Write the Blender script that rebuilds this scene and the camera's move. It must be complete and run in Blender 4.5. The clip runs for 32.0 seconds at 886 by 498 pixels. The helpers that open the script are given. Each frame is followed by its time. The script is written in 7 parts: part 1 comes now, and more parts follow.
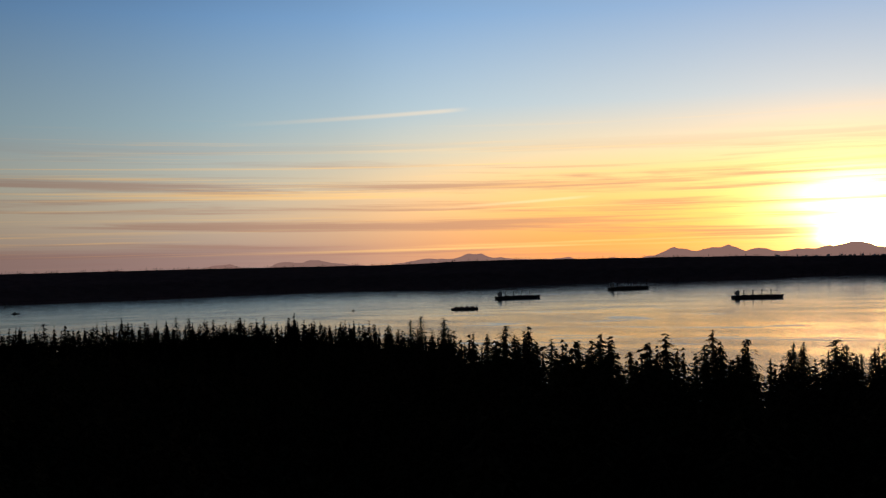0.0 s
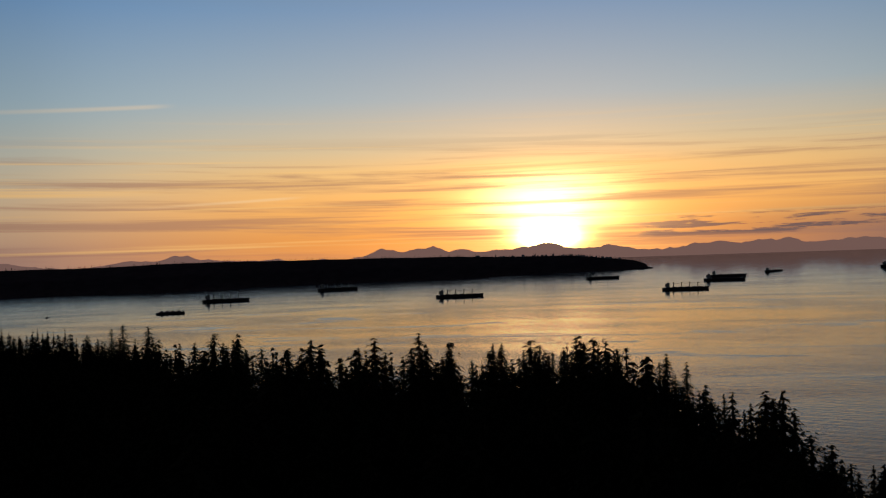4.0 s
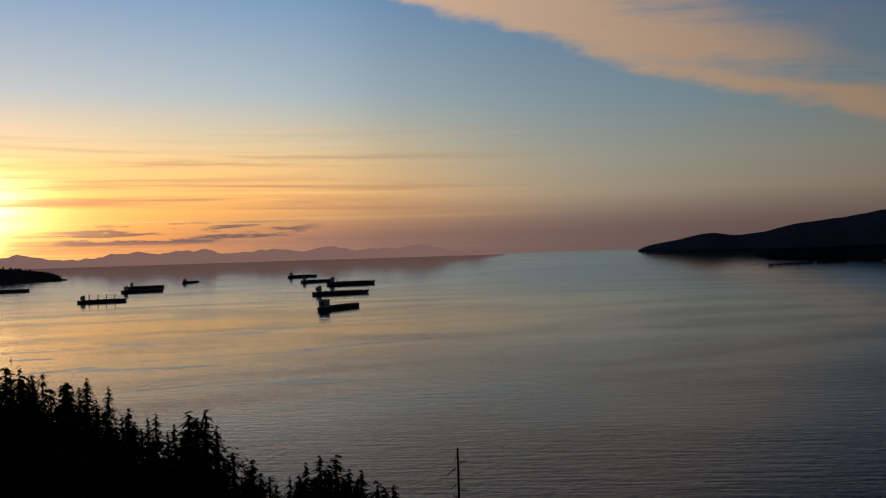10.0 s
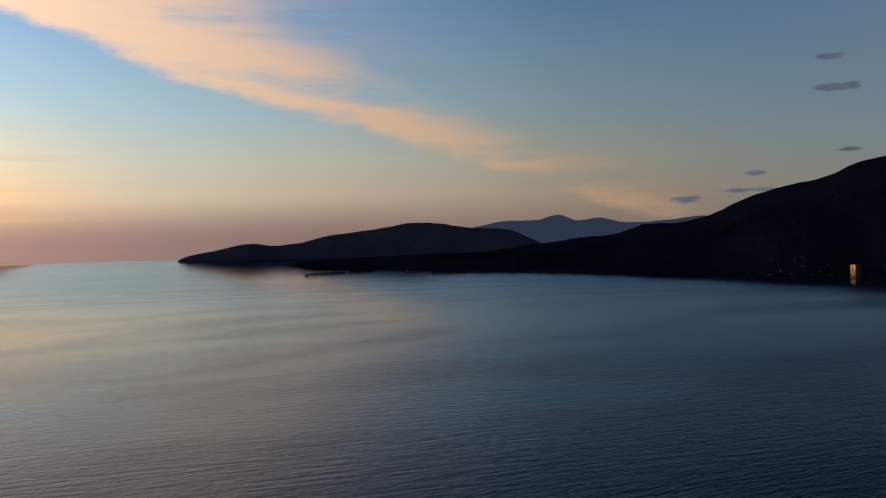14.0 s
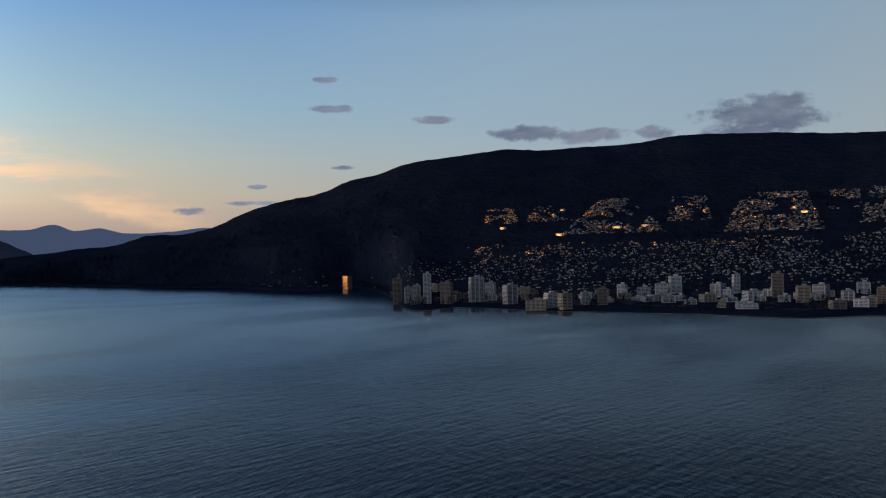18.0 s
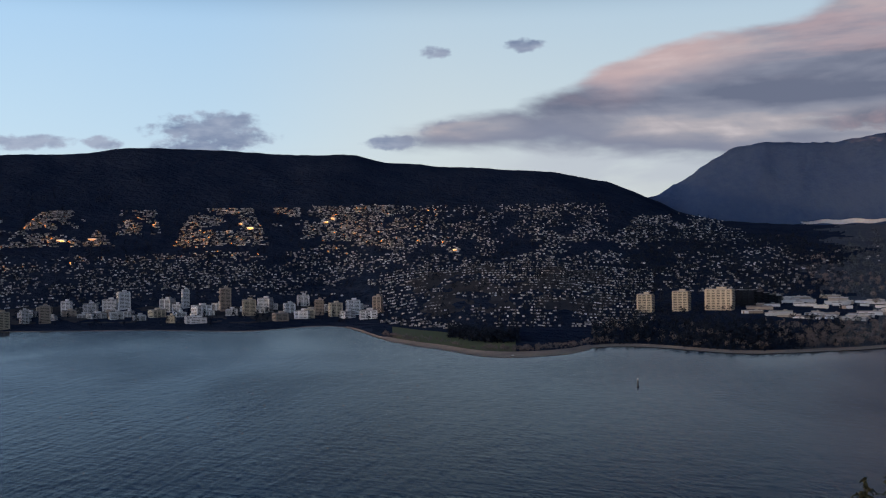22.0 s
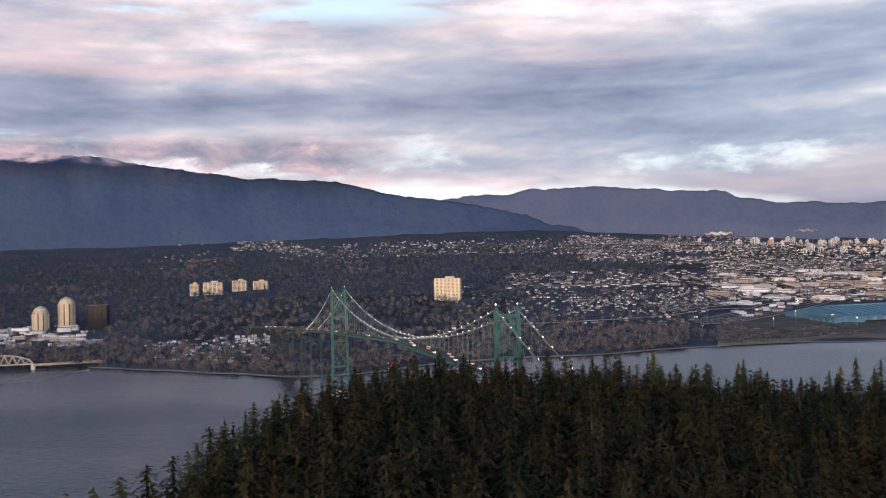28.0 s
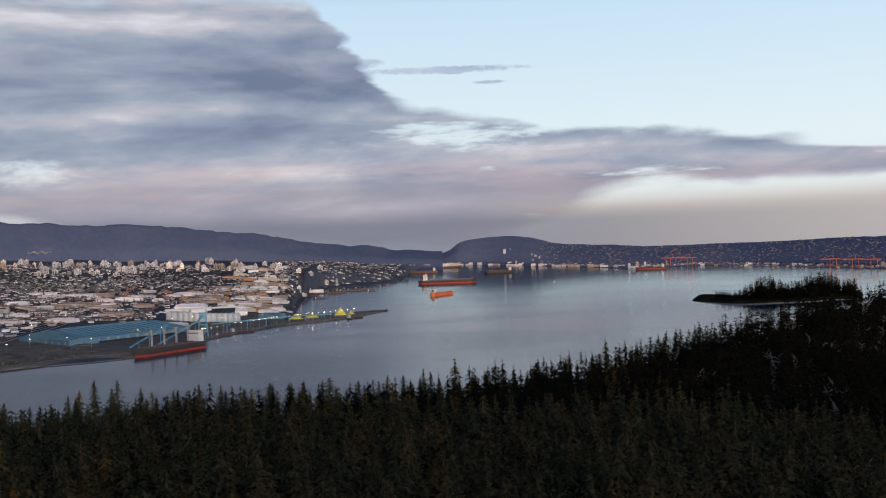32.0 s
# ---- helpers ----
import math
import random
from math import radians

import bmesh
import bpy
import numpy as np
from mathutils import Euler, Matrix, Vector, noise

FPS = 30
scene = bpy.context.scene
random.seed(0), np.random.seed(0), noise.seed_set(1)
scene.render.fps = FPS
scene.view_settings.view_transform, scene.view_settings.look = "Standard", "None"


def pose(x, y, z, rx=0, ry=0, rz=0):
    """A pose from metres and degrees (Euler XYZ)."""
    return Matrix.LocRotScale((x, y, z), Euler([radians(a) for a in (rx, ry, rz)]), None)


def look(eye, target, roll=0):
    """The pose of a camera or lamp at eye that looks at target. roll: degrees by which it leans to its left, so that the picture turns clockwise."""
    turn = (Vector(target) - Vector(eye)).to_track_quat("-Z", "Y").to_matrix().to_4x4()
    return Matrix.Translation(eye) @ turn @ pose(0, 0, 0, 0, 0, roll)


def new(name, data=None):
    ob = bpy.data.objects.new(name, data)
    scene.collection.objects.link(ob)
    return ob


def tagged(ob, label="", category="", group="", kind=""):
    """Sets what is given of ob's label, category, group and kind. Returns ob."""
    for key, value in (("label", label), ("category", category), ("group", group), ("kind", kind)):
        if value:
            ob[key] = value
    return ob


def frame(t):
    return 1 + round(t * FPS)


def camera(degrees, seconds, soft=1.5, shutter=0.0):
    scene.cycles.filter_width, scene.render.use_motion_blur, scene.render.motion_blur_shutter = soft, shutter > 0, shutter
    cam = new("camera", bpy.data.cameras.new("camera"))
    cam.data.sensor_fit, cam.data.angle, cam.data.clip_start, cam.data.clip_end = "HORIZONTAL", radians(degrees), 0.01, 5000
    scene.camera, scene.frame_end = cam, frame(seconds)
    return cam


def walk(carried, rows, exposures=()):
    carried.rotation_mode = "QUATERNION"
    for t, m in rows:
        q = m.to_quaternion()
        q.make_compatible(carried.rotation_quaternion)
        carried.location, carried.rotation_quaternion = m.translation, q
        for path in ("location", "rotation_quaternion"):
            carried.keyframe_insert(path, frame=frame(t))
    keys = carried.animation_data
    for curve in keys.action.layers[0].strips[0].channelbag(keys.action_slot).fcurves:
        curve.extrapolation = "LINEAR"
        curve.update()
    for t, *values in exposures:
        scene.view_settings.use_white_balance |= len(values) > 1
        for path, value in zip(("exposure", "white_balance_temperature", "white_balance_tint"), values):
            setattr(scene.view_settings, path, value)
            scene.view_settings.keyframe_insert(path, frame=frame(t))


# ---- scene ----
# Bearings are in degrees clockwise from north: x is east, y is north, the water lies at z = 0 and past 2500 m rises to
# fit the view.
# ---- camera: a drone that hovers over the park, climbs slowly and turns from south-west by north to east ----
LENS = 47.5
TURN = [  # seconds, bearing, pitch, roll
    (0, 212.44, 0.96, 1.53), (0.5, 214.94, 0.89, 1.60), (1, 217.06, 0.84, 1.67), (1.5, 218.42, 0.81, 1.73), (2, 219.67, 0.78, 1.76),
    (2.5, 221.71, 0.74, 1.80), (3, 224.29, 0.70, 1.84), (3.5, 226.63, 0.60, 1.89), (5.5, 236.10, 0.46, 1.93), (6, 239.11, 0.36, 1.93),
    (6.5, 242.54, 0.29, 1.93), (7, 245.98, 0.22, 1.93), (7.5, 249.16, 0.17, 1.90), (8, 251.89, 0.15, 1.88), (8.5, 254.08, 0.15, 1.85),
    (9, 256.26, 0.14, 1.81), (9.5, 258.61, 0.13, 1.77), (10, 261.12, 0.11, 1.74), (10.5, 263.71, 0.11, 1.73), (11, 266.18, 0.11, 1.70),
    (11.5, 268.44, 0.12, 1.69), (12, 271.21, 0.10, 1.72), (12.5, 275.53, 0.06, 1.73), (13, 279.95, 0.00, 1.69), (13.5, 283.42, -0.04, 1.63),
    (14, 286.87, -0.07, 1.60), (14.5, 290.41, -0.09, 1.61), (16.5, 303.44, -0.11, 1.58), (17, 307.35, -0.13, 1.49), (17.5, 311.10, -0.14, 1.40),
    (18, 314.59, -0.12, 1.35), (18.5, 317.81, -0.11, 1.30), (19, 321.23, -0.09, 1.25), (19.5, 324.74, -0.07, 1.18), (20, 328.81, -0.06, 1.16),
    (20.5, 333.57, -0.04, 1.17), (21, 337.83, -0.02, 1.15), (21.5, 341.72, 0.01, 1.08), (22, 345.17, 0.05, 1.04), (22.5, 348.57, 0.10, 1.07),
    (23, 352.49, 0.14, 1.10), (23.5, 357.60, 0.16, 1.13), (24, 362.95, 0.19, 1.23), (24.5, 367.40, 0.24, 1.37), (26.5, 383.54, 0.33, 1.44),
    (27, 387.79, 0.39, 1.49), (27.5, 392.21, 0.42, 1.51), (28, 396.34, 0.44, 1.51), (28.5, 400.40, 0.48, 1.52), (29, 405.04, 0.49, 1.60),
    (29.5, 410.94, 0.48, 1.73), (30, 417.15, 0.44, 1.86), (30.5, 422.78, 0.41, 1.91), (31, 428.26, 0.37, 1.89), (31.5, 433.42, 0.36, 1.89),
    (32, 438.04, 0.38, 1.94)]
DRIFT = ((0, 5.5, 13, 26, 32), (0, 0, 0.4, 0.4, -1.1), (0, 0, -2.4, -2.4, 0.2))


def eye(t):
    return np.interp(t, DRIFT[0], DRIFT[1]), np.interp(t, DRIFT[0], DRIFT[2]), 129.5 + 0.4 * t


cam = camera(LENS, 32.0, soft=1.2)
walk(cam, [(t, pose(*eye(t), 90 + p, r, -b)) for t, b, p, r in TURN],
     exposures=[(0, -1.15), (2, -1.4), (3, -1.5), (6, -2.1), (9, -1.55), (12, -1.05), (13, -0.7), (14.5, -0.25), (16.5, 0.42), (18, 0.62), (19, 0.82), (21, 1.18), (22, 1.43), (23, 1.65), (24.5, 1.8), (26.5, 2.08), (28, 2.22), (30, 2.2), (32, 1.8)])

# ---- world: evening sky with its clouds, and the low sun ----
SUN_BEARING, SUN_HEIGHT = 234.9, 2.05


def lin(*rgb):
    """Linear colour from 0-255 display values."""
    return tuple(((c / 255 + 0.055) / 1.055) ** 2.4 if c > 10 else c / 255 / 12.92 for c in rgb)


class Nodes:
    """Short hand for wiring a node tree."""

    def __init__(self, tree):
        self.tree = tree
        tree.nodes.clear()

    def add(self, kind):
        return self.tree.nodes.new(kind)

    def put(self, value, socket):
        if isinstance(value, bpy.types.NodeSocket):
            self.tree.links.new(value, socket)
        else:
            socket.default_value = value

    def math(self, op, a, b=0.0, c=0.0, clamp=False):
        node = self.add("ShaderNodeMath")
        node.operation, node.use_clamp = op, clamp
        for value, socket in zip((a, b, c), node.inputs):
            self.put(value, socket)
        return node.outputs[0]

    def span(self, value, a, b, c=0.0, d=1.0):
        """Smooth step of value from a..b to c..d."""
        node = self.add("ShaderNodeMapRange")
        node.interpolation_type = "SMOOTHSTEP"
        for v, socket in zip((value, a, b, c, d), node.inputs):
            self.put(v, socket)
        return node.outputs[0]

    def mul(self, *values):
        out = values[0]
        for v in values[1:]:
            out = self.math("MULTIPLY", out, v)
        return out

    def mix(self, factor, a, b, blend="MIX"):
        node = self.add("ShaderNodeMix")
        node.data_type, node.blend_type = "RGBA", blend
        self.put(factor, node.inputs[0])
        for v, socket in ((a, node.inputs[6]), (b, node.inputs[7])):
            self.put((*v, 1.0) if isinstance(v, tuple) and len(v) == 3 else v, socket)
        return node.outputs[2]

    def xyz(self, x, y, z=0.0):
        node = self.add("ShaderNodeCombineXYZ")
        for v, socket in zip((x, y, z), node.inputs):
            self.put(v, socket)
        return node.outputs[0]

    def noise(self, vector, scale, detail=5.0, rough=0.55, warp=0.0):
        node = self.add("ShaderNodeTexNoise")
        self.put(vector, node.inputs["Vector"])
        node.inputs["Scale"].default_value, node.inputs["Detail"].default_value = scale, detail
        node.inputs["Roughness"].default_value, node.inputs["Distortion"].default_value = rough, warp
        return node.outputs[0]

    def ramp(self, value, stops):
        node = self.add("ShaderNodeValToRGB")
        self.put(value, node.inputs[0])
        e = node.color_ramp.elements
        while len(e) < len(stops):
            e.new(0.5)
        for item, (at, colour) in zip(e, stops):
            item.position, item.color = at, (*colour, 1.0)
        return node.outputs[0]


def make_world():
    world = bpy.data.worlds.new("evening_sky")
    world.use_nodes = True
    scene.world = world
    n = Nodes(world.node_tree)
    split = n.add("ShaderNodeSeparateXYZ")
    n.put(n.add("ShaderNodeTexCoord").outputs["Generated"], split.inputs[0])
    x, y, z = split.outputs
    up = n.math("MULTIPLY", n.math("ARCSINE", z), 57.2958)
    # bearing, counted from north-west so that its seam lies behind
    c0, s0 = math.cos(radians(325)), math.sin(radians(325))
    ahead = n.math("ADD", n.mul(x, s0), n.mul(y, c0))
    side = n.math("SUBTRACT", n.mul(x, c0), n.mul(y, s0))
    turn = n.math("MULTIPLY", n.math("ARCTAN2", side, ahead), 57.2958)
    bearing = n.math("ADD", turn, 325.0)
    off = n.math("ABSOLUTE", n.math("SUBTRACT", bearing, SUN_BEARING))
    height = n.math("DIVIDE", n.math("ADD", up, 2.0), 50.0, clamp=True)

    def at(deg):
        return (deg + 2) / 50

    warm = n.ramp(height, [(at(-1), lin(196, 132, 96)), (at(1.2), lin(208, 140, 82)), (at(3), lin(234, 170, 98)), (at(5), lin(226, 184, 126)),
                           (at(6.3), lin(202, 186, 154)), (at(9), lin(156, 174, 184)), (at(14), lin(110, 146, 182)), (at(20), lin(76, 104, 136)), (at(30), lin(44, 68, 102)), (at(47), lin(24, 40, 68))])
    plain = n.ramp(height, [(at(-1), lin(148, 130, 130)), (at(1), lin(166, 146, 138)), (at(3), lin(190, 174, 154)), (at(5), lin(182, 182, 170)),
                            (at(8), lin(150, 176, 188)), (at(14), lin(104, 146, 190)), (at(20), lin(48, 82, 128)), (at(30), lin(26, 48, 86)), (at(47), lin(24, 42, 74))])
    cold = n.ramp(height, [(at(-1), lin(152, 158, 168)), (at(2), lin(182, 188, 190)), (at(6), lin(182, 194, 200)), (at(14), lin(160, 182, 200)),
                           (at(20), lin(54, 82, 116)), (at(30), lin(27, 46, 78)), (at(47), lin(26, 43, 72))])
    sky = n.mix(n.span(off, 13, 38), warm, plain)
    sky = n.mix(n.span(bearing, 292, 326), sky, cold)
    air = n.add("ShaderNodeTexSky")
    air.sky_type, air.sun_disc = "NISHITA", False
    air.sun_elevation, air.sun_rotation = radians(SUN_HEIGHT), radians(SUN_BEARING)
    air_dim = n.mix(1.0, air.outputs[0], (0.1, 0.1, 0.1), "MULTIPLY")
    sky = n.mix(0.12, sky, air_dim)

    # long dusk streaks low in the west
    streak_at = n.xyz(n.mul(bearing, 0.034), n.mul(n.math("MULTIPLY_ADD", bearing, 0.012, up), 1.35))
    streaks = n.span(n.noise(streak_at, 1.0, 8, 0.64, 0.5), 0.46, 0.64)
    low = n.mul(n.span(up, 7.5, 4.5), n.span(bearing, 270, 248))
    sky = n.mix(n.mul(streaks, low, 0.6), sky, lin(154, 112, 96))
    fine_at = n.xyz(n.mul(bearing, 0.026), n.mul(up, 2.6), 4.0)
    fine = n.span(n.noise(fine_at, 1.0, 6, 0.62, 0.4), 0.52, 0.70)
    sky = n.mix(n.mul(fine, n.span(up, 9, 5), n.span(bearing, 276, 246), 0.55), sky, lin(250, 196, 118))
    # two thin bright trails
    for rise, at_b, at_h, b0, b1, thick, strength in ((0.055, 209.0, 8.55, 199.0, 214.5, 0.10, 0.3), (0.050, 215.0, 3.40, 209.5, 221.5, 0.07, 0.4)):
        gap = n.math("ABSOLUTE", n.math("SUBTRACT", up, n.math("MULTIPLY_ADD", n.math("SUBTRACT", bearing, at_b), rise, at_h)))
        trail = n.mul(n.span(gap, thick * 1.8, thick * 0.2), n.span(bearing, b0, b1 - 3), n.span(bearing, b1, b1 - 2), strength)
        sky = n.mix(trail, sky, lin(240, 206, 160))
    # a mauve bank over the far coast
    bank = n.mul(n.span(up, 3.4, 0.6), n.span(bearing, 236, 258), n.span(bearing, 300, 276))
    sky = n.mix(n.mul(bank, 0.75), sky, lin(126, 100, 98))
    bank_2 = n.mul(n.span(up, 1.6, 0.9), n.span(bearing, 214, 196))
    sky = n.mix(n.mul(bank_2, 0.7), sky, lin(150, 118, 112))
    # small dark clouds beside the sun
    dot_at = n.xyz(n.mul(bearing, 0.20), n.mul(up, 2.9), 2.6)
    dots = n.span(n.noise(dot_at, 1.0, 8, 0.64, 0.3), 0.51, 0.58)
    box = n.mul(n.span(up, 0.6, 1.0), n.span(up, 2.2, 1.7), n.span(bearing, 238, 241), n.span(bearing, 255, 252))
    sky = n.mix(n.mul(dots, box, 0.85), sky, lin(92, 80, 86))

    # the tall peach cloud band that falls towards the north-west
    wob = n.math("MULTIPLY", n.math("SUBTRACT", n.noise(n.xyz(n.mul(bearing, 0.13), n.mul(up, 0.30), 7.0), 1.0, 8, 0.64), 0.5), 3.4)
    edge = n.math("ADD", n.math("SUBTRACT", up, n.math("MULTIPLY_ADD", n.math("SUBTRACT", bearing, 256.0), -0.312, 14.9)), wob)
    veil = n.noise(n.xyz(n.mul(n.math("ADD", bearing, n.mul(up, 2.4)), 0.05), n.mul(up, 0.30), 3.0), 1.0, 6, 0.6, 0.6)
    inside = n.mul(n.span(edge, -0.25, 0.7), n.span(bearing, 304, 297))
    peach = n.mul(inside, n.span(edge, n.span(bearing, 268, 290, 9.0, 3.2), n.span(bearing, 268, 290, 2.0, 0.7)), n.span(n.math("MULTIPLY_ADD", n.math("SUBTRACT", veil, 0.5), 1.0, n.mul(wob, 0.09)), n.span(bearing, 268, 300, -0.32, -0.06), n.span(bearing, 268, 300, 0.0, 0.07)))
    mauve = n.mul(inside, n.span(edge, 15.0, 3.0), n.span(veil, 0.38, 0.62), n.span(bearing, 292, 270))
    sky = n.mix(n.mul(mauve, 0.85), sky, lin(170, 164, 170))
    sky = n.mix(n.mul(peach, 0.85), sky, lin(222, 184, 150))

    # bluer air in the north-west
    sky = n.mix(n.mul(n.span(bearing, 290, 308), n.span(bearing, 346, 330), n.span(up, 2.0, 7.0)), sky, n.mix(1.0, sky, (0.84, 0.97, 1.10), "MULTIPLY"))
    # Added dark patch of sky, mostly above the view, to dim the water's reflection.
    sky = n.mix(n.mul(n.span(bearing, 298, 316), n.span(bearing, 384, 362), n.span(up, 12.5, 17.5)), sky, n.mix(1.0, sky, (0.15, 0.25, 0.38), "MULTIPLY"))

    # single clouds: bearing, height, half width, half height
    fray = n.math("MULTIPLY", n.math("SUBTRACT", n.noise(n.xyz(n.mul(bearing, 0.9), n.mul(up, 1.5), 11.0), 1.0, 8, 0.60), 0.5), 2.6)
    single = 0.0
    for b0, h0, wide, tall in ((308.4, 7.9, 1.5, 0.26), (308.1, 9.5, 0.8, 0.22), (314.2, 7.2, 1.5, 0.26), (319.6, 6.3, 2.4, 0.5), (322.9, 6.05, 2.6, 0.5), (326.6, 6.1, 1.2, 0.4),
                               (332.2, 6.5, 3.7, 1.35), (333.0, 7.2, 2.2, 0.8), (342.6, 6.1, 2.0, 0.5), (346.0, 6.8, 2.2, 0.6), (344.9, 11.1, 0.9, 0.45), (350.0, 11.4, 1.3, 0.45),
                               (304.2, 3.6, 0.7, 0.14), (300.6, 2.3, 1.2, 0.26), (303.8, 2.7, 1.6, 0.16), (309.0, 4.6, 0.8, 0.14), (438.4, 10.45, 5.6, 0.26), (441.0, 9.7, 1.0, 0.12), (432.8, 10.9, 2.4, 0.4)):
        dx, dy = n.mul(n.math("SUBTRACT", bearing, b0), 1 / wide), n.mul(n.math("SUBTRACT", up, h0), 1 / tall)
        ring = n.math("ADD", n.math("MULTIPLY", dx, dx), n.math("MULTIPLY", dy, dy))
        single = n.math("MAXIMUM", single, n.math("SUBTRACT", 1.0, ring)) if single else n.math("SUBTRACT", 1.0, ring)
    single = n.math("ADD", single, fray)
    puff = n.noise(n.xyz(n.mul(bearing, 0.3), n.mul(up, 0.9), 5.0), 1.0, 5, 0.6)
    puff_tone = n.ramp(puff, [(0.35, lin(96, 108, 134)), (0.62, lin(134, 142, 160))])
    sky = n.mix(n.mul(n.span(single, 0.0, 0.8), n.span(bearing, 420, 436, 0.92, 0.6)), sky, puff_tone)

    # the broad cloud deck over the mountains and the inlet
    swirl = n.noise(n.xyz(n.mul(bearing, 0.05), n.mul(up, 0.16), 61.0), 1.0, 3, 0.5)
    bx = n.math("MULTIPLY_ADD", swirl, 6.0, bearing)
    body = n.noise(n.xyz(n.mul(bx, 0.115), n.mul(up, 0.36), 15.0), 1.0, 6, 0.50, 0.15)
    under = n.noise(n.xyz(n.mul(bx, 0.115), n.mul(n.math("ADD", up, 0.45), 0.36), 15.0), 1.0, 6, 0.50, 0.15)
    relief = n.math("SUBTRACT", body, under)
    shift = n.math("MULTIPLY", n.math("SUBTRACT", body, 0.5), 7.0)
    line = n.add("ShaderNodeMapRange")
    for v, socket in zip((bearing, 343.5, 368.0, 6.5, 13.6), line.inputs):
        n.put(v, socket)
    roof = n.math("ADD", line.outputs[0], n.span(bearing, 364, 378, 0.0, 1.2))
    east_roof = n.math("ADD", n.span(n.math("MULTIPLY_ADD", shift, 2.2, bearing), 439.5, 427.0, 7.9, 15.6), n.span(bearing, 434, 456, 0.0, -1.7))
    roof = n.math("MINIMUM", roof, east_roof)
    top = n.math("ADD", n.mul(shift, 0.62), n.math("SUBTRACT", roof, up))
    sole = n.math("ADD", n.span(bearing, 344, 372, 5.9, 4.2), n.math("ADD", n.span(bearing, 398, 434, 0.0, -3.6), n.span(bearing, 440, 450, 0.0, 2.9)))
    foot = n.math("ADD", n.mul(shift, 0.42), n.math("SUBTRACT", up, sole))
    east_end = n.math("ADD", n.mul(shift, 0.9), n.math("SUBTRACT", n.span(up, 4.2, 5.4, 470.0, 457.5), bearing))
    deck = n.mul(n.span(top, -0.25, 0.7), n.span(foot, -0.5, 0.5), n.span(east_end, -1, 1.5), n.span(bearing, 341.5, 345))
    breaks = n.noise(n.xyz(n.mul(bx, 0.10), n.mul(up, 0.50), 31.0), 1.0, 8, 0.58, 0.2)
    torn = n.math("MULTIPLY", n.math("SUBTRACT", n.noise(n.xyz(n.mul(bearing, 0.34), n.mul(up, 0.95), 19.0), 1.0, 8, 0.60, 0.3), 0.5), 6.0)
    gap_1 = 0.0
    for b0, h0, wide, tall in ((391.5, 5.7, 6.5, 1.15), (413.0, 5.0, 6.5, 0.8)):
        dx, dy = n.mul(n.math("SUBTRACT", bearing, b0), 1 / wide), n.mul(n.math("SUBTRACT", up, h0), 1 / tall)
        ring = n.math("ADD", n.math("MULTIPLY", dx, dx), n.math("MULTIPLY", dy, dy))
        gap_1 = n.math("MAXIMUM", gap_1, n.span(n.math("ADD", n.math("SUBTRACT", 0.75, ring), torn), -0.5, 1.7))
    gap_2 = n.mul(n.span(breaks, 0.58, 0.72), n.span(bearing, 358, 370), n.span(bearing, 384, 374), n.span(up, 9.5, 7.5))
    gap_3 = n.mul(n.span(breaks, 0.50, 0.60), n.span(bearing, 366, 376), n.span(bearing, 402, 392), n.span(up, 12.6, 14.0))
    gap_4 = n.mul(n.span(breaks, 0.57, 0.66), n.span(bearing, 430, 438), n.span(up, 9.5, 8.0))
    hole = n.math("MAXIMUM", n.math("MAXIMUM", gap_1, gap_2), n.math("MAXIMUM", gap_3, gap_4))
    deck = n.mul(deck, n.math("SUBTRACT", 1.0, n.mul(hole, 0.88)))
    broad = n.noise(n.xyz(n.mul(bearing, 0.045), n.mul(up, 0.40), 41.0), 1.0, 4, 0.5, 0.3)
    wavy = n.math("MULTIPLY_ADD", n.math("SUBTRACT", swirl, 0.5), 4.5, up)
    level = n.ramp(n.math("DIVIDE", wavy, 16.0, clamp=True), [(0.0, (0.42,) * 3), (0.22, (0.58,) * 3), (0.31, (0.60,) * 3), (0.40, (0.52,) * 3), (0.47, (0.48,) * 3), (0.54, (0.30,) * 3), (0.60, (0.30,) * 3), (0.68, (0.58,) * 3), (0.82, (0.70,) * 3), (1.0, (0.60,) * 3)])
    # heaped tops and shaded undersides at a smaller scale
    heap_at = n.math("MULTIPLY_ADD", swirl, 9.0, bearing)
    heap = n.noise(n.xyz(n.mul(heap_at, 0.30), n.mul(up, 0.85), 23.0), 1.0, 6, 0.56, 0.25)
    heap_low = n.noise(n.xyz(n.mul(heap_at, 0.30), n.mul(n.math("SUBTRACT", up, 0.32), 0.85), 23.0), 1.0, 6, 0.56, 0.25)
    heaped = n.math("SUBTRACT", heap, heap_low)
    tone = n.math("ADD", n.math("MULTIPLY_ADD", n.math("SUBTRACT", broad, 0.5), 1.1, level), n.math("MULTIPLY_ADD", n.math("SUBTRACT", body, 0.5), 0.8, n.mul(relief, -0.75)))
    tone = n.math("ADD", tone, n.math("MULTIPLY_ADD", n.math("SUBTRACT", heap, 0.5), 0.22, n.mul(heaped, -0.38)))
    cloud = n.ramp(tone, [(0.20, lin(86, 92, 112)), (0.38, lin(108, 112, 129)), (0.54, lin(126, 128, 141)), (0.68, lin(150, 145, 151)), (0.88, lin(189, 180, 182))])
    flush = n.noise(n.xyz(n.mul(bearing, 0.055), n.mul(up, 0.45), 77.0), 1.0, 6, 0.6)
    rosy = n.math("ADD", n.mul(n.span(wavy, 9.4, 10.8), n.span(bearing, 416, 398, 0.15, 1.05)), n.mul(n.span(up, 6.2, 4.8), n.span(bearing, 376, 388)))
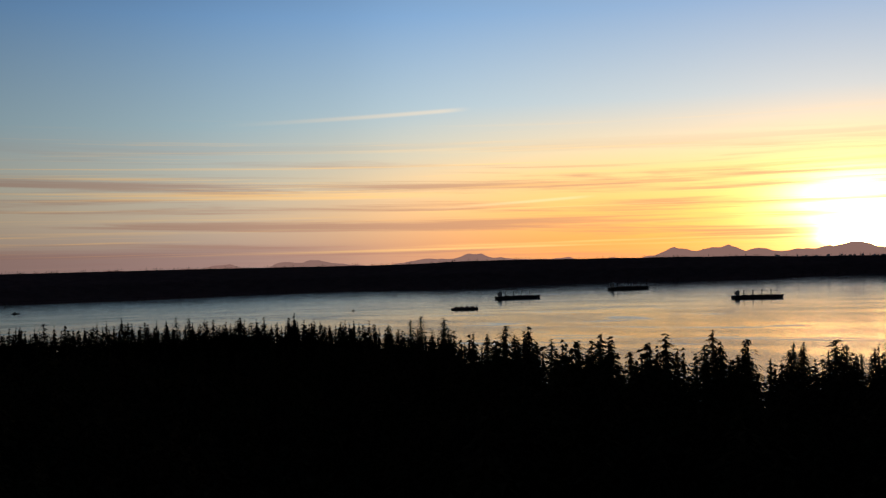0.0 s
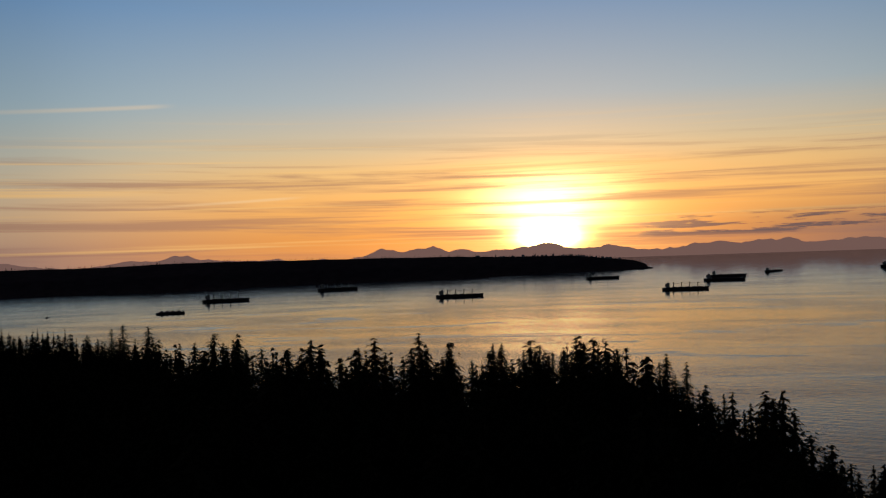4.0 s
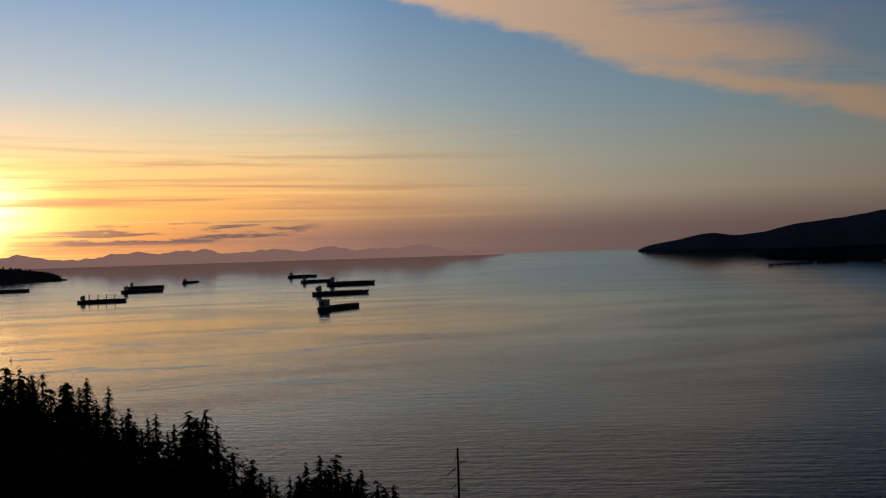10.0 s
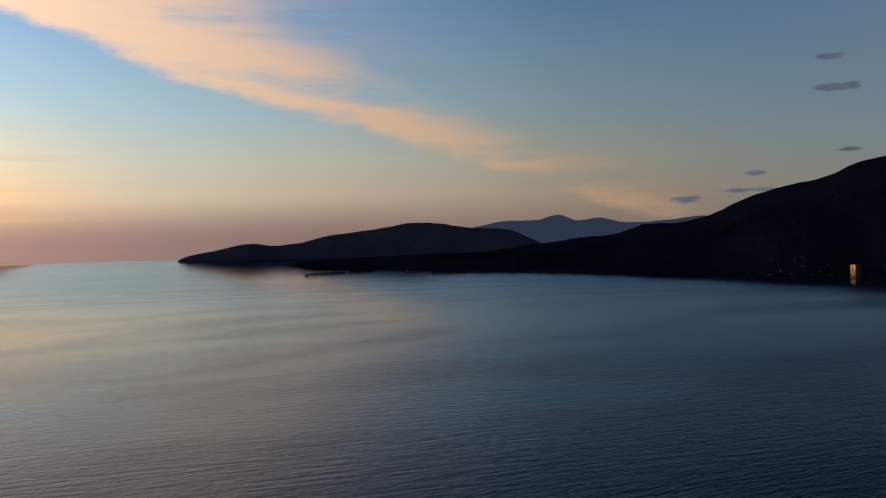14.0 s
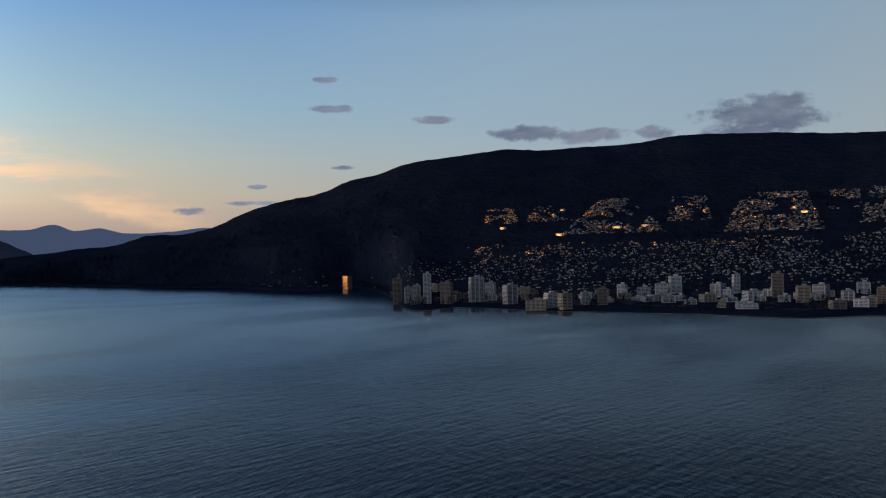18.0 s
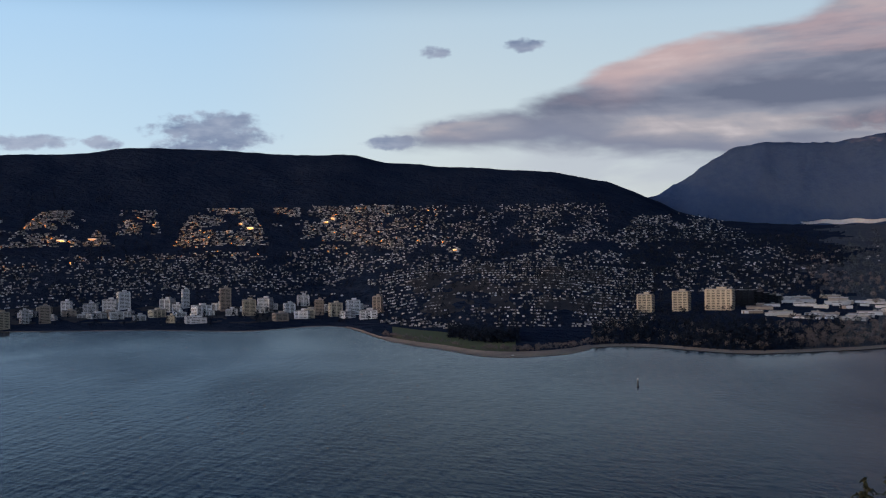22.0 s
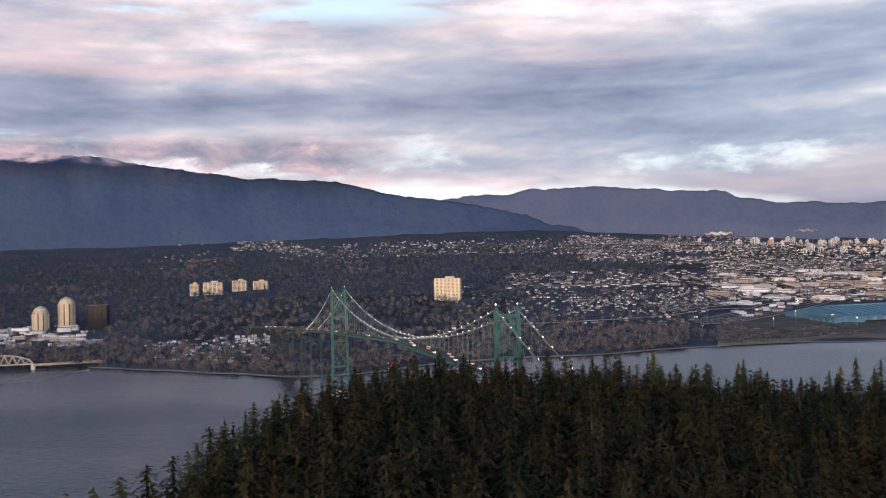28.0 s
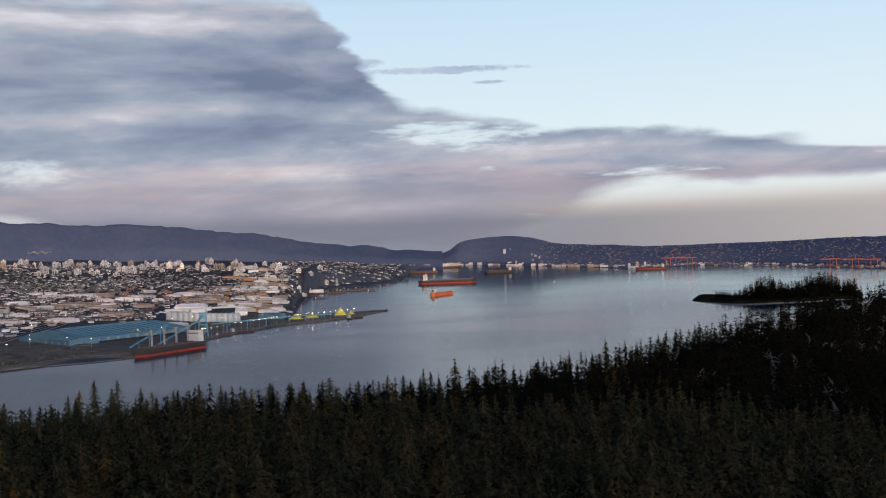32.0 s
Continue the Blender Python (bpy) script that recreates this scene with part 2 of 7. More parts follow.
    cloud = n.mix(n.mul(n.span(flush, 0.42, 0.62), rosy, 0.40), cloud, lin(188, 156, 153))
    blush = n.mul(n.span(top, 3.0, 0.9), n.span(bearing, 382, 366), n.span(bearing, 348, 358))
    cloud = n.mix(n.mul(blush, n.span(body, 0.42, 0.62), 0.55), cloud, lin(176, 146, 144))
    belly = n.mul(n.span(foot, 1.5, 0.3), n.span(bearing, 384, 366))
    cloud = n.mix(n.mul(belly, 0.85), cloud, lin(104, 110, 130))
    pale = n.mul(n.span(bearing, 344, 352), n.span(bearing, 372, 362), n.span(up, 2.4, 4.0), n.span(up, 6.4, 5.4), n.span(body, 0.34, 0.56))
    sky = n.mix(n.mul(pale, 0.7), sky, lin(158, 164, 174))
    cloud = n.mix(n.mul(n.span(up, 5.4, 3.4), n.span(bearing, 400, 416), 0.6), cloud, lin(118, 108, 118))
    cloud = n.mix(n.span(bearing, 396, 414), cloud, n.mix(1.0, cloud, (0.90, 0.99, 1.03), "MULTIPLY"))
    sky = n.mix(n.mul(deck, 0.96), sky, cloud)
    # haze under the deck: grey over the inlet's head, warm further round
    warm_low = n.mul(n.span(bearing, 436, 448), n.span(up, 3.6, 2.2))
    sky = n.mix(n.mul(warm_low, 0.8), sky, lin(152, 142, 136))
    haze_low = n.mul(n.span(bearing, 398, 416), n.span(up, 2.9, 1.7), n.span(bearing, 470, 436, 0.25, 1.0))
    sky = n.mix(n.mul(haze_low, 0.8), sky, lin(92, 95, 108))

    # the sky dims away from the sunset, all round
    gain = n.add("ShaderNodeFloatCurve")
    n.put(n.math("DIVIDE", n.math("SUBTRACT", bearing, 145.0), 360.0), gain.inputs["Value"])
    c = gain.mapping.curves[0]
    knots = [(145, -0.9), (170, 0.0), (194, 1.0), (206, 1.5), (218, 1.8), (247, 1.75), (259, 1.3), (267, 0.95), (276, 0.6), (287, 0.15), (299, -0.38), (315, -0.7), (331, -0.85), (505, -0.9)]
    while len(c.points) < len(knots):
        c.points.new(0.5, 0.5)
    for point, (b, stops) in zip(c.points, knots):
        point.location = ((b - 145) / 360, (stops + 1) / 3)
    gain.mapping.update()
    stops = n.math("MULTIPLY_ADD", gain.outputs[0], 3.0, -1.0)
    stops = n.math("MULTIPLY_ADD", n.math("SUBTRACT", stops, -0.3), n.span(up, 60, 18), -0.3)
    power = n.math("POWER", 2.0, stops)
    sky = n.mix(1.0, sky, n.xyz(power, power, power), "MULTIPLY")

    # the sun's blaze
    da = n.math("SUBTRACT", bearing, SUN_BEARING)
    def lobe(wide, tall, at_h):
        """A soft oval of light round the sun, by its half width, half height and height."""
        ring = n.math("ADD", n.math("POWER", n.mul(da, 1 / wide), 2.0), n.math("POWER", n.mul(n.math("SUBTRACT", up, at_h), 1 / tall), 2.0))
        return n.math("POWER", 2.718, n.mul(ring, -1.0))

    clear = n.math("MULTIPLY_ADD", streaks, -0.75, 1.0)
    for wide, tall, at_h, part_of, light in ((7.0, 3.2, 2.6, clear, (1.5, 0.58, 0.12)), (4.6, 2.2, 1.9, clear, (3.0, 1.7, 0.7)), (3.1, 1.35, 3.0, clear, (10.0, 6.4, 3.0)),
                                             (1.7, 0.8, 1.35, n.math("MULTIPLY_ADD", dots, -0.4, 1.0), (20.0, 12.0, 3.6)), (1.15, 0.5, 1.0, 1.0, (70.0, 46.0, 16.0))):
        sky = n.mix(n.mul(lobe(wide, tall, at_h), part_of), sky, n.mix(1.0, sky, light, "ADD"))
    back = n.add("ShaderNodeBackground")
    n.put(sky, back.inputs[0])
    n.tree.links.new(back.outputs[0], n.add("ShaderNodeOutputWorld").inputs[0])


make_world()
sun = new("sun", bpy.data.lights.new("sun", "SUN"))
sun.data.energy, sun.data.angle, sun.data.color = 0.25, radians(0.6), (1.0, 0.62, 0.30)
sun.matrix_world = look((math.sin(radians(SUN_BEARING)) * 900, math.cos(radians(SUN_BEARING)) * 900, 900 * math.tan(radians(SUN_HEIGHT))), (0, 0, 0))

# ---- materials ----
MATS = {}


def surface(name, colour, second=None, rough=0.8, metal=0.0, scale=0.2, bump=0.0, bump_scale=1.0, jitter=0.0, isle=0.0, fine=None, spec=0.3):
    """A procedural surface: two colours mixed by noise at two scales, per-object and per-piece variation, and relief."""
    if name in MATS:
        return MATS[name]
    m = MATS[name] = bpy.data.materials.new(name)
    m.use_nodes = True
    n = Nodes(m.node_tree)
    shader, out = n.add("ShaderNodeBsdfPrincipled"), n.add("ShaderNodeOutputMaterial")
    place = n.add("ShaderNodeTexCoord").outputs["Object"] if not isle else n.add("ShaderNodeNewGeometry").outputs["Position"]
    second = second or tuple(c * 0.6 for c in colour)
    broad = n.noise(place, scale, 4, 0.6)
    small = n.noise(place, scale * (fine or 9.0), 3, 0.6)
    both = n.math("ADD", n.mul(broad, 0.62), n.mul(small, 0.38))
    col = n.mix(n.span(both, 0.36, 0.64), colour, second)
    if jitter:
        info = n.add("ShaderNodeObjectInfo").outputs["Random"]
        col = n.mix(1.0, col, n.ramp(info, [(0.0, (1 - jitter,) * 3), (1.0, (1 + jitter,) * 3)]), "MULTIPLY")
    if isle:
        piece = n.add("ShaderNodeNewGeometry").outputs["Random Per Island"]
        col = n.mix(1.0, col, n.ramp(piece, [(0.0, (1 - isle,) * 3), (1.0, (1 + isle, 1 + isle * 0.9, 1 + isle * 0.8))]), "MULTIPLY")
    n.put(col, shader.inputs["Base Color"])
    shader.inputs["Roughness"].default_value, shader.inputs["Metallic"].default_value = rough, metal
    shader.inputs["Specular IOR Level"].default_value = spec
    if bump:
        b = n.add("ShaderNodeBump")
        b.inputs["Strength"].default_value, b.inputs["Distance"].default_value = bump, 1.0 / bump_scale
        n.put(n.noise(place, bump_scale, 5, 0.6), b.inputs["Height"])
        n.put(b.outputs[0], shader.inputs["Normal"])
    n.tree.links.new(shader.outputs[0], out.inputs[0])
    return m


def glow_surface(name, colour, strength):
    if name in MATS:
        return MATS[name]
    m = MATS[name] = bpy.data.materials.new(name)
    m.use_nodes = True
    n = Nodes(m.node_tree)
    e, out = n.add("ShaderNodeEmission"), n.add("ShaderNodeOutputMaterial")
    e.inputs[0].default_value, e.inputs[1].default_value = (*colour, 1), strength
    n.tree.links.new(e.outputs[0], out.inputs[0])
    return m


def water_surface():
    m = bpy.data.materials.new("sea_water")
    m.use_nodes = True
    n = Nodes(m.node_tree)
    shader, out = n.add("ShaderNodeBsdfPrincipled"), n.add("ShaderNodeOutputMaterial")
    place = n.add("ShaderNodeNewGeometry").outputs["Position"]
    # slicks and wind lanes: long patches of smoother and rougher water
    lanes = n.add("ShaderNodeMapping")
    lanes.vector_type = "TEXTURE"
    n.put(place, lanes.inputs[0])
    lanes.inputs["Rotation"].default_value, lanes.inputs["Scale"].default_value = (0, 0, radians(20)), (260, 520, 1)
    lane = n.noise(lanes.outputs[0], 1.0, 3, 0.5, 0.5)
    reach = n.add("ShaderNodeVectorMath")
    reach.operation = "LENGTH"
    n.put(place, reach.inputs[0])
    afar = reach.outputs["Value"]
    # smoother in the south-west bay, rougher in the northern narrows, fitted to the camera's view
    axes = n.add("ShaderNodeSeparateXYZ")
    n.put(place, axes.inputs[0])
    ruffle = n.span(n.math("DIVIDE", axes.outputs[1], afar), 0.0, 0.55)
    n.put(n.math("ADD", n.math("MULTIPLY_ADD", ruffle, 0.03, n.span(lane, 0.38, 0.66, 0.07, 0.14)), n.span(afar, 1700, 450, 0.0, 0.05)), shader.inputs["Roughness"])
    shader.inputs["Base Color"].default_value = (0.004, 0.016, 0.036, 1)
    shader.inputs["IOR"].default_value = 1.19
    swell = n.add("ShaderNodeMapping")
    swell.vector_type = "TEXTURE"
    n.put(place, swell.inputs[0])
    swell.inputs["Rotation"].default_value, swell.inputs["Scale"].default_value = (0, 0, radians(6)), (7.5, 42, 1)
    waves = n.noise(swell.outputs[0], 1.0, 3, 0.5, 0.3)
    chop = n.add("ShaderNodeMapping")
    chop.vector_type = "TEXTURE"
    n.put(place, chop.inputs[0])
    chop.inputs["Rotation"].default_value, chop.inputs["Scale"].default_value = (0, 0, radians(75)), (6, 26, 1)
    ripple = n.noise(chop.outputs[0], 1.0, 3, 0.5, 0.3)
    b = n.add("ShaderNodeBump")
    streak = n.add("ShaderNodeMapping")
    streak.vector_type = "TEXTURE"
    n.put(place, streak.inputs[0])
    streak.inputs["Rotation"].default_value, streak.inputs["Scale"].default_value = (0, 0, radians(33)), (95, 420, 1)
    gust = n.span(n.noise(streak.outputs[0], 1.0, 6, 0.62, 0.9), 0.56, 0.63)
    gust = n.mul(gust, n.span(afar, 700, 1300), n.span(afar, 3300, 2300), n.span(n.math("DIVIDE", axes.outputs[1], afar), 0.0, -0.3))
    n.put(n.mul(n.span(lane, 0.35, 0.68, 0.4, 0.75), n.span(afar, 2600, 600, 0.35, 1.0)), b.inputs["Strength"])
    b.inputs["Distance"].default_value = 0.8
    # shading normals lean towards the camera's place, more so far out, to fit the reflections in its view
    lean = n.span(afar, 1300, 4300, 0.0, 0.056)
    tilt = n.math("ADD", lean, n.mul(ruffle, n.span(afar, 500, 1300, 0.4, 1.0), n.span(n.math("DIVIDE", axes.outputs[0], afar), 0.4, -0.05, 0.03, 0.066)))
    tilt = n.math("MULTIPLY_ADD", gust, 0.03, tilt)
    slope = n.math("DIVIDE", n.mul(tilt, -1.0), afar)
    face = n.xyz(n.math("MULTIPLY", axes.outputs[0], slope), n.math("MULTIPLY", axes.outputs[1], slope), 1.0)
    unit = n.add("ShaderNodeVectorMath")
    unit.operation = "NORMALIZE"
    n.put(face, unit.inputs[0])
    n.put(unit.outputs[0], b.inputs["Normal"])
    curl = n.add("ShaderNodeMapping")
    curl.vector_type = "TEXTURE"
    n.put(place, curl.inputs[0])
    curl.inputs["Rotation"].default_value, curl.inputs["Scale"].default_value = (0, 0, radians(30)), (2.6, 15, 1)
    fine = n.noise(curl.outputs[0], 1.0, 3, 0.55, 0.3)
    n.put(n.math("ADD", n.math("ADD", waves, n.mul(ripple, 0.6)), n.mul(fine, n.mul(n.span(afar, 1900, 600, 0.0, 0.35), n.math("ADD", ruffle, 1.0)))), b.inputs["Height"])
    n.put(b.outputs[0], shader.inputs["Normal"])
    n.tree.links.new(shader.outputs[0], out.inputs[0])
    return m


WATER = water_surface()
# Far ranges as backdrops: their backlit haze is put in as glow, no lamp.
FAR_RANGE = glow_surface("far_range_glow", lin(112, 86, 80), 3.4)
FAR_PEAKS = glow_surface("far_peaks_glow", lin(56, 66, 90), 0.85)
NEEDLES = surface("conifer_needles", (0.028, 0.039, 0.021), (0.052, 0.047, 0.026), 0.95, scale=0.9, bump=0.4, bump_scale=1.5, jitter=0.6, spec=0.0)
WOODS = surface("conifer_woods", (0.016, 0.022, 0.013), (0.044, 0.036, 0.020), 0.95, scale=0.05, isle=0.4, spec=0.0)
# Same conifers past 470 m: the forest's shade is put into a darker colour.
SHADED_WOODS = surface("shaded_conifer_woods", (0.005, 0.007, 0.005), (0.011, 0.010, 0.007), 0.95, scale=0.03, isle=0.4, spec=0.0)
# The valley's haze is painted into floor and trees, paler and bluer.
HAZY_VALLEY = surface("hazy_valley_floor", (0.056, 0.073, 0.096), (0.078, 0.090, 0.110), 0.95, scale=0.008, bump=0.6, bump_scale=0.04, fine=14, spec=0.0)
HAZY_VALLEY_WOODS = surface("hazy_valley_conifers", (0.044, 0.062, 0.080), (0.076, 0.091, 0.110), 0.95, scale=0.02, isle=0.6, spec=0.0)
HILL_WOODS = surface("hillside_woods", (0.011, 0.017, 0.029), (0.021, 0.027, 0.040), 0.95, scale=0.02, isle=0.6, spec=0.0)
RUST = surface("rusty_needles", (0.085, 0.056, 0.024), (0.050, 0.042, 0.020), 0.95, scale=0.05, jitter=0.5, spec=0.0)
BARE = surface("bare_twigs", (0.150, 0.134, 0.132), (0.112, 0.102, 0.105), 0.95, scale=0.03, isle=0.25, spec=0.1)
BARK = surface("bark", (0.040, 0.030, 0.023), (0.022, 0.017, 0.014), 0.95, scale=0.6, bump=0.5, bump_scale=4)
FLOOR = surface("forest_floor", (0.022, 0.022, 0.014), (0.012, 0.011, 0.008), 0.95, scale=0.03, bump=0.4, bump_scale=0.3, spec=0.0)
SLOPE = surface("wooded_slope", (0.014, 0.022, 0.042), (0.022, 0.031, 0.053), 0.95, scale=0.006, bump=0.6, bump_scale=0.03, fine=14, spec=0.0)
# Distance haze is painted in: a paler, bluer colour than the near slope's.
HAZY_MOUNTAIN = surface("hazy_mountain_woods", (0.036, 0.062, 0.124), (0.048, 0.074, 0.132), 0.95, scale=0.004, bump=0.2, bump_scale=0.012, spec=0.0)

# Haze and airlight over the far land are put into these three colours.
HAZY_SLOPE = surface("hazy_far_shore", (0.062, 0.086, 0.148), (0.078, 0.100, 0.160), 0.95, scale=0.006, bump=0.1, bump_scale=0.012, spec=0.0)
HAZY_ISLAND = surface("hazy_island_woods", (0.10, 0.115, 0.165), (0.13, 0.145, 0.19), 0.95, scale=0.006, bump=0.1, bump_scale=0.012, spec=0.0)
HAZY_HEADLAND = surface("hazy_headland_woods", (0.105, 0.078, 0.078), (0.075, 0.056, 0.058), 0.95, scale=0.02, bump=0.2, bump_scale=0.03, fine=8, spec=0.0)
SNOW = surface("snow", (0.78, 0.80, 0.84), (0.62, 0.64, 0.70), 0.7, scale=0.01)
SAND = surface("beach_sand", (0.30, 0.255, 0.20), (0.20, 0.17, 0.14), 0.9, scale=0.03, bump=0.2)
URBAN = surface("town_streets", (0.046, 0.047, 0.054), (0.018, 0.021, 0.026), 0.9, scale=0.012, fine=11, spec=0.1)
GRASS = surface("park_grass", (0.058, 0.088, 0.036), (0.070, 0.082, 0.044), 0.95, scale=0.02)


# ---- building blocks ----
def way(bearing):
    a = np.radians(bearing)
    return np.sin(a), np.cos(a)


def spot(bearing, r, z=0.0):
    a, b = way(bearing)
    return Vector((a * r, b * r, z))


def water_lift(r):
    """Level of the water's far sheet, raised to close with the horizon in the camera's view, inside the reach of the
    lens.
    """
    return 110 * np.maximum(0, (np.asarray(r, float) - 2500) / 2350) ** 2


def mesh_of(name, verts, faces, mat, smooth=False):
    me = bpy.data.meshes.new(name)
    me.from_pydata([tuple(v) for v in verts], [], [tuple(f) for f in faces])
    for m in (mat if isinstance(mat, (list, tuple)) else [mat]):
        me.materials.append(m)
    if smooth:
        me.polygons.foreach_set("use_smooth", [True] * len(me.polygons))
    me.update()
    return me


def quick_mesh(name, verts, tris, mat, smooth=False):
    """A triangle mesh from arrays."""
    me = bpy.data.meshes.new(name)
    verts, tris = np.asarray(verts, np.float32), np.asarray(tris, np.int32)
    me.vertices.add(len(verts))
    me.vertices.foreach_set("co", verts.ravel())
    me.loops.add(tris.size)
    me.loops.foreach_set("vertex_index", tris.ravel())
    me.polygons.add(len(tris))
    me.polygons.foreach_set("loop_start", np.arange(len(tris), dtype=np.int32) * 3)
    me.polygons.foreach_set("use_smooth", np.full(len(tris), smooth))
    me.materials.append(mat)
    me.update(calc_edges=True)
    return me


def hash_2(ix, iy, seed):
    h = np.sin(ix * 127.1 + iy * 311.7 + seed * 74.7) * 43758.5453
    return h - np.floor(h)


def fractal(x, y, seed=1, octaves=5):
    """Value noise in octaves, -1..1, on arrays."""
    x, y = np.asarray(x, float), np.asarray(y, float)
    total, size, norm = np.zeros(np.broadcast(x, y).shape), 1.0, 0.0
    for k in range(octaves):
        ix, iy = np.floor(x), np.floor(y)
        fx, fy = x - ix, y - iy
        fx, fy = fx * fx * (3 - 2 * fx), fy * fy * (3 - 2 * fy)
        a, b = hash_2(ix, iy, seed + k), hash_2(ix + 1, iy, seed + k)
        c, d = hash_2(ix, iy + 1, seed + k), hash_2(ix + 1, iy + 1, seed + k)
        total = total + size * ((a + (b - a) * fx) * (1 - fy) + (c + (d - c) * fx) * fy - 0.5) * 2
        norm, size, x, y = norm + size, size * 0.5, x * 2.03 + 17, y * 2.03 + 9
    return total / norm


def curve(bearings, pairs):
    """Smooth line through (bearing, value) pairs."""
    px, py = np.array(pairs, float).T
    b = np.asarray(bearings, float)
    k = np.clip(np.searchsorted(px, b) - 1, 0, len(px) - 2)
    f = np.clip((b - px[k]) / (px[k + 1] - px[k]), 0, 1)
    slope = np.gradient(py, px)
    w = px[k + 1] - px[k]
    return ((2 * f ** 3 - 3 * f ** 2 + 1) * py[k] + (f ** 3 - 2 * f ** 2 + f) * w * slope[k] * 0.7
            + (3 * f ** 2 - 2 * f ** 3) * py[k + 1] + (f ** 3 - f ** 2) * w * slope[k + 1] * 0.7)


def sheet(name, bearings, radii, height, mat, smooth=True):
    """A landform: height(bearing, r) over a fan of bearings and radii (radii: one row for each bearing)."""
    b = np.repeat(bearings[:, None], radii.shape[1], 1)
    z = height(b, radii)
    s, c = way(b)
    verts = np.stack([s * radii, c * radii, z], -1).reshape(-1, 3)
    nb, nr = radii.shape
    i = (np.arange(nb - 1)[:, None] * nr + np.arange(nr - 1)).ravel()
    tris = np.concatenate([np.stack([i, i + nr + 1, i + nr], 1), np.stack([i, i + 1, i + nr + 1], 1)])
    return new(name, quick_mesh(name, verts, tris[:, ::-1], mat, smooth))


def part(name, bm, material, parent, label=""):
    """Link a bmesh (or a mesh) as one mesh object under a thing or a part."""
    if isinstance(bm, bpy.types.Mesh):
        me = bm
    else:
        me = bpy.data.meshes.new(name)
        bm.to_mesh(me)
        bm.free()
        me.materials.append(material)
    ob = new(name, me)
    ob.parent = parent
    if label:
        ob["label"] = label
    return ob


def box(size, at=(0, 0, 0), bm=None, bevel=0.0, turn=None):
    """A block whose foot is centred at at; bevelled where asked."""
    bm = bm or bmesh.new()
    made = bmesh.ops.create_cube(bm, size=1.0)["verts"]
    bmesh.ops.scale(bm, vec=size, verts=made)
    if bevel:
        edges = list({e for v in made for e in v.link_edges})
        made = list({v for f in bmesh.ops.bevel(bm, geom=edges, offset=bevel, segments=1, affect="EDGES")["faces"] for v in f.verts} | {v for v in made if v.is_valid})
    bmesh.ops.translate(bm, vec=(0, 0, size[2] / 2), verts=made)
    if turn:
        bmesh.ops.transform(bm, matrix=turn, verts=made)
    bmesh.ops.translate(bm, vec=at, verts=made)
    return bm


def tube(p, q, r0, r1=None, sides=8, bm=None):
    """A tapered rod from p to q."""
    bm = bm or bmesh.new()
    p, q = Vector(p), Vector(q)
    m = Matrix.Translation((p + q) / 2) @ (q - p).to_track_quat("Z", "Y").to_matrix().to_4x4()
    bmesh.ops.create_cone(bm, cap_ends=True, segments=sides, radius1=r0, radius2=r0 if r1 is None else r1, depth=(q - p).length, matrix=m)
    return bm


def beam(p, q, w, h, bm=None):
    """A square-cut bar from p to q, w wide and h high."""
    bm = bm or bmesh.new()
    p, q = Vector(p), Vector(q)
    m = Matrix.Translation((p + q) / 2) @ (q - p).to_track_quat("Z", "Y").to_matrix().to_4x4()
    made = bmesh.ops.create_cube(bm, size=1.0)["verts"]
    bmesh.ops.scale(bm, vec=(w, h, (q - p).length), verts=made)
    bmesh.ops.transform(bm, matrix=m, verts=made)
    return bm


def empty(name, at, label, category, group="", bearing=0.0, kind=""):
    ob = new(name)
    ob.empty_display_size = 1.0
    ob.matrix_basis = pose(*at, 0, 0, -bearing)
    return tagged(ob, label, category, group, kind)


# ---- water and land ----
rings = np.concatenate([np.linspace(60, 2400, 14), np.linspace(2500, 4880, 40)])
spokes = np.linspace(0, 360, 361)
water = sheet("water", spokes, np.tile(rings, (361, 1)), lambda b, r: water_lift(r), WATER)
tagged(water, "calm grey-blue sea water with long slicks at dusk", "water", kind="structure")

# the park's hill: rim of the wooded plateau, how high the tree tops stand there, and where the shore lies
RIM = [(95, 2500), (103, 2350), (109, 2000), (120, 1300), (150, 900), (187, 700), (206, 700), (210, 530), (215, 340), (232, 300), (240, 285), (244, 225), (249, 178), (262, 150), (290, 95), (345, 95), (367, 150), (380, 205), (386, 300), (390, 350), (394, 430), (402, 440), (415, 430), (421, 500), (434, 520), (441, 600), (448, 690), (451, 800), (454, 1050), (458, 1500), (463, 2300)]
TOPS = [(95, 46), (103, 48), (120, 75), (150, 90), (187, 94), (206, 92), (210, 95), (215, 102.5), (232, 101), (240, 101.5), (244, 97.5), (249, 95), (262, 92), (290, 80), (345, 84), (367, 92), (380, 95), (386, 97), (390, 98), (394, 94), (402, 92), (415, 88), (421, 80), (434, 77), (441, 74), (448, 76), (451, 75), (454, 73), (458, 70), (463, 66)]


def round_trip(b):
    b = np.asarray(b, float) % 360
    return np.where(b < 103, b + 360, b)


def rim(b):
    return curve(round_trip(b), RIM)


def hill(b, r):
    """Ground of the park at a bearing and distance: a plateau that falls to the shore past its rim."""
    bb = round_trip(b)
    edge, top = curve(bb, RIM), curve(bb, TOPS)
    flat = top - 35 + 2.5 * fractal(np.asarray(r) / 90 + bb * 0.05, bb * 0.12, 5, 3)
    fall = np.clip((r - edge - 6) / (40 + 0.08 * edge), 0, 1)
    inner = np.clip(1 - r / np.maximum(edge, 1), 0, 1)
    return (flat - 6 * inner) * (1 - fall ** 0.8) - 4 * fall


